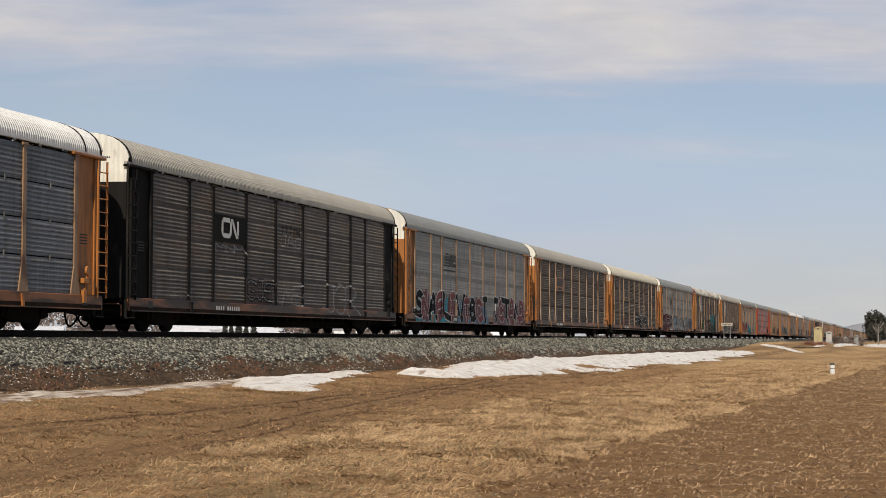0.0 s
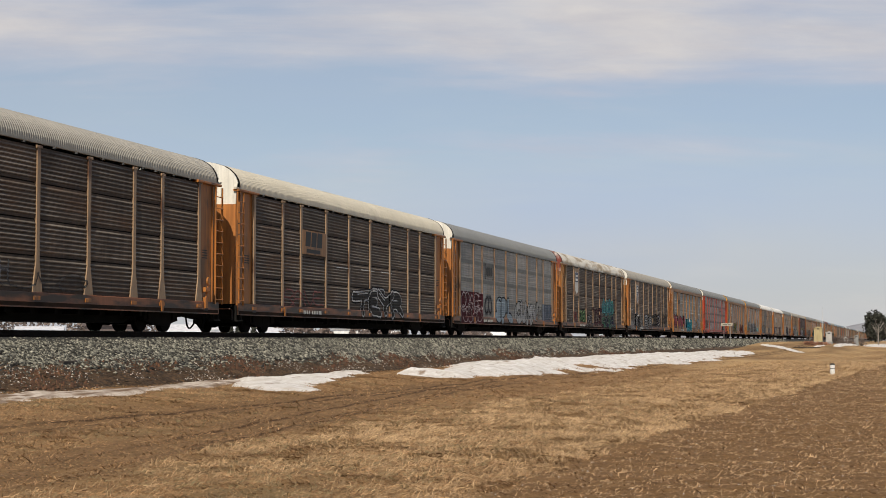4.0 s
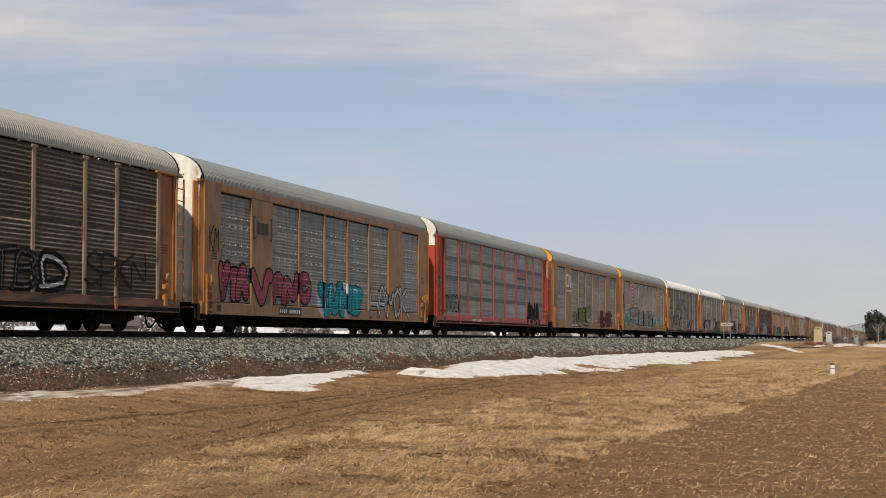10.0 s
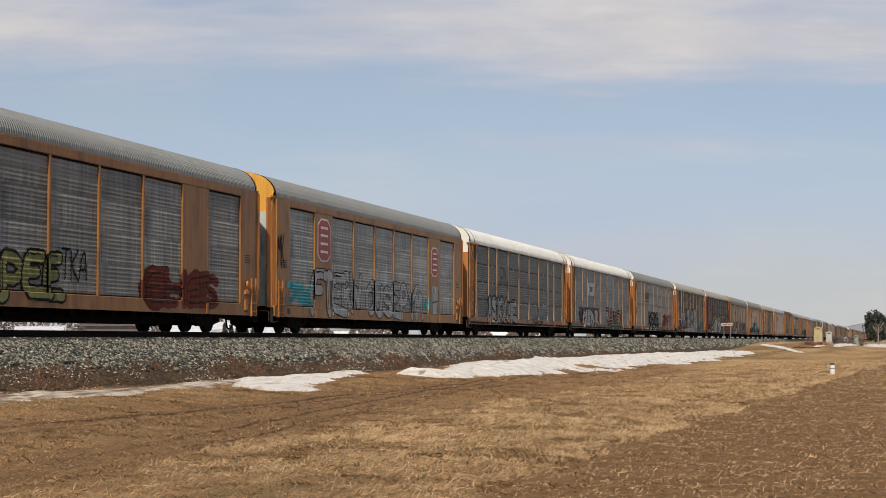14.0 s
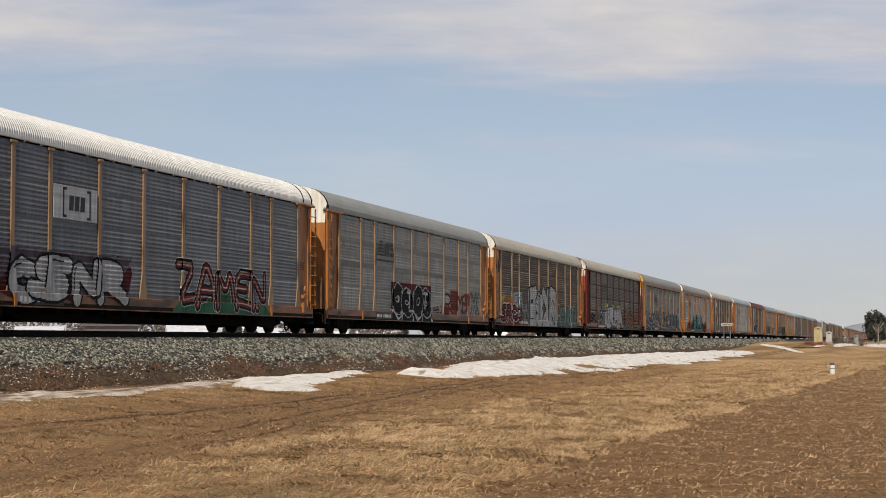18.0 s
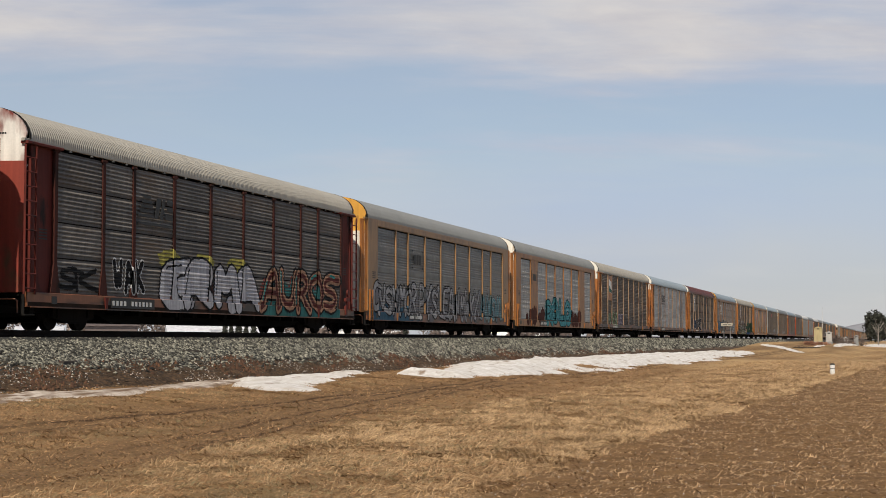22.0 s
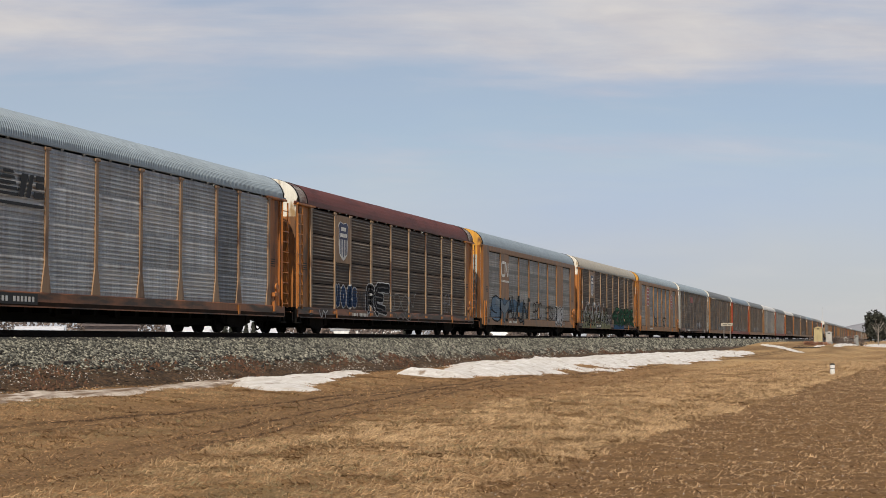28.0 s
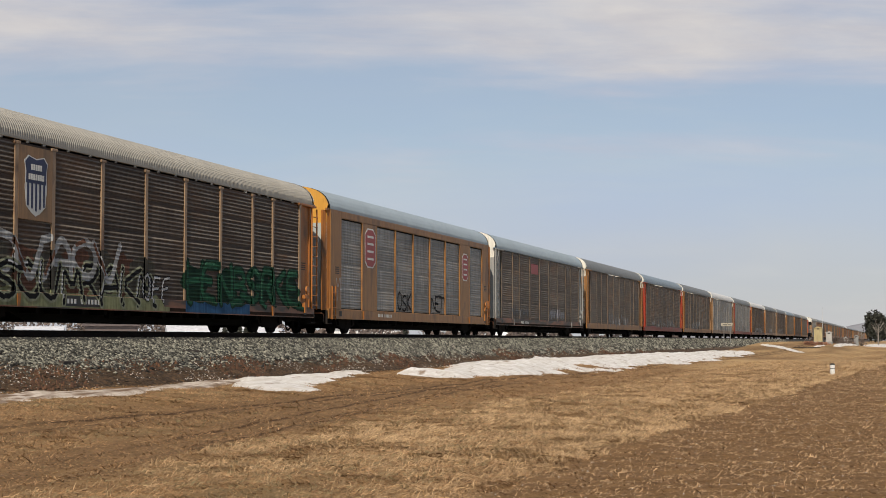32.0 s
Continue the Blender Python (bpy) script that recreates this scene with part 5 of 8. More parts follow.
def dress(k, car, kind):
    """Emblems and graffiti, car by car."""
    P, F = -1.515, -1.533
    if k < 26:
        number_bars(car, *NUMBER_AT.get(k, (-7.0, -4.9)), k in (2, 3, 8, 10, 12, 13, 14, 15, 16, 17, 18, 20, 23))
        notices(car, kind)
    gr = lambda *a: graffiti(car, kind, *a)
    if k == 1:
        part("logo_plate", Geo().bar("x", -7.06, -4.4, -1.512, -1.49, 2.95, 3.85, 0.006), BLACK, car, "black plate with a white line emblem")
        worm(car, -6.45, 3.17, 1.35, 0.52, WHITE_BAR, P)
        gr(-7.0, -4.4, 2.62, 2.92, "MNM", 13, (CHALK, 0.05, "line"))
        gr(-1.0, 1.2, 3.06, 3.56, "JAG", 14, (CHALK, 0.05, "line"))
        gr(-0.9, 1.1, 3.55, 3.85, "IIIIH", 15, ((0.05, 0.045, 0.04), 0.07, "line"))
        gr(-4.3, -1.7, 0.97, 1.86, "GJE", 11, ((0.15, 0.115, 0.105), 0.1, "box"), ((0.035, 0.03, 0.03), 0.16, "line"), (CHALK, 0.04, "line"))
        gr(-1.4, 1.2, 0.98, 1.80, "UME", 16, (CHALK, 0.05, "line"))
        gr(1.5, 3.8, 1.21, 2.41, "MW", 17, (G, 0.05, "line"))
        gr(3.6, 8.3, 0.66, 2.01, "JOR", 12, (CHALK, 0.07, "line"))
        gr(-11.5, -8.8, 0.98, 1.35, "NUN", 18, (G, 0.035, "line"))
    elif k == 2:
        striped(car, -6.8, 3.0, 2.3, 0.95, DARK_SIGN, P)
        gr(-11.9, -4.5, 0.60, 2.16, "SNAFLI", 21, (C, 0.1, "low"), ((0.20, 0.08, 0.085), 0.1, "some"), (W, 0.46, "line"), (K, 0.34, "odd"), (ROSE, 0.34, "even"))
        gr(-4.4, 2.6, 0.60, 2.1, "VIBCI", 22, (BLUEG, 0.1, "low"), ((0.22, 0.13, 0.14), 0.1, "some"), (W, 0.42, "line"), (K, 0.32, "odd"), (ROSE, 0.32, "even"))
        gr(3.5, 11.8, 0.60, 2.17, "ICTAND", 23, ((0.22, 0.16, 0.18), 0.1, "low"), ((0.20, 0.09, 0.09), 0.1, "some"), (W, 0.44, "line"), (K, 0.32, "odd"), (ROSE, 0.32, "even"))
    elif k == 3:
        part("logo_plate", Geo().bar("x", -7.06, -4.4, -1.512, -1.49, 2.95, 3.85, 0.006), ORANGE, car, "orange plate with dark block emblem")
        blocks(car, -6.75, 3.25, 2.0, 0.55, DARK_SIGN, P)
        gr(-9.1, -7.5, 0.98, 1.70, "BEHN", 31, (CHALK, 0.055, "line"))
        gr(-9.0, -7.7, 0.70, 1.05, "WV", 34, (CHALK, 0.04, "line"))
        gr(-7.3, -6.6, 0.98, 1.65, "EO", 33, (CHALK, 0.05, "line"))
        gr(-1.5, 0.0, 1.2, 1.76, "IXH", 32, (G, 0.06, "line"))
        gr(-4.2, 4.2, 1.0, 1.5, "MWNUVO", 35, ((0.10, 0.09, 0.085), 0.05, "line"))
    elif k == 4:
        part("logo_plate", Geo().bar("x", -7.06, -4.4, -1.512, -1.49, 2.95, 3.85, 0.006), BROWNED, car, "browned plate with dark block emblem")
        blocks(car, -6.75, 3.25, 2.0, 0.55, DARK_SIGN, P)
        gr(-9.0, -4.6, 1.0, 1.6, "RAVE", 41, ((0.3, 0.13, 0.12), 0.05, "line"))
        gr(-0.6, 6.3, 0.62, 1.95, "TEYR", 42, (K, 0.56, "line"), (W, 0.44, "line"), ((0.05, 0.048, 0.046), 0.32, "line"), (W, 0.05, "top"))
        flat("scratch_line", [rect(0.2, 2.0, 2.62, 2.65), rect(3.0, 4.6, 2.63, 2.66), rect(-3.0, -1.2, 2.60, 2.63)], -1.487, WHITE_BAR, car)
    elif k == 5:
        bracketed(car, -6.6, 3.0, 1.9, 0.85, DARK_SIGN, P)
        gr(-11.9, -7.1, 0.60, 2.25, "", 51, ((0.085, 0.016, 0.022), 0.1, "box"))
        gr(-11.8, -7.2, 1.35, 2.25, "OOAGE", 56, ((0.56, 0.45, 0.46), 0.055, "line"))
        gr(-12.2, -7.1, 1.10, 1.60, "MWMWM", 57, ((0.56, 0.45, 0.46), 0.045, "line"))
        gr(-11.7, -7.3, 0.60, 1.35, "OUOO", 58, ((0.48, 0.36, 0.37), 0.055, "line"))
        gr(-6.7, -4.8, 0.98, 2.19, "CO", 52, ((0.16, 0.16, 0.165), 0.30, "line"), (K, 0.09, "line"))
        gr(-4.1, 0.2, 0.60, 2.15, "SPL", 53, (K, 0.66, "line"), ((0.36, 0.44, 0.50), 0.50, "line"), (K, 0.10, "top"))
        gr(0.8, 7.2, 0.60, 2.05, "CUMN", 54, (K, 0.56, "line"), (SILVER, 0.44, "line"), (K, 0.06, "top"))
        gr(7.3, 8.6, 0.98, 1.8, "IN", 59, (K, 0.06, "line"))
        gr(8.8, 11.8, 0.90, 1.96, "", 55, ((0.14, 0.165, 0.21), 0.1, "box"))
        gr(8.9, 11.7, 0.95, 1.9, "UUO", 50, ((0.30, 0.33, 0.38), 0.045, "line"))
    elif k == 6:
        shield(car, True)
        gr(-11.8, -9.2, 0.98, 1.94, "CMN", 61, ((0.36, 0.34, 0.33), 0.05, "line"))
        gr(-9.2, -7.9, 1.05, 1.75, "HV", 66, ((0.34, 0.05, 0.055), 0.08, "line"))
        gr(-7.1, -4.5, 1.0, 1.9, "CTER", 62, ((0.015, 0.035, 0.02), 0.1, "back"), ((0.06, 0.24, 0.10), 0.20, "line"), (LIME, 0.05, "line"))
        gr(-4.2, -1.9, 0.62, 1.74, "MMA", 63, (K, 0.24, "line"), (W, 0.05, "line"))
        gr(-1.5, 2.5, 0.70, 2.14, "UOSE", 64, ((0.045, 0.018, 0.022), 0.26, "line"), ((0.26, 0.12, 0.13), 0.05, "line"))
        gr(2.6, 7.9, 1.50, 2.85, "", 65, ((0.07, 0.27, 0.30), 0.1, "back"), ((0.10, 0.36, 0.34), 0.1, "some"))
        gr(2.6, 7.9, 0.62, 1.55, "", 67, ((0.08, 0.22, 0.14), 0.1, "back"), ((0.05, 0.05, 0.09), 0.1, "some"))
        gr(2.7, 7.8, 0.64, 1.75, "AYAOE", 68, (K, 0.16, "line"), ((0.28, 0.40, 0.34), 0.05, "line"))
        gr(3.0, 7.4, 1.7, 2.7, "OCYO", 69, (NAVY, 0.14, "line"), ((0.22, 0.55, 0.58), 0.05, "line"))
    elif k == 7:
        shield(car)
        gr(-12.0, -9.9, 1.0, 2.35, "VL", 71, (W, 0.06, "line"))
        gr(-11.9, -9.9, 0.62, 1.45, "MSE", 76, ((0.42, 0.42, 0.41), 0.13, "line"), (K, 0.04, "top"))
        gr(-9.8, -6.5, 0.60, 2.05, "AIMA", 72, (W, 0.50, "line"), (K, 0.40, "line"), (W, 0.10, "top"))
        gr(-6.5, -4.6, 0.70, 2.05, "LR", 70, (SILVER, 0.20, "line"), (K, 0.05, "line"))
        gr(-3.8, 0.9, 0.62, 2.0, "EAR", 73, (K, 0.46, "line"), (SILVER, 0.34, "line"), (K, 0.10, "line"))
        gr(1.0, 4.6, 0.95, 2.14, "DTB", 74, (K, 0.22, "line"), ((0.16, 0.15, 0.14), 0.05, "line"))
        gr(4.6, 6.1, 0.95, 2.1, "D", 77, (K, 0.40, "line"), (W, 0.10, "line"))
        gr(7.1, 11.2, 1.2, 2.25, "SPKN", 75, ((0.035, 0.03, 0.03), 0.10, "line"))
    elif k == 8:
        bracketed(car, -9.0, 3.2, 1.75, 0.8, DARK_SIGN, F)
        gr(-12.9, -12.1, 2.55, 3.48, "KM", 81, (K, 0.05, "line"))
        gr(-12.1, -9.3, 0.95, 2.34, "VIA", 82, (K, 0.62, "line"), (PINK, 0.46, "line"))
        gr(-9.2, -7.5, 0.92, 2.23, "V", 85, (K, 0.58, "line"), (PINK, 0.44, "line"))
        gr(-7.2, -4.3, 0.95, 2.21, "AN", 86, (K, 0.58, "line"), (PINK, 0.44, "line"))
        gr(-4.4, -2.9, 0.95, 2.26, "O", 87, (K, 0.54, "line"), (PINK, 0.40, "line"))
        gr(-2.2, 3.3, 0.60, 2.02, "IUNS", 83, ((0.60, 0.62, 0.62), 0.1, "some"), ((0.02, 0.10, 0.14), 0.62, "line"), ((0.03, 0.38, 0.48), 0.48, "line"), (W, 0.07, "top"))
        gr(4.4, 10.2, 0.66, 2.1, "HAMOK", 84, (K, 0.26, "line"), (W, 0.15, "line"))
    elif k == 9:
        gr(-12.0, -8.6, 1.04, 2.07, "JNCEK", 91, (K, 0.06, "line"))
        gr(7.2, 10.8, 0.60, 2.05, "ANA", 92, (K, 0.52, "line"), ((0.40, 0.30, 0.30), 0.05, "top"))
        gr(7.4, 10.6, 0.60, 1.0, "OWO", 95, ((0.40, 0.33, 0.33), 0.045, "line"))
        flat("emblem", [rect(4.5 + 0.3 * i, 4.72 + 0.3 * i, 3.45, 3.63) for i in range(8)], -1.505, RED_SIGN, car, label="faded red emblem bars")
        flat("vent_slot", [rect(4.45, 6.9, 3.28, 3.37)], -1.49, BLACK_PATCH, car)
        gr(-13.0, -12.4, 2.41, 2.85, "KH", 94, (W, 0.045, "line"))
        gr(-13.2, -12.5, 1.0, 1.4, "SOR", 93, (W, 0.045, "line"))
    elif k in (10, 22):
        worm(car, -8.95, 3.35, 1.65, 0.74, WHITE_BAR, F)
        flat("web_stencil", [rect(-8.95 + 0.24 * i, -8.80 + 0.24 * i, 2.98, 3.10) for i in range(8)], F, WHITE_BAR, car)
        if k == 10:
            gr(-6.3, -4.7, 1.0, 1.75, "EVIK", 101, (K, 0.06, "line"))
            gr(-4.8, -0.6, 0.62, 2.06, "SPEE", 102, (K, 0.42, "line"), ((0.30, 0.29, 0.12), 0.28, "line"), (K, 0.04, "top"))
            gr(-0.7, 0.8, 1.25, 2.2, "TKA", 103, (K, 0.06, "line"))
            gr(4.2, 10.4, 0.66, 2.0, "", 104, ((0.15, 0.042, 0.028), 0.1, "some"))
            gr(4.4, 10.2, 0.70, 1.95, "EHES", 106, ((0.17, 0.045, 0.03), 0.34, "line"), ((0.04, 0.018, 0.015), 0.06, "line"))
            gr(-12.9, -12.0, 1.85, 2.4, "RUB", 105, ((0.42, 0.40, 0.36), 0.045, "line"))
        else:
            gr(-11.5, -1.5, 1.35, 2.15, "", 226, ((0.10, 0.17, 0.25), 0.1, "low"))
            gr(-11.5, -9.2, 0.70, 2.2, "S", 221, (K, 0.56, "line"), ((0.17, 0.25, 0.34), 0.40, "line"), ((0.30, 0.36, 0.40), 0.08, "top"))
            gr(-9.5, -7.5, 0.70, 2.2, "Y", 222, ((0.07, 0.09, 0.12), 0.56, "line"), ((0.22, 0.27, 0.31), 0.42, "line"))
            gr(-7.6, -6.0, 0.80, 2.3, "A", 224, (K, 0.16, "line"))
            gr(-6.2, -1.5, 0.66, 2.3, "VUN", 225, (K, 0.24, "line"), ((0.17, 0.19, 0.20), 0.07, "line"))
            gr(-0.3, 2.4, 0.95, 2.1, "PRC", 227, ((0.055, 0.04, 0.032), 0.09, "line"))
            gr(3.4, 6.0, 1.0, 1.95, "EKS", 228, ((0.06, 0.045, 0.036), 0.08, "line"))
            gr(6.5, 9.6, 0.62, 2.0, "BUER", 223, (W, 0.56, "line"), (K, 0.42, "line"), (W, 0.24, "line"))
    elif k in (11, 24):
        octagon(car, -8.85, 2.75, 1.5, 1.65, F)
        octagon(car, 7.5, 2.75, 1.25, 1.4, F)
        if k == 11:
            gr(-11.8, -9.3, 1.0, 1.85, "XX", 111, (TEAL, 0.24, "line"))
            gr(-9.6, -3.1, 0.60, 2.48, "FIERW", 112, (K, 0.46, "line"), (SILVER, 0.37, "line"), (K, 0.06, "top"))
            gr(-3.1, -1.6, 1.0, 1.9, "I", 116, (W, 0.08, "line"))
            gr(-2.7, 6.2, 0.60, 2.3, "CUSEPYM", 113, (K, 0.42, "line"), ((0.46, 0.46, 0.46), 0.33, "line"), ((0.25, 0.36, 0.40), 0.06, "top"))
            gr(6.2, 7.5, 1.1, 1.7, "XI", 117, (TEAL, 0.2, "line"))
            gr(7.6, 8.7, 0.94, 2.28, "", 114, ((0.50, 0.50, 0.48), 0.1, "box"))
            gr(7.7, 8.6, 1.0, 2.2, "H", 118, (K, 0.05, "line"))
            gr(-13.2, -12.5, 2.23, 3.68, "MK", 115, (K, 0.06, "line"))
        else:
            gr(-3.9, -1.7, 0.98, 1.9, "OSK", 241, (K, 0.09, "line"))
            gr(1.7, 4.1, 0.98, 1.9, "NET", 242, (K, 0.10, "line"))
            gr(-12.6, -11.7, 1.2, 2.2, "YH", 243, (W, 0.05, "line"))
    elif k == 12:
        part("logo_plate", Geo().bar("x", -7.06, -4.4, -1.512, -1.49, 3.05, 3.95, 0.006), BAND, car, "grey plate with a black line emblem")
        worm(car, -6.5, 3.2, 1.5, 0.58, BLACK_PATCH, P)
        gr(-9.6, -2.2, 0.62, 2.2, "ASKXME", 121, (K, 0.56, "line"), ((0.36, 0.36, 0.355), 0.38, "line"), (K, 0.07, "top"))
        gr(-1.2, 0.7, 1.0, 1.9, "TCB", 122, ((0.40, 0.40, 0.39), 0.09, "line"))
        gr(1.7, 7.8, 0.98, 1.95, "VNNER", 123, ((0.34, 0.34, 0.335), 0.22, "line"), ((0.10, 0.10, 0.10), 0.04, "line"))
        gr(2.4, 5.5, 0.60, 0.92, "XMZ", 124, ((0.05, 0.045, 0.04), 0.08, "line"))
    elif k == 13:
        part("logo_plate", Geo().bar("x", -7.0, -4.5, -1.512, -1.49, 2.95, 3.85, 0.006), PALE, car, "white plate with a black block emblem")
        bracketed(car, -6.5, 3.0, 1.6, 0.8, DARK_SIGN, P)
        gr(-10.4, -2.2, 0.75, 2.1, "", 133, (WINE, 0.1, "some"), ((0.12, 0.10, 0.12), 0.1, "high"))
        gr(-9.5, -2.5, 0.60, 2.0, "OSNR", 131, (K, 0.60, "line"), (SILVER, 0.44, "line"), (K, 0.05, "top"))
        gr(0.6, 8.9, 0.60, 1.45, "", 134, ((0.05, 0.16, 0.09), 0.1, "low"))
        gr(0.8, 8.8, 0.64, 2.25, "ZAMEN", 132, (W, 0.44, "line"), (K, 0.38, "line"), ((0.25, 0.042, 0.036), 0.20, "line"), ((0.5, 0.42, 0.38), 0.05, "line"), ((0.42, 0.22, 0.18), 0.05, "top"))
    elif k == 14:
        striped(car, -6.9, 3.0, 2.4, 0.95, DARK_SIGN, P)
        gr(-4.7, 1.9, 1.95, 2.30, "", 141, (WINE, 0.1, "box"))
        gr(-4.7, 1.9, 0.60, 1.95, "", 146, (K, 0.1, "box"))
        gr(-4.7, 1.9, 0.72, 2.26, "OOOO", 147, (W, 0.62, "line"), (K, 0.53, "line"))
        gr(-4.2, 1.4, 1.15, 2.0, "IIIIII", 145, ((0.50, 0.50, 0.49), 0.14, "line"))
        gr(-4.6, 1.8, 0.60, 1.1, "VMVM", 148, (W, 0.09, "line"))
        for i, (x0, x1, z0, z1, tone) in enumerate(((4.2, 5.5, 1.5, 2.25, BONE), (5.55, 7.0, 1.2, 2.2, BRICK), (7.1, 8.5, 1.3, 2.22, BONE), (8.5, 9.2, 1.5, 2.12, BRICK), (4.2, 5.4, 0.98, 1.4, BRICK))):
            gr(x0, x1, z0, z1, "", 190 + i, (tone, 0.1, "box"))
        gr(4.3, 9.1, 0.98, 2.2, "REMS", 143, ((0.10, 0.04, 0.035), 0.13, "odd"), ((0.24, 0.05, 0.04), 0.15, "even"))
        gr(9.3, 11.5, 0.98, 2.3, "OXK", 144, (K, 0.07, "line"))
        gr(2.3, 3.9, 1.0, 1.4, "ABJ", 149, (K, 0.045, "line"))
    elif k == 15:
        flat("round_emblem", [[(-12.45 + 0.36 * math.cos(a * 0.3927), 3.85 + 0.36 * math.sin(a * 0.3927)) for a in range(16)]], -1.424, spray((0.025, 0.045, 0.065)), car, label="round faded blue emblem")
        gr(-11.6, -8.5, 1.75, 2.35, "", 151, ((0.40, 0.36, 0.09), 0.1, "some"), ((0.38, 0.15, 0.04), 0.1, "low"))
        gr(-8.9, -6.2, 1.6, 2.55, "MTA", 153, ((0.40, 0.45, 0.47), 0.34, "line"), (K, 0.05, "line"))
        gr(-12.2, -6.2, 0.60, 1.5, "", 156, ((0.20, 0.035, 0.03), 0.1, "low"))
        gr(-12.2, -6.2, 0.70, 1.85, "SRCO", 152, (W, 0.44, "line"), (K, 0.34, "line"), ((0.20, 0.035, 0.035), 0.16, "line"))
        gr(-6.4, -4.4, 0.8, 2.0, "YN", 157, (W, 0.12, "line"), ((0.10, 0.14, 0.20), 0.06, "line"))
        gr(-4.6, 3.9, 0.72, 2.75, 4, 154, (K, 0.92, "line"), (SILVER, 0.74, "line"), (K, 0.06, "top"))
        gr(-5.0, 4.0, 0.58, 0.72, "", 159, ((0.40, 0.40, 0.38), 0.1, "box"))
        gr(4.0, 11.1, 0.62, 2.1, "AMNSO", 155, ((0.10, 0.16, 0.15), 0.1, "low"), ((0.30, 0.36, 0.33), 0.09, "line"))
    elif k == 16:
        gr(-8.5, -6.4, 0.98, 2.1, "WAK", 161, (W, 0.32, "line"), (K, 0.22, "line"))
        gr(-11.7, -9.4, 0.98, 1.7, "SK", 164, (K, 0.14, "line"))
        striped(car, -6.9, 3.0, 2.4, 0.95, BLACK_PATCH, P)
        gr(-5.4, 3.0, 1.9, 2.5, "", 165, ((0.45, 0.40, 0.10), 0.1, "some"))
        gr(-5.5, 3.0, 0.58, 2.4, "ERMA", 162, (K, 0.74, "line"), ((0.56, 0.55, 0.58), 0.58, "line"), (K, 0.06, "top"))
        gr(3.1, 11.6, 0.60, 2.1, "", 166, ((0.30, 0.08, 0.06), 0.1, "some"), ((0.05, 0.20, 0.19), 0.1, "low"))
        gr(3.2, 11.6, 0.62, 2.4, "AUROS", 163, (K, 0.60, "line"), (PEACH, 0.42, "line"), ((0.13, 0.035, 0.03), 0.18, "line"), ((0.05, 0.30, 0.28), 0.10, "top"))
    elif k == 17:
        bracketed(car, -6.6, 3.0, 1.9, 0.85, DARK_SIGN, P)
        gr(-12.9, -5.0, 0.58, 1.35, "", 173, ((0.06, 0.14, 0.21), 0.1, "low"))
        gr(-12.9, 6.6, 0.60, 2.2, "", 174, ((0.22, 0.21, 0.22), 0.1, "some"))
        gr(-12.8, -5.5, 0.74, 2.38, "CNSMMOR", 171, (K, 0.38, "line"), ((0.40, 0.395, 0.40), 0.25, "line"), (K, 0.07, "top"))
        gr(-5.4, 6.6, 0.60, 2.38, "PYSLEANMWKX", 175, (K, 0.38, "line"), ((0.40, 0.395, 0.40), 0.25, "line"), (K, 0.07, "top"))
        gr(6.7, 11.7, 0.62, 2.2, "AVNSNO", 172, (K, 0.36, "line"), ((0.34, 0.42, 0.43), 0.27, "line"), ((0.08, 0.24, 0.28), 0.10, "line"))
    elif k == 18:
        bracketed(car, -8.95, 3.15, 1.75, 0.8, DARK_SIGN, F)
        for i, (x0, x1, z1) in enumerate(((-10.3, -9.6, 1.4), (-9.4, -8.4, 1.7), (-8.5, -7.5, 1.85), (-6.7, -5.9, 1.55), (-6.0, -5.0, 1.8), (4.1, 5.2, 1.75), (5.3, 6.5, 1.6), (6.7, 7.5, 1.9))):
            gr(x0, x1, 0.55, z1, "", 181 + i, ((0.085, 0.026, 0.016), 0.1, "back"))
        gr(-4.7, 4.2, 0.58, 2.5, "ROLO", 183, ((0.006, 0.03, 0.04), 0.84, "line"), ((0.085, 0.34, 0.38), 0.68, "line"), ((0.004, 0.03, 0.04), 0.09, "line"), ((0.26, 0.52, 0.54), 0.05, "top"))
    elif k == 19:
        x0, x1 = BAY_EDGES[1] + 0.09, BAY_EDGES[2] - 0.09
        part("logo_plate", Geo().bar("z", 2.80, 4.68, x0, x1, -1.512, -1.49, 0.006), ORANGE, car, "orange plate with a small slanted flag")
        flat("flag", [[(x0 + 0.25, 3.45), (x0 + 1.55, 3.35), (x0 + 1.45, 4.22), (x0 + 0.2, 4.45)]], P, WHITE_BAR, car)
        flat("flag_field", [[(x0 + 0.27, 3.47), (x0 + 1.53, 3.38), (x0 + 1.5, 3.6), (x0 + 0.9, 3.72), (x0 + 0.45, 3.95)]], P - 0.006, spray((0.05, 0.16, 0.13)), car)
        gr(-11.7, -10.0, 1.1, 2.05, "CJ", 191, ((0.34, 0.32, 0.30), 0.05, "line"))
        gr(-9.0, -7.6, 0.98, 1.9, "NL", 195, ((0.12, 0.19, 0.12), 0.1, "back"), ((0.36, 0.42, 0.32), 0.10, "line"))
        gr(-7.0, -4.7, 0.80, 2.0, "GLR", 192, ((0.13, 0.22, 0.08), 0.1, "some"), ((0.46, 0.50, 0.40), 0.13, "line"), ((0.10, 0.16, 0.08), 0.04, "top"))
        gr(-4.3, -1.8, 0.98, 1.82, "OE", 193, ((0.20, 0.17, 0.22), 0.1, "box"), ((0.42, 0.39, 0.42), 0.07, "line"))
        gr(-1.5, 5.5, 0.98, 1.7, "UXANE", 194, (G, 0.05, "line"))
    elif k == 20:
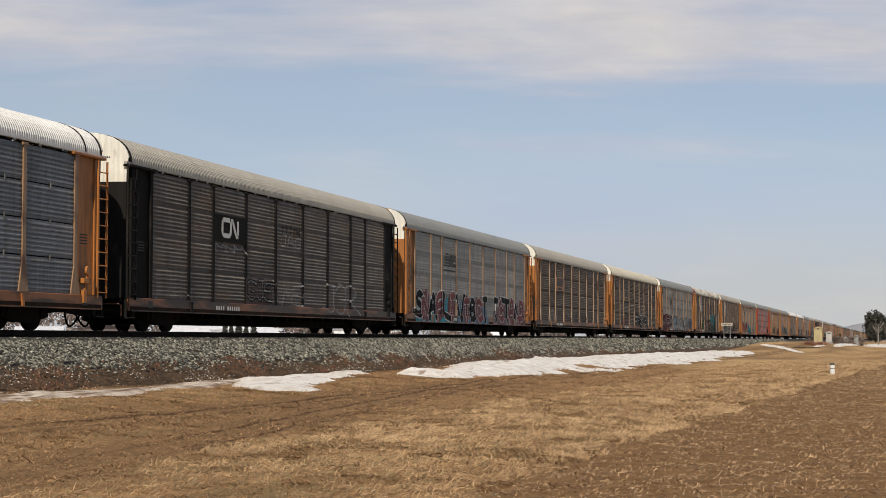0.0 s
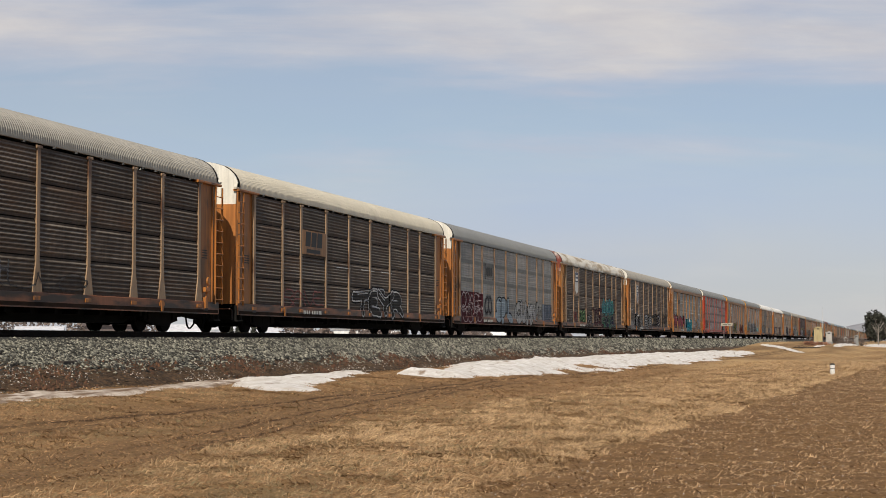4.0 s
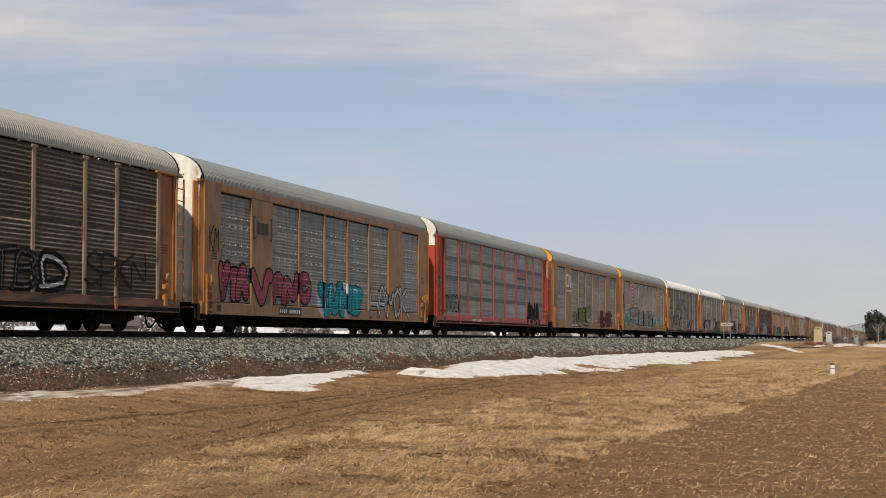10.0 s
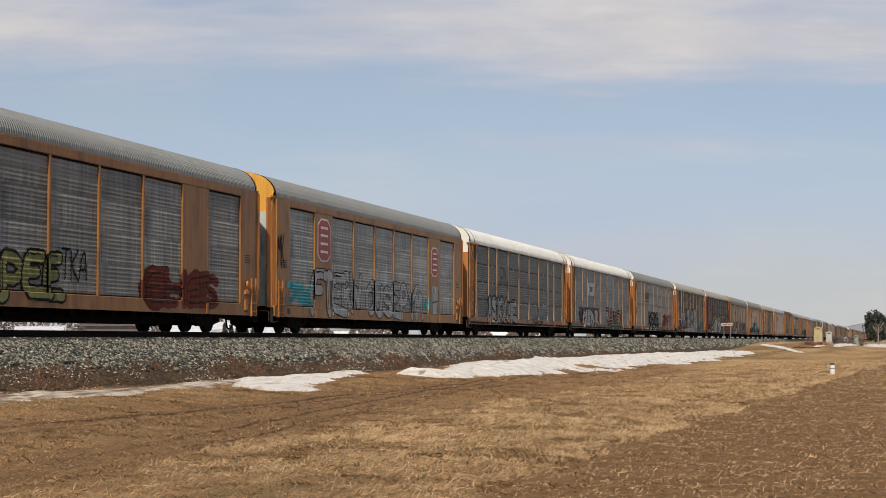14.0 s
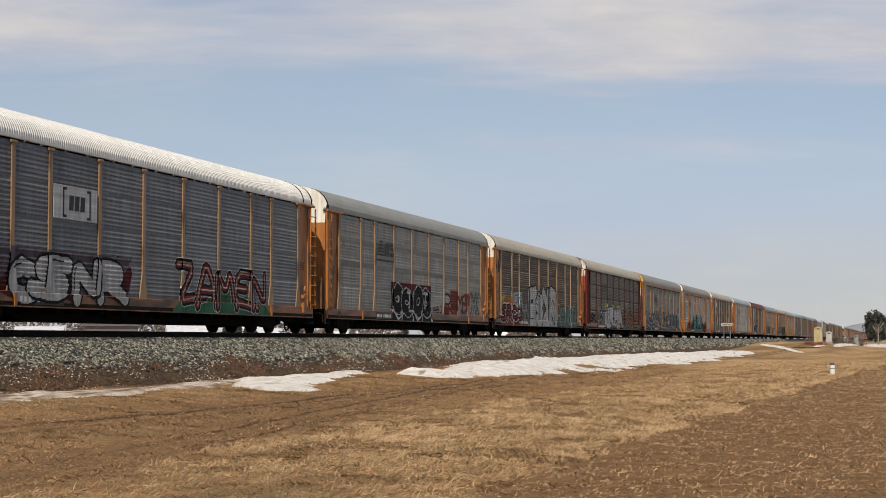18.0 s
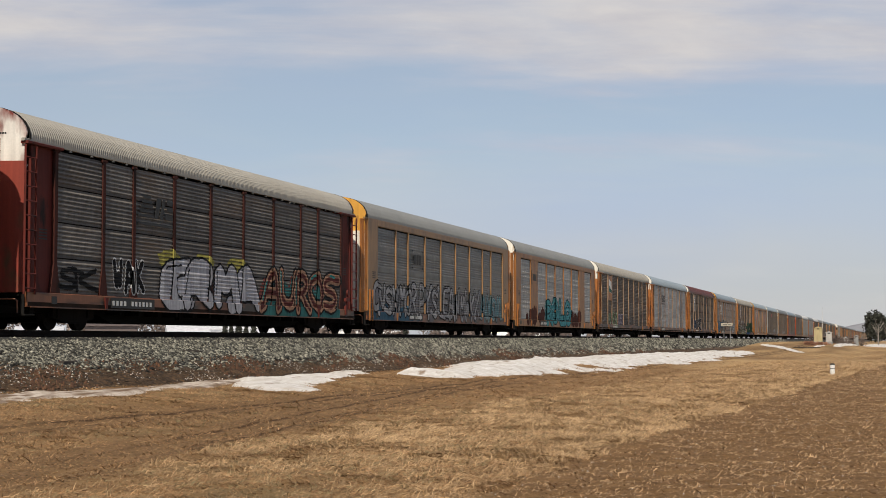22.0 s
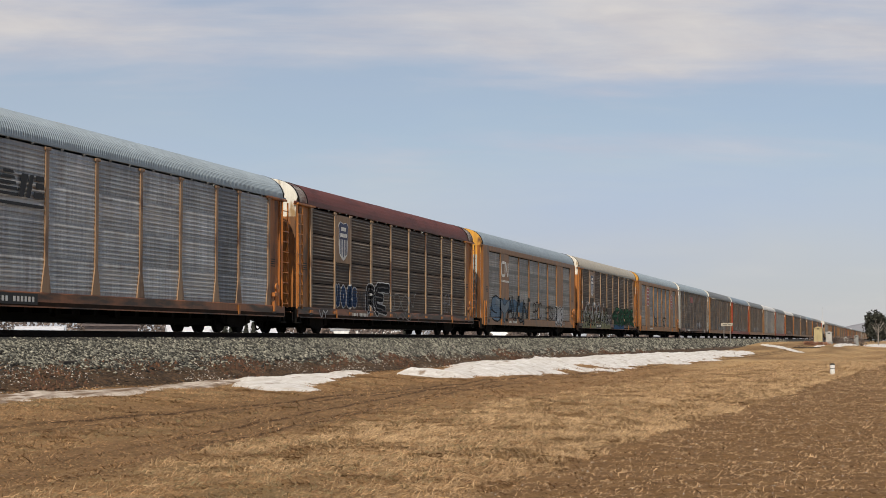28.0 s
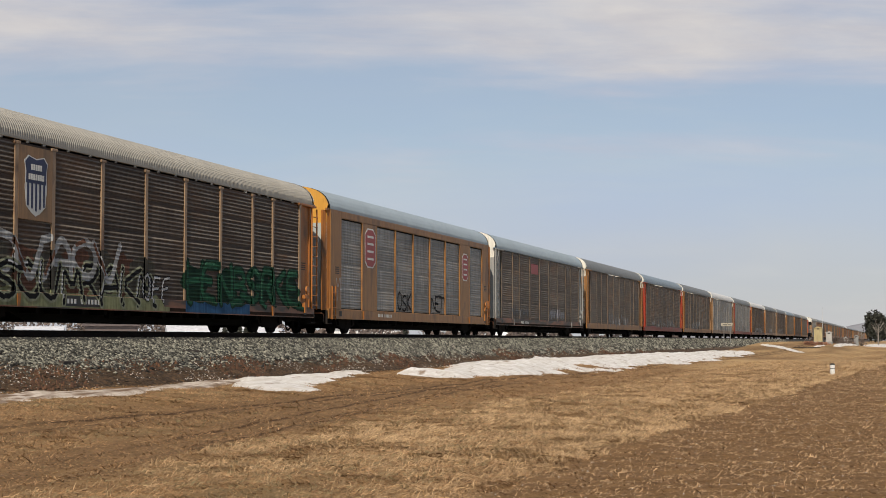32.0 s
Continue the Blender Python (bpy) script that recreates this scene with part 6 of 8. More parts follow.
        striped(car, -6.9, 3.0, 2.4, 0.95, DARK_SIGN, P)
    elif k == 21:
        shield(car)
        gr(-9.1, -6.2, 0.95, 1.98, "UOES", 211, (W, 0.42, "line"), (NAVY, 0.32, "line"))
        gr(-6.2, -5.0, 1.0, 1.8, "ME", 216, ((0.09, 0.08, 0.08), 0.12, "line"))
        gr(-5.1, -2.1, 0.70, 2.18, "RE", 212, (W, 0.48, "line"), (K, 0.38, "line"), (G, 0.05, "line"))
        gr(-1.9, 2.4, 1.0, 1.85, "ODON", 213, ((0.30, 0.29, 0.28), 0.05, "line"))
        gr(-0.9, 2.9, 0.60, 1.0, "WVM", 217, ((0.28, 0.27, 0.26), 0.04, "line"))
        gr(7.2, 8.8, 1.02, 2.0, "HEA", 214, ((0.34, 0.32, 0.32), 0.05, "line"))
        gr(-11.1, -10.1, 0.58, 0.90, "VY", 215, (W, 0.05, "line"))
    elif k == 23:
        shield(car)
        gr(-12.6, 0.2, 0.56, 1.45, "", 235, ((0.31, 0.32, 0.17), 0.1, "low"))
        gr(-12.2, -0.6, 0.9, 2.2, "", 236, ((0.15, 0.075, 0.05), 0.1, "back"), ((0.10, 0.09, 0.07), 0.1, "some"))
        gr(-12.2, -3.0, 1.25, 2.5, "VOVAOV", 231, ((0.46, 0.46, 0.45), 0.22, "line"), ((0.22, 0.11, 0.07), 0.12, "top"))
        gr(-12.5, -0.8, 0.62, 1.9, "AKSOUMRAKM", 232, ((0.36, 0.37, 0.25), 0.26, "line"), (K, 0.13, "line"), (W, 0.06, "top"))
        gr(-1.7, 0.3, 0.8, 1.75, "OFF", 237, (K, 0.16, "line"), (W, 0.07, "line"))
        gr(1.4, 11.8, 0.95, 2.1, "", 238, ((0.012, 0.045, 0.024), 0.1, "some"))
        gr(1.4, 11.8, 0.80, 2.3, "HENBSRKE", 233, ((0.014, 0.045, 0.028), 0.36, "line"), ((0.03, 0.125, 0.065), 0.20, "line"), ((0.12, 0.33, 0.18), 0.05, "top"))
        gr(1.4, 6.8, 0.58, 0.94, "", 234, ((0.04, 0.12, 0.25), 0.1, "box"))
    elif k == 25:
        flat("emblem_plate", [rect(-4.1, -2.0, 3.75, 4.35)], -1.505, RED_SIGN, car, label="faded red plate")
        gr(-9.5, -4.5, 0.98, 1.7, 5, 251, (G, 0.10, "line"))
        gr(1.6, 6.4, 0.98, 1.8, 5, 252, ((0.36, 0.36, 0.38), 0.16, "line"))
    elif 25 < k < 34 and kind == "posts":
        gr(-9.0 + (k % 3) * 2.5, 2.0 + (k % 4) * 2.0, 0.7, 1.9, 7, 300 + k, ((0.33, 0.33, 0.33), 0.16, "line"))


for k, car in enumerate(CARS):
    if k == 37:
        continue
    FLUSH[:] = SPECS[k].get("bands", ())
    FLARED[:] = [True] * SPECS[k].get("flare", False)
    dress(k, car, SPECS[k]["kind"])


# ---- loose ground cover ----
def scatter_mesh(name, verts, faces, mat, label, category):
    """Many small pieces of the same build in one mesh; faces of one piece, repeated."""
    count, k = verts.shape[0], verts.shape[1]
    me = bpy.data.meshes.new(name)
    nf, nl = len(faces), [len(f) for f in faces]
    me.vertices.add(count * k)
    me.vertices.foreach_set("co", verts.reshape(-1).astype(np.float32))
    loops = np.concatenate([np.array(f) for f in faces])
    idx = (loops[None, :] + (np.arange(count) * k)[:, None]).reshape(-1)
    me.loops.add(len(idx))
    me.loops.foreach_set("vertex_index", idx.astype(np.int32))
    me.polygons.add(count * nf)
    starts = np.concatenate([[0], np.cumsum(nl)[:-1]])
    me.polygons.foreach_set("loop_start", (starts[None, :] + (np.arange(count) * sum(nl))[:, None]).reshape(-1).astype(np.int32))
    me.update(calc_edges=True)
    me.validate()
    me.materials.append(mat)
    return tagged(new(name, me), label, category, kind="stuff")


RNG = np.random.default_rng(7)


def wedge(n, x0, x1, y0, y1, power=1.0):
    """Places strewn over a strip of ground, thinning out with x."""
    u = RNG.random(n)
    x = x0 * (x1 / x0) ** (u ** power)
    y = y0 + (y1 - y0) * RNG.random(n)
    keep = (y < 0.62 * x) & (y > -0.5)
    return x[keep], y[keep]


def heights(x, y):
    return np.array([ground_z(a, b) for a, b in zip(x, y)])


def rough_map(x, y, s, seed):
    return np.array([noise.noise((a * s, b * s, seed)) for a, b in zip(x, y)])


def build_grass(name, n, x0, x1, y0, y1, tall, wide, mat, label, keep_road=0.15, pale=0.0, lie=1.0, simple=False):
    """Tufts of curved blades that lean over together, combed in swirls. pale above zero gathers them in large patches and along the edge of the field, below zero keeps them out of there."""
    count = n // 12
    cx = x0 * (x1 / x0) ** (RNG.random(count) ** 1.15)
    low = np.maximum(y0, 3.8 - 0.036 * np.clip(cx - 25.0, 0, 140))
    cy = low + (np.minimum(y1, 0.60 * cx) - low) * RNG.random(count)
    cx, cy = cx[cy > low], cy[cy > low]
    swirl = 5.0 * rough_map(cx, cy, 0.7, 61.0) + 2.6 * rough_map(cx, cy, 2.3, 67.0) + RNG.normal(0, 0.5, len(cx))
    lush = RNG.uniform(0.55, 1.35, len(cx))
    pick = RNG.integers(0, len(cx), n)
    spread_by = 0.05 * (1.0 + np.clip((cx[pick] - 22) / 40, 0, 2.0))
    dx, dy = RNG.normal(0, 1, n) * spread_by, RNG.normal(0, 1, n) * spread_by
    x, y = cx[pick] + dx, cy[pick] + dy
    clump = 0.5 + 0.5 * rough_map(x, y, 0.9, 11.0) + 0.45 * rough_map(x, y, 3.2, 17.0)
    chance = np.clip(0.5 + 0.6 * clump, 0.2, 1.0) * np.clip((x - 11.0) / 11.0, 0.45, 1.0)
    border = 4.1 - 0.036 * np.clip(x - 25.0, 0, 140) + 0.6 * rough_map(x, y * 0, 0.5, 3.0)
    if pale:
        wide_patch = 1.5 * rough_map(x * 0.55, y, 0.42, 23.0) + 0.9 * rough_map(x, y, 1.3, 29.0) + 1.2 * np.exp(-np.clip(y - border, 0, 9) / 1.5) - 0.25
        chance = chance * np.clip(0.6 + pale * wide_patch, 0.28, 1.0) * (np.clip((x - 12) / 14, 0.16, 1.0) if pale > 0 else 1.0)
    near_track = 9.4 + 2.75 * np.clip((x - 18.0) / 28.0, 0, 1) ** 0.8
    road = (np.abs(y - near_track - 0.1 + 0.3 * rough_map(x * 0.4, y, 0.8, 71.0)) < 0.58 + 0.3 * np.clip((32 - x) / 10, 0, 1)) | (np.abs(y - FAR_TRACK + 0.1 + 0.3 * rough_map(x * 0.4, y, 0.8, 73.0)) < 0.45)
    worn = keep_road + (0.8 - keep_road) * np.clip((x - 46) / 30, 0, 1)
    chance = np.where(road, chance * np.clip(worn, 0, 1), chance)
    chance = np.where((y > near_track) & (y < FAR_TRACK) & (x < 46), 0.85 * chance, chance)
    chance = np.where(y < border, 0.0, chance)
    ok = RNG.random(len(x)) < chance
    x, y, clump, pick = x[ok], y[ok], clump[ok], pick[ok]
    z = heights(x, y) - 0.01
    m = len(x)
    grow = 1.0 + np.clip((x - 18) / 26, 0, 3.5)
    edge = 4.1 - 0.036 * np.clip(x - 25.0, 0, 140)
    h = tall * RNG.uniform(0.45, 1.3, m) * lush[pick] * (0.55 + 0.75 * np.clip(clump, 0, 1.3)) * (0.62 + 0.45 * np.exp(-np.clip(y - edge, 0, 20) / 2.2))
    a = swirl[pick] + RNG.normal(0, 0.75, m)
    w = wide * RNG.uniform(0.6, 1.3, m) * grow
    turned = RNG.uniform(0.1, 1.45, m)
    side = np.stack([-np.sin(a) * np.cos(turned), np.cos(a) * np.cos(turned), np.sin(turned)], 1) * w[:, None] / 2
    way = np.stack([np.cos(a), np.sin(a), np.zeros(m)], 1)
    up = np.array([0, 0, 1.0])
    tilt = np.minimum(lie * RNG.uniform(0.5 if simple else 0.12, 1.0, m), 1.5)
    turn = RNG.uniform(0.15, 0.85, m)
    p = np.stack([x, y, z], 1)
    out = [p - side, p + side]
    for i, width in ((0, 0.95), (1, 0.7), (2, 0.0)):
        p = p + (h / 3)[:, None] * (np.cos(tilt)[:, None] * up + np.sin(tilt)[:, None] * way)
        tilt = np.minimum(tilt + turn, 1.9)
        out += [p - side * width, p + side * width] if i < 2 else [p]
    if simple:
        return scatter_mesh(name, np.stack(out[:4] + out[6:], 1), [(0, 1, 3, 2), (2, 3, 4)], mat, label, "grass")
    return scatter_mesh(name, np.stack(out, 1), [(0, 1, 3, 2), (2, 3, 5, 4), (4, 5, 6)], mat, label, "grass")


STRAW = material("dry_straw", (0.365, 0.220, 0.106), (0.125, 0.070, 0.031), scale=2.6, fine=0.7, rough=0.8, bump=0, island=0.5)
MATTED = material("matted_dead_grass", (0.30, 0.172, 0.079), (0.125, 0.067, 0.028), scale=1.6, fine=6, rough=0.85, bump=0, island=0.65)
STRAW_PALE = material("bleached_straw", (0.48, 0.328, 0.178), (0.22, 0.136, 0.065), scale=2.2, fine=0.6, rough=0.8, bump=0, island=0.45)
GREENISH = material("winter_green_grass", (0.165, 0.132, 0.063), (0.21, 0.15, 0.077), scale=0.8, fine=3, rough=0.8, bump=0, island=0.4)
HUSK = material("bleached_stubble", (0.46, 0.310, 0.17), (0.22, 0.132, 0.066), scale=3, fine=9, rough=0.8, bump=0, island=0.45)
CLOD = material("soil_clods", (0.20, 0.115, 0.054), (0.13, 0.070, 0.032), scale=4, fine=30, rough=0.95, bump=0.4, island=0.35)
FOOT = material("dark_fines", (0.085, 0.048, 0.021), (0.028, 0.017, 0.008), scale=2, fine=20, rough=0.95, bump=0.3, island=0.5)
WEED = material("russet_dead_weeds", (0.098, 0.046, 0.024), (0.045, 0.022, 0.011), scale=2, fine=20, rough=0.95, bump=0, island=0.5)
PEBBLE = material("pale_pebbles", (0.50, 0.46, 0.41), (0.25, 0.22, 0.19), scale=6, fine=30, rough=0.8, bump=0, island=0.5)

build_grass("dry_grass", 170000, 13.0, 120.0, -1.0, 18.0, 0.105, 0.0068, STRAW, "short dry straw-coloured grass on the verge", 0.08, -0.2, 1.3)
build_grass("matted_grass", 400000, 13.0, 90.0, -1.0, 18.0, 0.11, 0.0078, MATTED, "matted brown dead grass close to the ground", 0.34, 0.0, 1.3, True)
build_grass("dry_grass", 300000, 13.0, 130.0, -1.0, 9.6, 0.165, 0.0064, STRAW_PALE, "taller bleached grass along the edge of the field", 0.03, 0.75, 1.25)
build_grass("dry_grass", 130000, 22.0, 130.0, 11.6, 18.0, 0.10, 0.0070, STRAW, "dry golden grass between the farm track and the bank", 0.10, 0.2, 1.3)
build_grass("dry_grass", 50000, 140.0, 360.0, 1.0, 17.0, 0.14, 0.0055, STRAW, "dry grass on the rise towards the crossing", 0.6, 0.3)
build_grass("green_grass", 60000, 13.0, 45.0, 5.0, 18.0, 0.10, 0.0085, GREENISH, "patches of winter-green grass in the verge", 0.15, -0.5)


def octahedra(x, y, z, size, flatness=0.7):
    m = len(x)
    d = np.array([(1, 0, 0), (-1, 0, 0), (0, 1, 0), (0, -1, 0), (0, 0, 1), (0, 0, -1.0)])
    a = RNG.uniform(0, 6.2832, m)
    c, s = np.cos(a), np.sin(a)
    v = d[None] * RNG.uniform(0.55, 1.15, (m, 6, 1)) + RNG.normal(0, 0.16, (m, 6, 3))
    v[..., 0] *= RNG.uniform(0.7, 1.75, (m, 1))
    vx = v[..., 0] * c[:, None] - v[..., 1] * s[:, None]
    vy = v[..., 0] * s[:, None] + v[..., 1] * c[:, None]
    v = np.stack([vx, vy, v[..., 2] * flatness], -1) * size[:, None, None]
    return v + np.stack([x, y, z], 1)[:, None]


PYRAMID = [(0, 2, 4), (2, 1, 4), (1, 3, 4), (3, 0, 4)]
OCTA = [(0, 2, 4), (2, 1, 4), (1, 3, 4), (3, 0, 4), (2, 0, 5), (1, 2, 5), (3, 1, 5), (0, 3, 5)]


def sunk(v):
    """Stones half buried: the top with its rim pressed into the ground."""
    v = v[:, :5].copy()
    v[:, :4, 2] -= 0.4 * (v[:, 4:5, 2] - v[:, :4, 2])
    return v


def build_stones():
    x = 27.0 * (330.0 / 27.0) ** RNG.random(155000)
    y = RNG.uniform(18.7, 21.7, len(x))
    ok = RNG.random(len(x)) < np.clip((y - 19.08 + 0.8 * rough_map(x, y, 0.9, 31.0)) * 2.2, 0.04, 1.0)
    x, y = x[ok], y[ok]
    keep = (y > 18.6) & (y < 21.75)
    x, y = x[keep], y[keep]
    z = np.array([bank_z(a, b) for a, b in zip(x, y)])
    grow = 1.0 + np.clip((x - 34) / 42, 0, 2.6)
    z = z - 0.05 * np.clip((y - 20.7) / 0.3, 0, 1)
    rocks = octahedra(x, y, z + 0.012, RNG.uniform(0.022, 0.066, len(x)) * grow)
    near, dark = x < 58.0, RNG.random(len(x)) < 0.45
    for which, mat, tone in ((dark, STONE_DARK, "dark"), (~dark, STONE, "grey-green")):
        scatter_mesh("ballast_stones", rocks[near & which], OCTA, mat, f"loose {tone} crushed stones on the bank", "stones")
        scatter_mesh("ballast_stones", sunk(rocks[~near & which]), PYRAMID, mat, f"{tone} crushed stones farther along the bank", "stones")
    x = 27.0 * (120.0 / 27.0) ** RNG.random(11000)
    y = 17.6 + 2.2 * RNG.random(len(x)) ** 0.7
    ok = RNG.random(len(x)) < np.clip(0.3 + 1.5 * rough_map(x * 0.5, y, 0.8, 47.0), 0.03, 1.0)
    x, y = x[ok], y[ok]
    z = np.array([max(bank_z(a, b), ground_z(a, b)) for a, b in zip(x, y)])
    scatter_mesh("foot_stones", sunk(octahedra(x, y, z + 0.005, RNG.uniform(0.010, 0.036, len(x)))), PYRAMID, PEBBLE, "pale stones strewn at the brown foot of the bank", "stones")
    x = 27.0 * (120.0 / 27.0) ** RNG.random(20000)
    y = 17.6 + 2.3 * RNG.random(len(x)) ** 0.8
    z = np.array([max(bank_z(a, b), ground_z(a, b)) for a, b in zip(x, y)])
    scatter_mesh("foot_litter", sunk(octahedra(x, y, z + 0.005, RNG.uniform(0.02, 0.06, len(x)), 0.4)), PYRAMID, FOOT, "brown clods and litter at the foot of the bank", "litter")
    x = 29.0 * (130.0 / 29.0) ** RNG.random(13000)
    y = RNG.uniform(18.0, 19.5, len(x))
    ok = RNG.random(len(x)) < np.clip(1.3 * rough_map(x * 0.35, y, 0.7, 53.0) + 0.05, 0.0, 0.6)
    x, y = x[ok], y[ok]
    z = np.array([bank_z(a, b) for a, b in zip(x, y)])
    scatter_mesh("dead_weeds", sunk(octahedra(x, y, z + 0.02, RNG.uniform(0.015, 0.05, len(x)) * (1 + np.clip((x - 30) / 60, 0, 1)), 1.3)), PYRAMID, WEED, "low russet dead weeds on the foot of the bank", "weeds")


build_stones()


def strew(x, y, longest, mat, label, name):
    """Bits of straw that lie about, bent once."""
    m = len(x)
    z = heights(x, y)
    a, size = RNG.uniform(0, 6.2832, m), (0.014 + longest * RNG.random(m) ** 2.6) * (1 + np.clip((x - 30) / 80, 0, 0.8))
    way = np.stack([np.cos(a), np.sin(a), np.zeros(m)], 1)
    side = np.stack([-np.sin(a), np.cos(a), np.zeros(m)], 1)
    w = RNG.uniform(0.0024, 0.0062, m) * (1 + np.clip((x - 20) / 40, 0, 1.8))
    base = np.stack([x, y, z + 0.005], 1)
    arch, tip = RNG.uniform(0.0, 0.5, m) * size, RNG.uniform(0.0, 0.9, m) ** 2 * size
    up = np.array([0, 0, 1.0])
    curl = side * (size * RNG.uniform(-0.4, 0.4, m))[:, None]
    p0, p1, p2 = base - way * size[:, None] / 2, base + up * arch[:, None] + curl, base + way * (size * 0.42)[:, None] + up * tip[:, None]
    s = side * w[:, None] + up * (w * 0.5)[:, None]
    v = np.stack([p0 - s, p0 + s, p1 + s, p1 - s, p2 + s * 0.6, p2 - s * 0.6], 1)
    scatter_mesh(name, v, [(0, 1, 2, 3), (3, 2, 4, 5)], mat, label, "stubble")


def build_field_litter():
    x, y = wedge(78000, 12.5, 120.0, -3.0, 4.6)
    ok = (y < 4.5 - 0.036 * np.clip(x - 25.0, 0, 140)) & (RNG.random(len(x)) < 0.62 + 0.55 * rough_map(x, y, 0.8, 41.0))
    strew(x[ok], y[ok], 0.075, HUSK, "bleached maize stubble strewn over the field", "crop_stubble")
    x, y = wedge(26000, 14.0, 80.0, 8.6, 13.6)
    ok = RNG.random(len(x)) < 0.45 + 0.9 * rough_map(x * 0.5, y, 1.1, 43.0)
    strew(x[ok], y[ok], 0.10, STRAW, "bits of straw trodden into the farm track", "lane_straw")
    x, y = wedge(13000, 12.5, 90.0, -3.0, 4.4)
    ok = y < 4.3 - 0.036 * np.clip(x - 25.0, 0, 140)
    x, y = x[ok], y[ok]
    scatter_mesh("soil_clods", sunk(octahedra(x, y, heights(x, y), RNG.uniform(0.008, 0.034, len(x)), 0.45)), PYRAMID, CLOD, "brown clods of tilled soil", "soil")
    x, y = wedge(1500, 12.5, 60.0, -3.0, 4.4)
    scatter_mesh("field_pebbles", sunk(octahedra(x, y, heights(x, y) + 0.004, RNG.uniform(0.006, 0.016, len(x)))), PYRAMID, PEBBLE, "small pale pebbles in the soil", "stones")


build_field_litter()


def build_road_litter():
    x, y = wedge(11000, 14.0, 90.0, 9.2, 13.0)
    scatter_mesh("road_clods", sunk(octahedra(x, y, heights(x, y), RNG.uniform(0.008, 0.035, len(x)), 0.5)), PYRAMID, CLOD, "clods and crumbs of mud on the farm track", "soil")


build_road_litter()


def broken_plank(x, y, turn, length):
    z = surface(x, y)
    p = thing("broken_tie", "dark broken piece of timber tie lying on the bank", "timber", pose(x, y, z + 0.05, 0, 0, turn), "broken ties on the bank")
    part("timber", Geo().bar("x", -length / 2, length / 2, -0.05, 0.05, -0.06, 0.03, 0.015), TIE, p)
    part("splinter", Geo().prism([(length / 2, -0.05), (length / 2 + 0.18, -0.02), (length / 2, 0.02)], "y", -0.04, 0.03), TIE, p)



# ---- snow ----
def surface(x, y):
    return max(ground_z(x, y), bank_z(x, y) if y > 17.3 else -9.0)


def snow_patch(rows, thick, seed, dx=0.25, dy=0.14, lobes=0.30, mat=SNOW, fray=0.06, thin=0.45):
    """Old snow over a stretch; rows give x and the near and far edge there."""
    def edge(x):
        for (xa, a0, a1), (xb, b0, b1) in zip(rows, rows[1:]):
            if xa <= x <= xb:
                t = (x - xa) / (xb - xa)
                return a0 + (b0 - a0) * t, a1 + (b1 - a1) * t
        return None
    x0, x1 = rows[0][0], rows[-1][0]
    y0, y1 = min(r[1] for r in rows) - 0.6, max(r[2] for r in rows) + 0.6
    nx, ny = int((x1 - x0) / dx) + 1, int((y1 - y0) / dy) + 1
    v = []
    for i in range(nx):
        x = x0 + (x1 - x0) * i / (nx - 1)
        lo, hi = edge(min(x, x1 - 1e-6))
        for j in range(ny):
            y = y0 + (y1 - y0) * j / (ny - 1)
            half = max(0.05, (hi - lo) / 2)
            inside = min(1.0, 1 - ((y - (lo + hi) / 2) / half) ** 2) * min(1.0, (x - x0) / 2 + 0.1, (x1 - x) / 2 + 0.1)
            n = 0.58 * noise.noise((x * lobes + 0.25 * y, y * 0.45, seed)) + 0.15 * noise.noise((x * 0.6, y * 1.1, seed + 4))
            full = 1.4 * inside + 1.7 * n + fray * (noise.noise((x * 1.6, y * 2.4, seed + 6)) + 0.7 * noise.noise((x * 3.1, y * 4.5, seed + 7))) - thin
            drift = 1.0 - abs(noise.noise((x * 0.28 + 0.55 * y, y * 0.30 - 0.1 * x, seed + 9))) * 2.2 + 0.5 * noise.noise((x * 1.2, y * 1.6, seed + 2))
            v.append((x, y, surface(x, y) + thick * (min(1.0, max(full, -0.25) * 1.4) if full < 0.7 else 1.0) + 0.75 * thick * max(0.0, min(1.0, full)) * drift - 0.015))
    f = [(i * ny + j, (i + 1) * ny + j, (i + 1) * ny + j + 1, i * ny + j + 1) for i in range(nx - 1) for j in range(ny - 1)]
    me = bpy.data.meshes.new("snow_patch")
    me.from_pydata(v, [], f)
    me.materials.append(mat)
    me.polygons.foreach_set("use_smooth", [True] * len(f))
    tagged(new("snow_patch", me), "melting patch of old white snow by the bank", "snow", "snow patches along the bank")


snow_patch([(20, 15.0, 17.3), (28, 14.9, 17.2), (33, 15.1, 17.2), (37, 15.5, 17.3), (43, 16.8, 17.8)], 0.055, 1.0, 0.16, 0.10, mat=SNOW_DIRTY, fray=0.55, thin=0.50)
snow_patch([(36.5, 13.6, 14.2), (39, 13.1, 16.0), (42, 13.7, 17.3), (46, 14.9, 18.0), (50, 16.0, 18.3), (54.5, 16.9, 17.9)], 0.07, 2.0, 0.16, 0.10, fray=0.32)
snow_patch([(51.0, 13.2, 15.0), (54, 12.4, 16.6), (57, 12.0, 17.5), (62, 11.9, 18.0), (70, 11.9, 18.6), (87, 11.6, 18.6), (106, 11.5, 18.6), (125, 11.5, 18.0), (145, 12.0, 17.2), (162, 12.6, 14.2)], 0.15, 8.3, 0.25, 0.14, 0.22, fray=0.08, thin=0.60)
snow_patch([(198, 10.2, 11.2), (210, 11.6, 13.8), (222, 14.3, 16.6), (234, 17.2, 17.9)], 0.10, 4.0, 1.2, 0.4)
snow_patch([(236, 10.6, 10.9), (244, 10.2, 10.9), (254, 9.9, 10.3)], 0.10, 7.0, 0.8, 0.25)
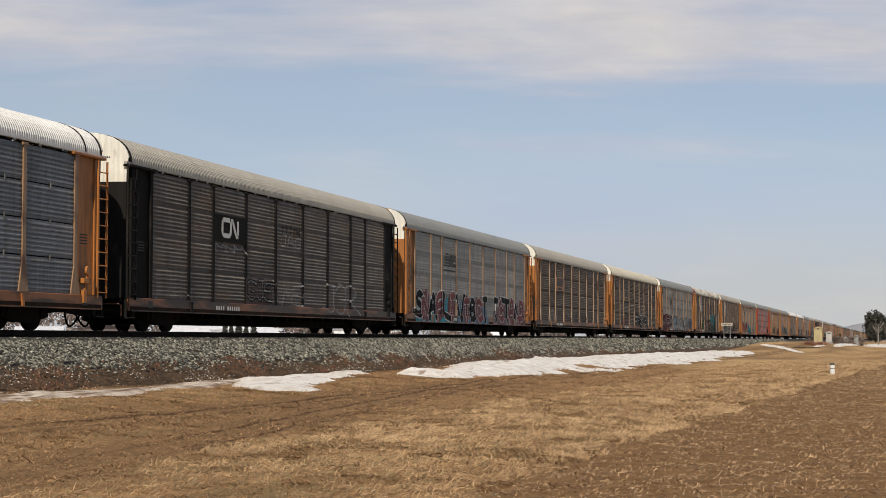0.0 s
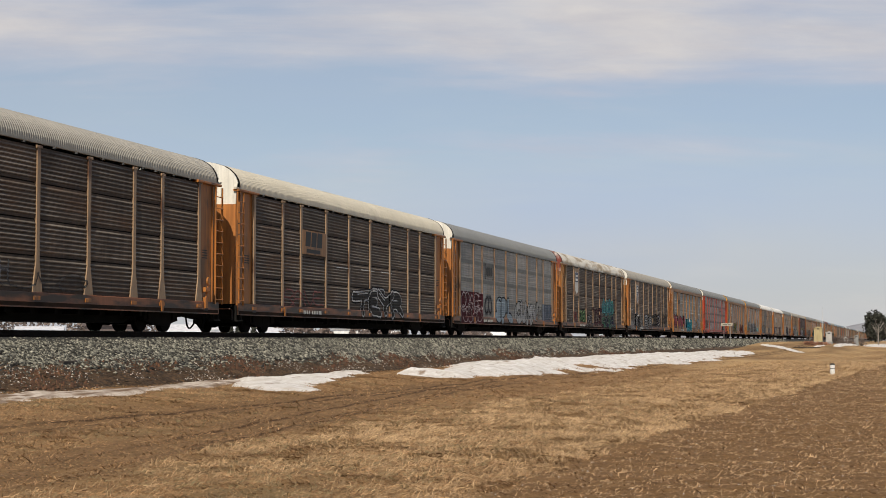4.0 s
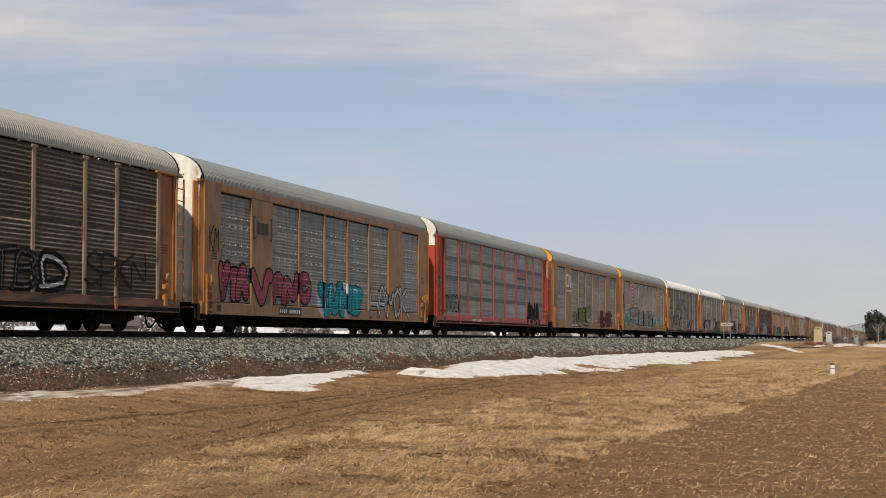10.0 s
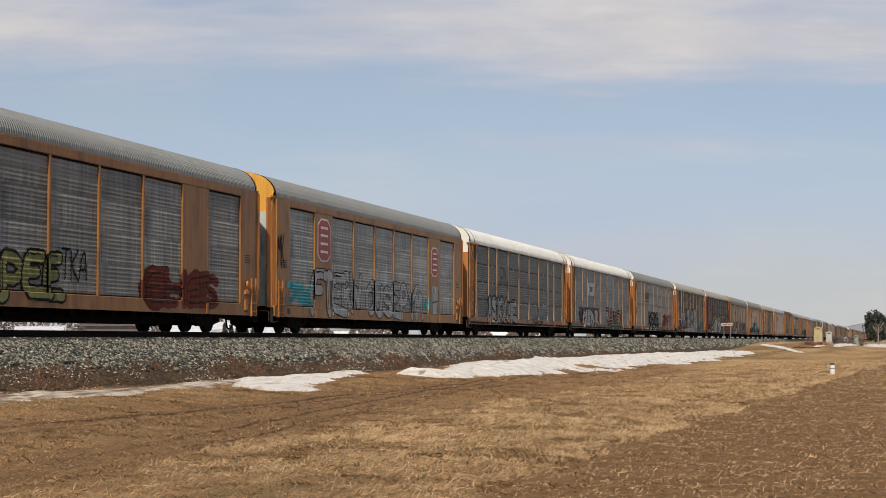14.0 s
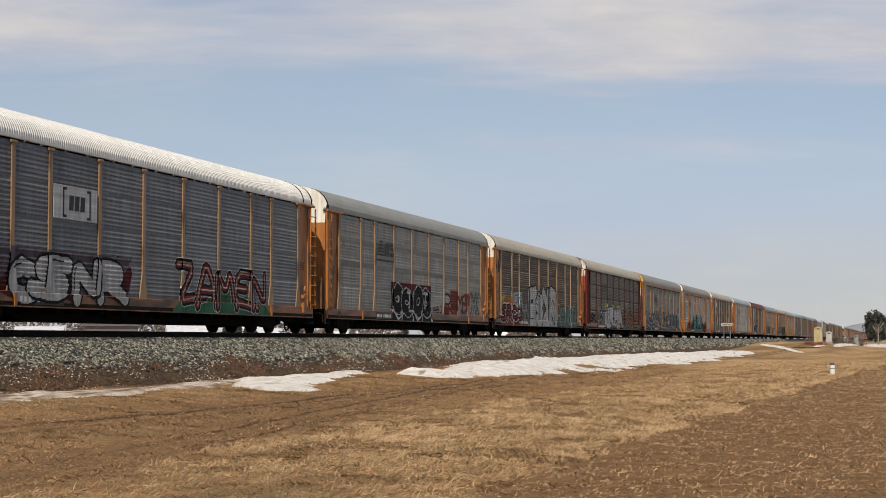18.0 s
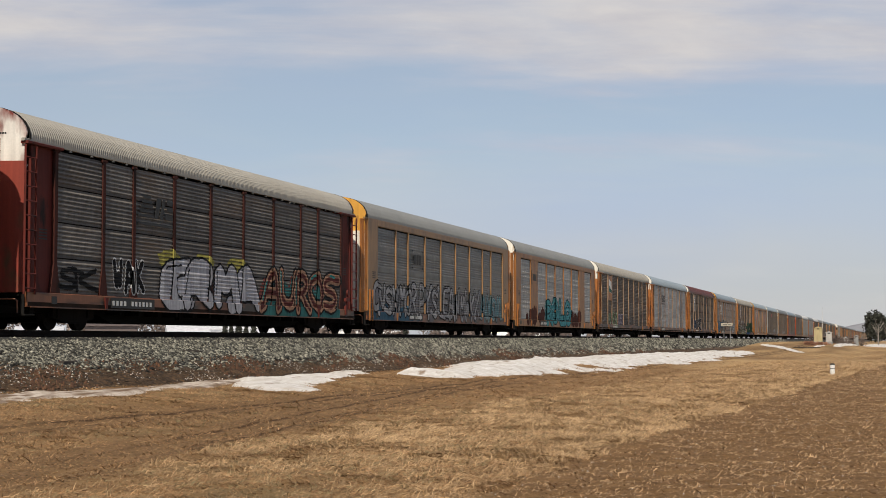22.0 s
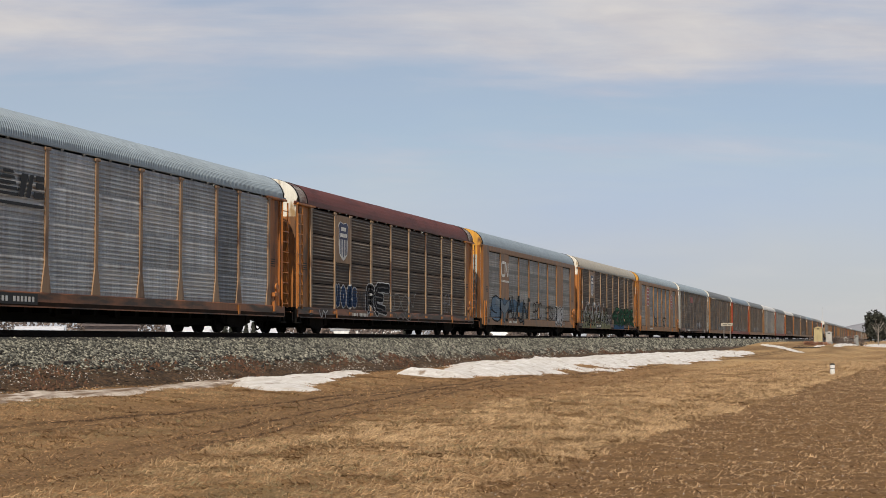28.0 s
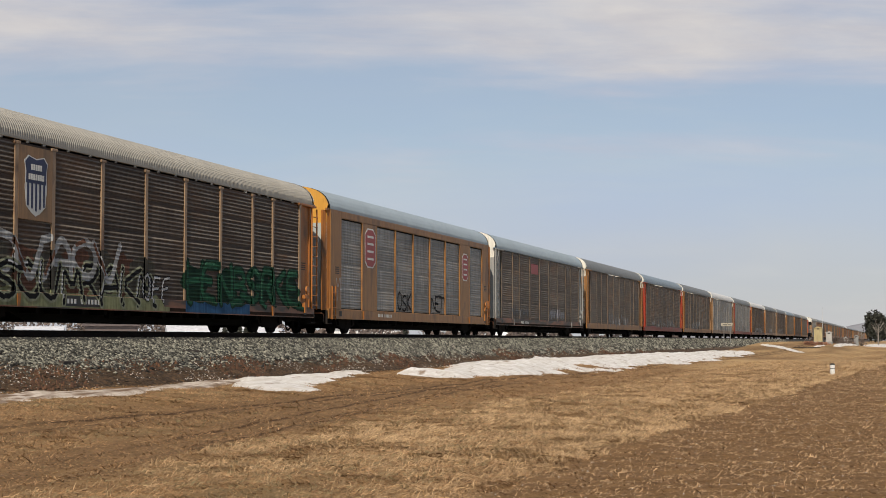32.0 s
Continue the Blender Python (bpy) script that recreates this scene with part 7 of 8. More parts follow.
snow_patch([(250, 8.0, 8.6), (280, 7.5, 9.6), (330, 7.0, 9.0), (350, 7.4, 7.8)], 0.15, 5.0, 2.0, 0.4)
snow_patch([(380, 1.0, 2.0), (420, 0.0, 8.0), (520, -4.0, 9.0), (560, 0.0, 4.0)], 0.3, 6.0, 4.0, 0.8)

broken_plank(37.4, 19.35, 8.0, 1.0)
broken_plank(46.0, 19.9, -12.0, 0.7)
broken_plank(63.0, 19.4, 20.0, 0.8)


# ---- things along the line ----
PLASTIC = material("white_plastic", (0.78, 0.77, 0.74), rough=0.45, bump=0.02)
DULL_WHITE = paint("dirty_white_board", (0.42, 0.38, 0.30), amount=0.3)
CAP = material("dark_cap", (0.03, 0.03, 0.03), rough=0.6, bump=0)
BUFF = paint("buff_yellow_paint", (0.42, 0.35, 0.19), amount=0.1)
PALE_METAL = material("pale_painted_steel", (0.62, 0.62, 0.60), rough=0.5)
DULL_STEEL = material("dull_grey_cabinet_paint", (0.40, 0.39, 0.37), (0.31, 0.30, 0.28), rough=0.6)
GALV = material("galvanised_post", (0.30, 0.30, 0.29), rough=0.5, metal=0.4)


def marker_post(x, y):
    z = ground_z(x, y)
    m = thing("marker_post", "short white cylindrical marker post with a dark cap on the verge", "marker", pose(x, y, z - 0.02))
    n = 18
    ring = lambda r: [(r * math.cos(6.2832 * i / n), r * math.sin(6.2832 * i / n)) for i in range(n)]
    part("tube", Geo().prism(ring(0.115), "z", 0.0, 0.30).prism(ring(0.115), "z", 0.325, 0.49), PLASTIC, m)
    part("band", Geo().prism(ring(0.118), "z", 0.298, 0.327), CAP, m, "dark band")
    part("cap", Geo().prism(ring(0.122), "z", 0.485, 0.535).prism(ring(0.08), "z", 0.53, 0.555), CAP, m, "dark cap")


marker_post(80.0, 2.83)


def board_sign(x, y, z):
    s = thing("trackside_sign", "white board on two thin posts by the track", "sign", pose(x, y, z, 0, 0, -70))
    for d in (-0.38, 0.38):
        part("post", Geo().tube([(d, 0, -0.3), (d, 0, 2.0)], 0.04, 8), GALV, s)
    part("board", Geo().bar("x", -0.72, 0.72, -0.06, -0.03, 1.62, 2.0), DULL_WHITE, s)
    part("board_line", Geo().box(-0.55, 0.0, -0.066, -0.061, 1.74, 1.82).box(0.1, 0.5, -0.066, -0.061, 1.74, 1.82), CAP, s, "dark bars of unreadable writing")


board_sign(203.0, 19.3, 1.62)


def hut(name, x, y, z, w, d, h, mat, label, category):
    b = thing(name, label, category, pose(x, y, z, 0, 0, 0))
    part("body", Geo().bar("z", 0, h, -d / 2, d / 2, -w / 2, w / 2, 0.03), mat, b)
    part("roof", Geo().prism([(-w / 2 - 0.1, h), (w / 2 + 0.1, h), (w / 2 + 0.1, h + 0.06), (0.0, h + 0.32 * w / 2 + 0.1), (-w / 2 - 0.1, h + 0.06)], "x", -d / 2 - 0.1, d / 2 + 0.1), mat, b)
    part("door", Geo().bar("z", 0.1, h - 0.2, -d / 2 - 0.03, -d / 2, -0.4, 0.4, 0.005), mat, b)
    part("vent", Geo().box(-d / 2 - 0.05, -d / 2 - 0.02, -0.18, 0.18, h - 0.15, h + 0.05), CAP, b)
    part("plinth", Geo().box(-d / 2 - 0.1, d / 2 + 0.1, -w / 2 - 0.1, w / 2 + 0.1, -0.6, 0.0), GALV, b)
    return b


hut("signal_hut", 286.0, 12.30, 1.35, 1.35, 2.2, 2.15, BUFF, "small buff-yellow signal hut beside the track", "hut")
hut("relay_cabinet", 290.0, 10.75, 1.35, 0.95, 1.1, 1.45, DULL_STEEL, "pale grey relay cabinet beside the signal hut", "cabinet")
hut("relay_cabinet", 330.0, 7.2, 1.0, 0.8, 0.8, 1.3, GALV, "grey steel relay cabinet on the verge", "cabinet")
hut("relay_cabinet", 322.0, 8.9, 1.0, 0.7, 0.7, 1.0, PALE_METAL, "low pale cabinet on the verge", "cabinet")


def mast(x, y, z, h, r, label):
    m = thing("radio_mast", label, "mast", pose(x, y, z))
    part("pole", Geo().tube([(0, 0, 0), (0, 0, h)], [r, r * 0.4], 8), PALE_METAL, m)
    part("antenna", Geo().tube([(0, 0, h * 0.9), (0.3, 0, h * 0.93), (0.3, 0, h * 1.05)], 0.03, 5), GALV, m)


mast(292.0, 11.9, 1.2, 5.6, 0.07, "thin grey radio mast beside the signal hut")


TIMBER = material("weathered_pallet_wood", (0.16, 0.12, 0.085), (0.07, 0.05, 0.035), rough=0.9, fine=40)


def pallet(x, y, turn):
    p = thing("wooden_pallet", "weathered grey-brown wooden pallet lying by the crossing", "pallet", pose(x, y, ground_z(x, y) + 0.02, 0, 0, turn), "pallets by the crossing")
    for d in (-0.55, 0.0, 0.55):
        part("bearer", cached("bearer", lambda: Geo().bar("x", -0.6, 0.6, -0.05, 0.05, 0.0, 0.12)), TIMBER, p, at=pose(0, d, 0))
    for i in range(6):
        part("board", cached("pallet_board", lambda: Geo().bar("y", -0.62, 0.62, -0.07, 0.07, 0.121, 0.145)), TIMBER, p, at=pose(-0.52 + 0.208 * i, 0, 0))


pallet(222.0, 12.1, 20.0)
pallet(224.5, 11.3, -12.0)
pallet(228.0, 10.4, 35.0)

# ---- trees, far woods and buildings ----
BARK = material("grey_brown_bark", (0.16, 0.13, 0.105), (0.085, 0.065, 0.05), rough=0.9, fine=40)
PALE_BARK = material("pale_bark", (0.24, 0.215, 0.19), (0.15, 0.125, 0.105), rough=0.9, fine=40)
NEEDLES = material("dark_evergreen", (0.046, 0.048, 0.034), (0.022, 0.023, 0.017), scale=0.6, fine=4, rough=0.9, bump=0, island=0.5)
TWIGS = material("bare_twigs", (0.16, 0.125, 0.105), (0.10, 0.075, 0.065), scale=0.3, fine=2, rough=0.95, bump=0, island=0.4)


def clumps(count, place, size, seed):
    """Small leafy tufts round the places given by a function."""
    r = random.Random(seed)
    v = []
    for i in range(count):
        c = Vector(place(r))
        tri = []
        for j in range(5):
            d = Vector((r.gauss(0, 1), r.gauss(0, 1), r.gauss(0, 1))).normalized() * size * r.uniform(0.5, 1.2)
            tri.append(tuple(c + d))
        v.append(tri)
    return np.array(v)


def leafy(name, count, place, size, seed, mat, parent):
    v = clumps(count, place, size, seed)
    faces = [(0, 1, 2), (0, 2, 3), (0, 3, 4), (1, 2, 4)]
    me = bpy.data.meshes.new(name)
    me.from_pydata(v.reshape(-1, 3).tolist(), [], [[i * 5 + a for a in f] for i in range(count) for f in faces])
    me.materials.append(mat)
    ob = new(name, me)
    ob.parent = parent
    return ob


def broad_evergreen(x, y, z, h, w, seed):
    t = thing("evergreen_tree", "broad dark evergreen tree with an uneven crown", "tree", pose(x, y, z), "trees at the end of the field")
    part("trunk", Geo().tube([(0, 0, 0), (0.1, 0, h * 0.4), (0, 0.1, h * 0.85)], [0.28, 0.2, 0.06], 8), BARK, t)
    r0 = random.Random(seed)
    lobes = [(r0.uniform(-0.36, 0.36) * w, r0.uniform(-0.36, 0.36) * w, h * r0.uniform(0.10, 0.86), w * r0.uniform(0.14, 0.24)) for i in range(24)]

    def place(r):
        a, b, c, s = r.choice(lobes)
        d = Vector((r.gauss(0, 1), r.gauss(0, 1), r.gauss(0, 0.8))).normalized() * s * r.uniform(0.6, 1.05)
        return a + d.x, b + d.y, max(0.5, c + d.z)
    leafy("crown", 6400, place, 0.42, seed, NEEDLES, t)


def bare_tree(x, y, z, h, seed, mat=PALE_BARK, group="trees at the end of the field"):
    t = thing("bare_tree", "leafless tree with pale spreading limbs", "tree", pose(x, y, z), group)
    r = random.Random(seed)
    part("trunk", Geo().tube([(0, 0, 0), (0.1, 0.05, h * 0.3), (-0.05, 0, h * 0.55), (0.1, 0, h * 0.8)], [h * 0.03, h * 0.024, h * 0.016, h * 0.005], 7), mat, t)
    for i in range(11):
        z0 = h * r.uniform(0.25, 0.7)
        a, l = r.uniform(0, 6.283), h * r.uniform(0.2, 0.4)
        e = (math.cos(a) * l * 0.8, math.sin(a) * l * 0.8, z0 + l * 0.8)
        g = Geo().tube([(0, 0, z0), (e[0] * 0.5, e[1] * 0.5, z0 + l * 0.3), e], [h * 0.011, h * 0.007, h * 0.002], 5)
        for j in range(5):
            q = r.uniform(0.4, 1.0)
            s = (e[0] * q, e[1] * q, z0 + l * 0.8 * q * q)
            g.tube([s, (s[0] + r.uniform(-0.1, 0.1) * h, s[1] + r.uniform(-0.1, 0.1) * h, s[2] + h * r.uniform(0.05, 0.14))], [h * 0.004, h * 0.001], 4)
        part("limb", g, mat, t)


broad_evergreen(470.0, 2.2, 0.2, 9.4, 11.0, 3)
broad_evergreen(485.0, -0.8, 0.6, 8.6, 9.0, 4)
broad_evergreen(478.0, -7.0, 0.6, 9.5, 9.0, 5)
bare_tree(440.0, 4.2, 0.4, 6.6, 6)
bare_tree(452.0, 1.6, 0.4, 6.0, 7)
bare_tree(400.0, 7.6, 0.4, 3.2, 8)


def spruce(x, y, h, seed):
    t = thing("spruce_tree", "small dark pointed spruce tree beyond the line", "tree", pose(x, y, 0.0), "spruces beyond the line")
    part("trunk", Geo().tube([(0, 0, 0), (0, 0, h * 0.95)], [h * 0.02, h * 0.005], 6), BARK, t)

    def place(r):
        q = r.random() ** 0.7
        a, s = r.uniform(0, 6.283), h * 0.26 * (1.02 - q) * r.uniform(0.5, 1.0)
        return math.cos(a) * s, math.sin(a) * s, h * (0.08 + 0.9 * q)
    leafy("crown", 260, place, h * 0.07, seed, NEEDLES, t)


def barn(x, y, w, d, h, rise, wall_mat, roof_mat, label, windows=0):
    """A plain farm building whose long side runs along x."""
    b = thing("farm_building", label, "building", pose(x, y, -0.3, 0, 0, -64), "buildings beyond the line")
    part("wall", Geo().bar("z", 0, h, -w / 2, w / 2, -d / 2, d / 2, 0.05), wall_mat, b)
    part("roof", Geo().prism([(-d / 2 - 0.4, h - 0.1), (d / 2 + 0.4, h - 0.1), (d / 2 + 0.4, h + 0.05), (0, h + rise), (-d / 2 - 0.4, h + 0.05)], "x", -w / 2 - 0.4, w / 2 + 0.4), roof_mat, b)
    part("door", Geo().box(-1.5, 1.5, -d / 2 - 0.06, -d / 2, 0, min(3.0, h - 0.4)), PALE_METAL, b)
    for i in range(windows):
        wx = -w / 2 + w * (i + 0.5) / windows
        win = part("window", Geo().box(wx - 0.55, wx + 0.55, -d / 2 - 0.05, -d / 2, 1.2, 2.2), PLASTIC, b)
        part("pane", Geo().box(wx - 0.45, wx + 0.45, -d / 2 - 0.07, -d / 2 - 0.052, 1.3, 2.1), CAP, win)


BRICKISH = material("red_brown_siding", (0.105, 0.082, 0.076), (0.07, 0.054, 0.05), rough=0.9)
WHITEWALL = material("white_siding", (0.80, 0.80, 0.79), rough=0.7)
GREYROOF = material("snow_dusted_roof", (0.62, 0.62, 0.64), (0.40, 0.40, 0.42), rough=0.8)
GREYWALL = material("grey_siding", (0.34, 0.34, 0.35), rough=0.8)


def beyond(px_turn, dist):
    """A place beyond the line, by its bearing from the track in degrees and its distance."""
    a = radians(px_turn)
    return dist * math.cos(a), dist * math.sin(a)


for bearing, dist, w, d, h, rise, wm, rm, label, win in (
        (26.0, 240.0, 7.0, 8.0, 3.9, 1.2, BRICKISH, BRICKISH, "long low red-brown building beyond the line", 4),
        (23.50, 275.0, 6.0, 8.0, 3.2, 1.2, WHITEWALL, GREYROOF, "white house with a pale roof beyond the line", 3),
        (22.0, 330.0, 16.0, 10.0, 4.0, 1.4, WHITEWALL, GREYROOF, "long white farm shed beyond the line", 3),
        (20.3, 300.0, 9.0, 8.0, 3.0, 1.0, GREYWALL, GREYROOF, "grey shed with a pale roof beyond the line", 2),
        (28.3, 280.0, 7.0, 9.0, 3.0, 1.1, WHITEWALL, GREYROOF, "white house with a pale roof beyond the line", 4),
        (17.5, 420.0, 18.0, 10.0, 4.6, 1.6, WHITEWALL, GREYROOF, "large white barn beyond the line", 3),
        (14.5, 520.0, 16.0, 10.0, 4.6, 1.6, GREYWALL, GREYROOF, "grey barn beyond the line", 3),
        (12.3, 560.0, 24.0, 10.0, 5.0, 1.6, WHITEWALL, GREYROOF, "white dairy barn beyond the line", 4)):
    bx, by = beyond(bearing, dist)
    barn(bx, by, w, d, h, rise, wm, rm, label, win)
for i, (bearing, dist, h) in enumerate(((22.25, 230.0, 3.9), (22.05, 232.0, 3.6), (21.8, 231.0, 4.1), (21.55, 233.0, 3.7), (21.3, 232.0, 4.0), (26.3, 250.0, 4.2), (16.2, 350.0, 4.6), (18.9, 300.0, 4.2))):
    sx, sy = beyond(bearing, dist)
    spruce(sx, sy, h, 40 + i)


def far_hedge():
    """Bare brush along the fields beyond the line."""
    r = random.Random(9)

    def place(q):
        b = q.uniform(7.0, 34.0)
        d = 330.0 + 60.0 * math.sin(b * 0.9) + q.uniform(-6, 6)
        x, y = beyond(b, d)
        gap = 0.5 + 0.5 * math.sin(b * 2.3) + 0.3 * math.sin(b * 7.1)
        return x, y, max(0.05, q.random() ** 1.3 * (1.6 + 4.2 * max(0.0, gap) + 5.0 * smooth(22.5, 26.5, b)))
    v = clumps(15000, place, 0.5, 9)
    me = bpy.data.meshes.new("far_brush")
    me.from_pydata(v.reshape(-1, 3).tolist(), [], [[i * 5 + a for a in f] for i in range(len(v)) for f in ((0, 1, 2), (0, 2, 3), (0, 3, 4), (1, 2, 4))])
    me.materials.append(TWIGS)
    tagged(new("far_brush", me), "bare grey-brown brush along the far fields", "bushes", kind="stuff")


far_hedge()


def brush(x, y, z, w, h, seed):
    b = thing("bare_bush", "bare brown bush beside the cabinets", "bush", pose(x, y, z), "bushes by the crossing")
    r = random.Random(seed)
    for i in range(7):
        a = r.uniform(0, 6.283)
        part("stem", Geo().tube([(0, 0, 0), (0.3 * w * math.cos(a), 0.3 * w * math.sin(a), h * 0.5), (0.5 * w * math.cos(a), 0.5 * w * math.sin(a), h)], [0.04, 0.03, 0.01], 5), BARK, b)
    leafy("brushwood", 160, lambda q: (q.gauss(0, 0.3) * w, q.gauss(0, 0.3) * w, h * q.uniform(0.1, 1.0)), 0.16, seed, TWIGS, b)["kind"] = "stuff"


for i, (bx, by, w, h) in enumerate(((300.0, 9.8, 1.6, 1.5), (306.0, 8.9, 2.2, 1.2), (315.0, 8.0, 2.0, 1.6), (296.0, 13.4, 2.0, 1.0), (340.0, 6.6, 2.4, 1.4))):
    brush(bx, by, ground_z(bx, by) - 0.05, w, h, 80 + i)
RUSSET = material("russet_brush", (0.34, 0.165, 0.10), (0.19, 0.095, 0.06), scale=0.6, fine=4, rough=0.95, bump=0, island=0.4)


def brush_heap(x, y, w, h, seed):
    b = thing("brush_heap", "low heap of russet cut brush by the crossing", "brush", pose(x, y, ground_z(x, y) - 0.05), "heaps of brush by the crossing")
    r = random.Random(seed)
    for i in range(6):
        a = r.uniform(0, 3.14)
        part("branch", Geo().tube([(-0.5 * w * math.cos(a), -0.5 * w * math.sin(a), 0.1), (0, 0, h * r.uniform(0.4, 0.9)), (0.5 * w * math.cos(a), 0.5 * w * math.sin(a), 0.15)], 0.03, 5), BARK, b)
    leafy("brushwood", 300, lambda q: (q.gauss(0, 0.28) * w, q.gauss(0, 0.28) * w, h * q.uniform(0.0, 0.8)), 0.16, seed, RUSSET, b)["kind"] = "stuff"


for i, (bx, by, w, h) in enumerate(((246.0, 11.75, 1.5, 0.75), (262.0, 10.7, 1.6, 0.5))):
    brush_heap(bx, by, w, h, 120 + i)
for i, (bearing, dist, h) in enumerate(((29.0, 300.0, 5.0), (26.9, 310.0, 6.0), (25.9, 290.0, 5.0), (19.6, 330.0, 6.0), (15.6, 420.0, 7.0))):
    tx, ty = beyond(bearing, dist)
    bare_tree(tx, ty, 0.0, h, 60 + i, BARK, "bare trees beyond the line")

HILL = material("wooded_hill", (0.27, 0.27, 0.285), (0.20, 0.20, 0.215), scale=0.02, fine=0.15, rough=1.0, bump=0, spec=0.0)


def build_hills():
    v, f = [], []
    n, rows = 150, 7
    for i in range(n):
        b = radians(-8 + 50 * i / (n - 1))
        h = 15 + 20 * math.exp(-((math.degrees(b) - 0.7) / 1.3) ** 2) + 5 * noise.noise((i * 0.13, 0, 1)) + 2.5 * noise.noise((i * 0.6, 0, 4)) - 6 * smooth(4, 14, math.degrees(b))
        for j in range(rows):
            d = 2500 + 130 * j
            v.append((d * math.cos(b), d * math.sin(b), -3 + h * math.sin(math.pi * j / (rows - 1)) + 1.2 * noise.noise((i * 0.9, j * 1.3, 8))))
    f = [(i * rows + j, (i + 1) * rows + j, (i + 1) * rows + j + 1, i * rows + j + 1) for i in range(n - 1) for j in range(rows - 1)]
    me = bpy.data.meshes.new("backdrop_hills")
    me.from_pydata(v, [], f)
    me.materials.append(HILL)
    tagged(new("backdrop_hills", me), "low grey-brown wooded hills on the horizon", "hills", kind="structure")


build_hills()


# ---- clouds ----
def cloud_material():
    m = bpy.data.materials.new("thin_cloud")
    m.use_nodes = True
    n, l = m.node_tree.nodes, m.node_tree.links
    n.remove(n["Principled BSDF"])
    where = n.new("ShaderNodeTexCoord")

    def tex(stretch, scale, detail, rough=0.55, off=(0, 0, 0)):
        t = n.new("ShaderNodeTexNoise")
        t.inputs["Scale"].default_value, t.inputs["Detail"].default_value, t.inputs["Roughness"].default_value = scale, detail, rough
        t.inputs["Distortion"].default_value = 0.3
        mp = n.new("ShaderNodeMapping")
        mp.inputs["Scale"].default_value, mp.inputs["Location"].default_value = stretch, off
        mp.inputs["Rotation"].default_value = (0, radians(4), 0)
        l.new(where.outputs["Object"], mp.inputs["Vector"])
        l.new(mp.outputs["Vector"], t.inputs["Vector"])
        return t.outputs["Fac"]

    def calc(op, a, b):
        k = n.new("ShaderNodeMath")
        k.operation = op
        for i, s in enumerate((a, b)):
            if isinstance(s, (int, float)):
                k.inputs[i].default_value = s
            else:
                l.new(s, k.inputs[i])
        return k.outputs[0]

    def ranged(v, lo, hi, a=0.0, b=1.0):
        r = n.new("ShaderNodeMapRange")
        r.interpolation_type = "SMOOTHSTEP"
        for name, val in (("From Min", lo), ("From Max", hi), ("To Min", a), ("To Max", b)):
            r.inputs[name].default_value = val
        l.new(v, r.inputs["Value"])
        return r.outputs["Result"]

    axes = n.new("ShaderNodeSeparateXYZ")
    l.new(where.outputs["Object"], axes.inputs["Vector"])
    high = ranged(calc("ADD", axes.outputs["Z"], calc("MULTIPLY", axes.outputs["X"], 0.03)), 575.0, 790.0)
    body = calc("ADD", calc("MULTIPLY", high, 0.36), calc("SUBTRACT", calc("MULTIPLY", tex((0.30, 1, 2.3), 0.0023, 6.0, 0.56, (310, 0, 40)), 1.15), 0.03))
    deck = ranged(body, 0.42, 1.02)
    veil = ranged(tex((0.5, 1, 2.0), 0.0030, 4.0, 0.5, (50, 0, 900)), 0.42, 0.78, 0.0, 0.34)
    cover = calc("MAXIMUM", deck, veil)
    haze = calc("ADD", ranged(axes.outputs["Z"], 60.0, 620.0, 0.80, 0.25), calc("MULTIPLY", calc("SUBTRACT", tex((0.3, 1, 1.6), 0.0018, 3.0), 0.5), 0.35))
    tone = n.new("ShaderNodeValToRGB")
    tone.color_ramp.elements[0].position, tone.color_ramp.elements[1].position = 0.35, 0.70
    tone.color_ramp.elements[0].color, tone.color_ramp.elements[1].color = (0.57, 0.555, 0.58, 1), (0.68, 0.65, 0.635, 1)
    l.new(tex((0.6, 1, 2.4), 0.006, 5.0, 0.55, (9, 0, 77)), tone.inputs["Fac"])
    glow, clear, mix = n.new("ShaderNodeEmission"), n.new("ShaderNodeBsdfTransparent"), n.new("ShaderNodeMixShader")
    pale = n.new("ShaderNodeMix")
    pale.data_type = "RGBA"
    blue = n.new("ShaderNodeValToRGB")
    blue.color_ramp.elements[0].position, blue.color_ramp.elements[1].position = 0.36, 0.62
    blue.color_ramp.elements[0].color, blue.color_ramp.elements[1].color = (0.434, 0.480, 0.70, 1), (0.512, 0.518, 0.635, 1)
    l.new(tex((0.35, 1, 1.8), 0.0016, 3.0, 0.5, (700, 0, 210)), blue.inputs["Fac"])
    low = n.new("ShaderNodeMix")
    low.data_type = "RGBA"
    low.inputs[7].default_value = (0.505, 0.528, 0.565, 1)
    l.new(blue.outputs["Color"], low.inputs[6])
    l.new(ranged(axes.outputs["Z"], 60.0, 420.0, 0.85, 0.0), low.inputs[0])
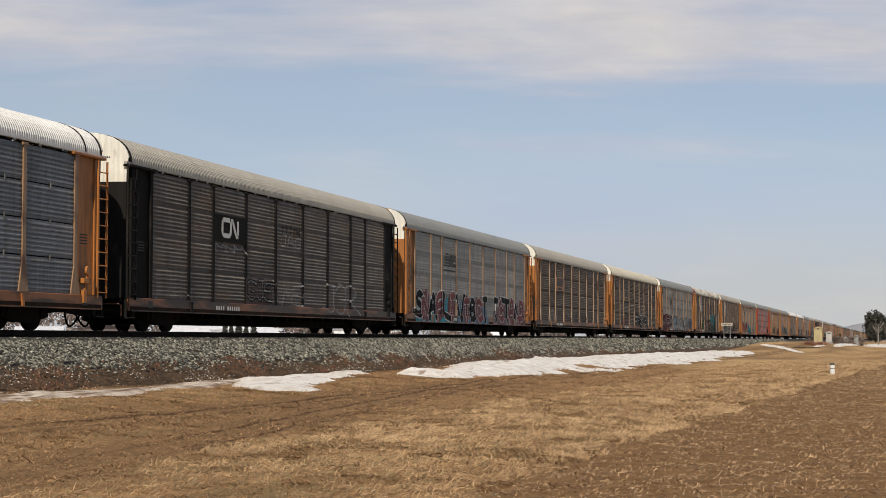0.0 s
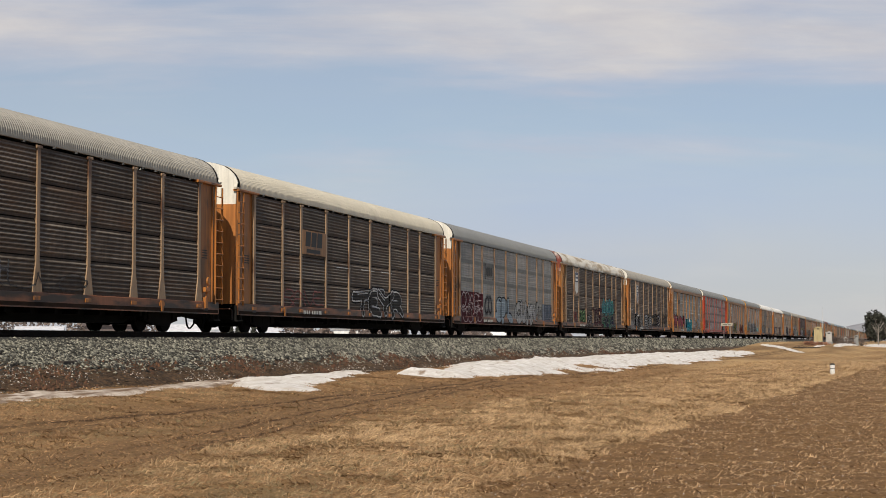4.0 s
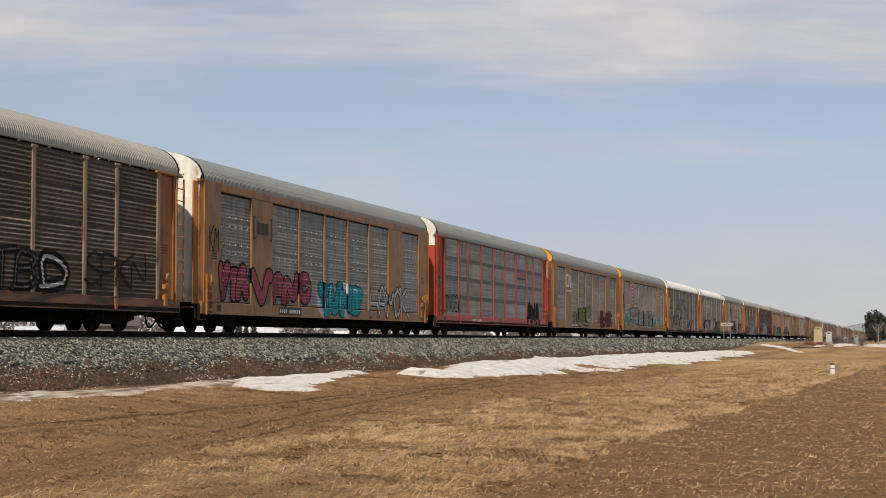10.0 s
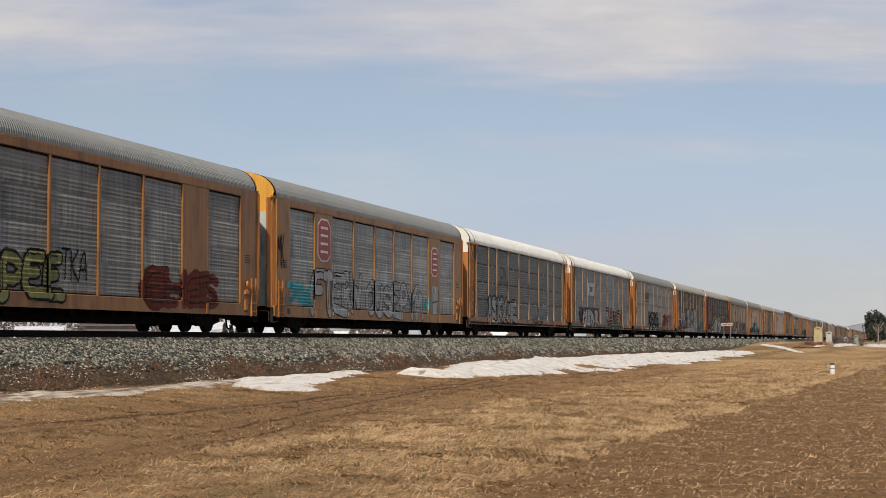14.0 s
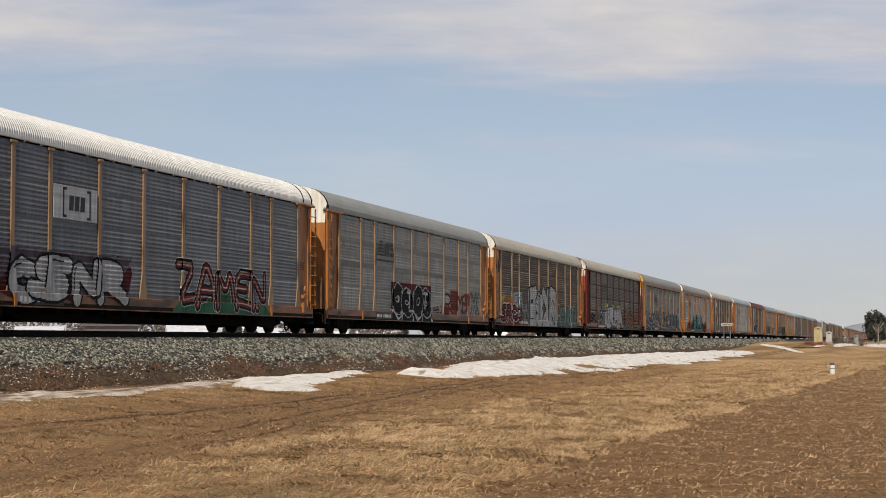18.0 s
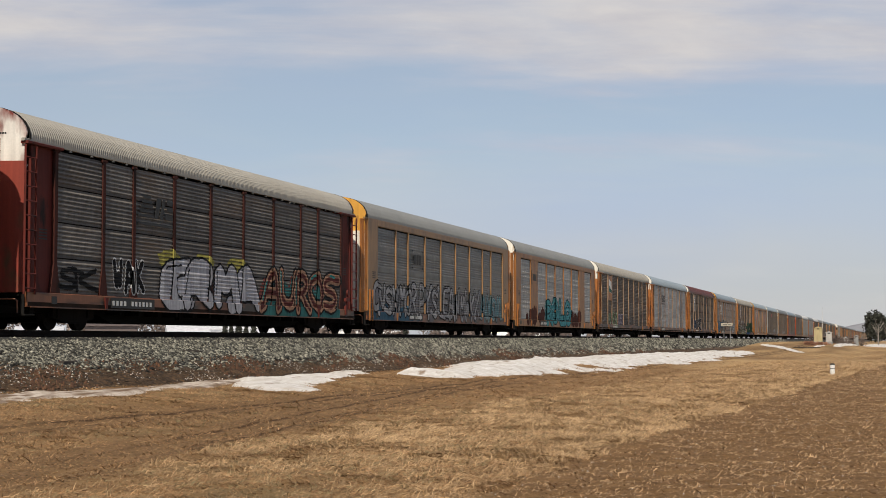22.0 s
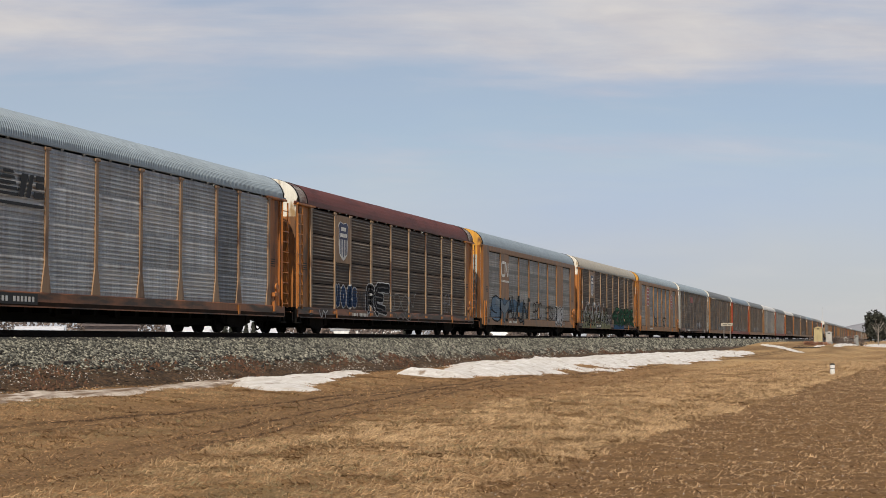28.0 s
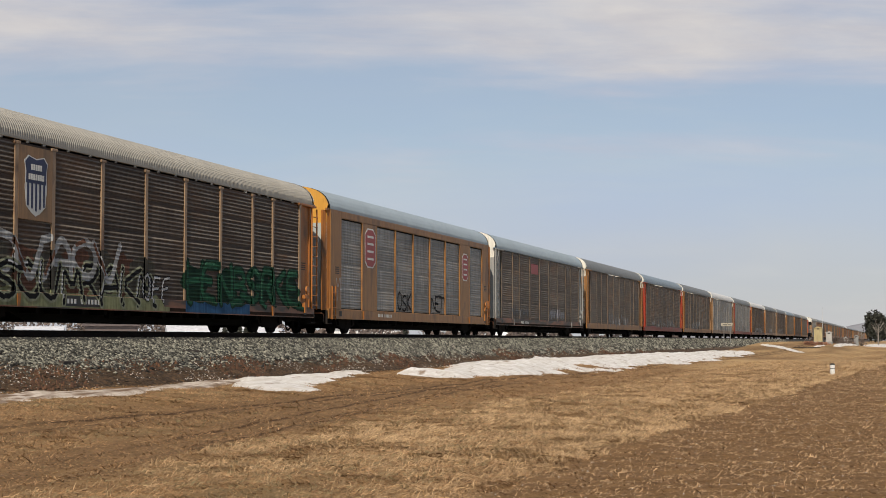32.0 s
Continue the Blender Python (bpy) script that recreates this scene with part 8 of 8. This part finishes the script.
    l.new(low.outputs[2], pale.inputs[6])
    l.new(cover, pale.inputs[0])
    l.new(tone.outputs["Color"], pale.inputs[7])
    l.new(pale.outputs[2], glow.inputs["Color"])
    l.new(calc("MAXIMUM", cover, haze), mix.inputs[0])
    l.new(clear.outputs[0], mix.inputs[1])
    l.new(glow.outputs[0], mix.inputs[2])
    l.new(mix.outputs[0], n["Material Output"].inputs["Surface"])
    return m


def build_clouds():
    """A far sheet of high cloud, square to the line of sight, that drifts slowly."""
    v = [(x, 0, z) for x in (-2300, 2300) for z in (-20, 1250)]
    me = bpy.data.meshes.new("cloud_bank")
    me.from_pydata(v, [], [(0, 2, 3, 1)])
    me.materials.append(cloud_material())
    return tagged(new("cloud_bank", me), "thin cream-white sheet of high cloud", "cloud", kind="structure")


CLOUDS = build_clouds()


def motions():
    """The train rolls along the track, gathering a little speed, and its wheels turn."""
    times = [0.0, 4.0, 8.0, 12.0, 16.0, 20.0, 24.0, 28.0, 32.0]
    for k, car in enumerate(CARS):
        x = LEAD + PITCH * k + SLACK.get(k, 0.0) - (2.8 if k == 37 else 5.6 if k > 37 else 0.0)
        walk(car, [(t, pose(x - travelled(t), TRACK_Y, RAIL_Z)) for t in times])
    side = Vector((96.48, 25.73, 0.0)).normalized()
    far = EYE + side * 4300.0
    turn = math.degrees(math.atan2(side.y, side.x)) - 90.0
    drift = Vector((side.y, -side.x, 0.0)) * 118.0
    walk(CLOUDS, [(0.0, pose(far.x, far.y, 0.0, 0, 0, turn)), (32.0, pose(far.x + drift.x, far.y + drift.y, 0.0, 0, 0, turn))])
    rolling = {}
    for ws, x in WHEELSETS:
        if x not in rolling:
            walk(ws, [(i / FPS, pose(x, 0, WHEEL_R, 0, -math.degrees(travelled(i / FPS) / WHEEL_R) % 360.0, 0)) for i in range(32 * FPS + 1)])
            rolling[x] = ws.animation_data
        else:
            keys = ws.animation_data_create()
            ws.rotation_mode = "QUATERNION"
            keys.action = rolling[x].action
            keys.action_slot = rolling[x].action_slot


motions()
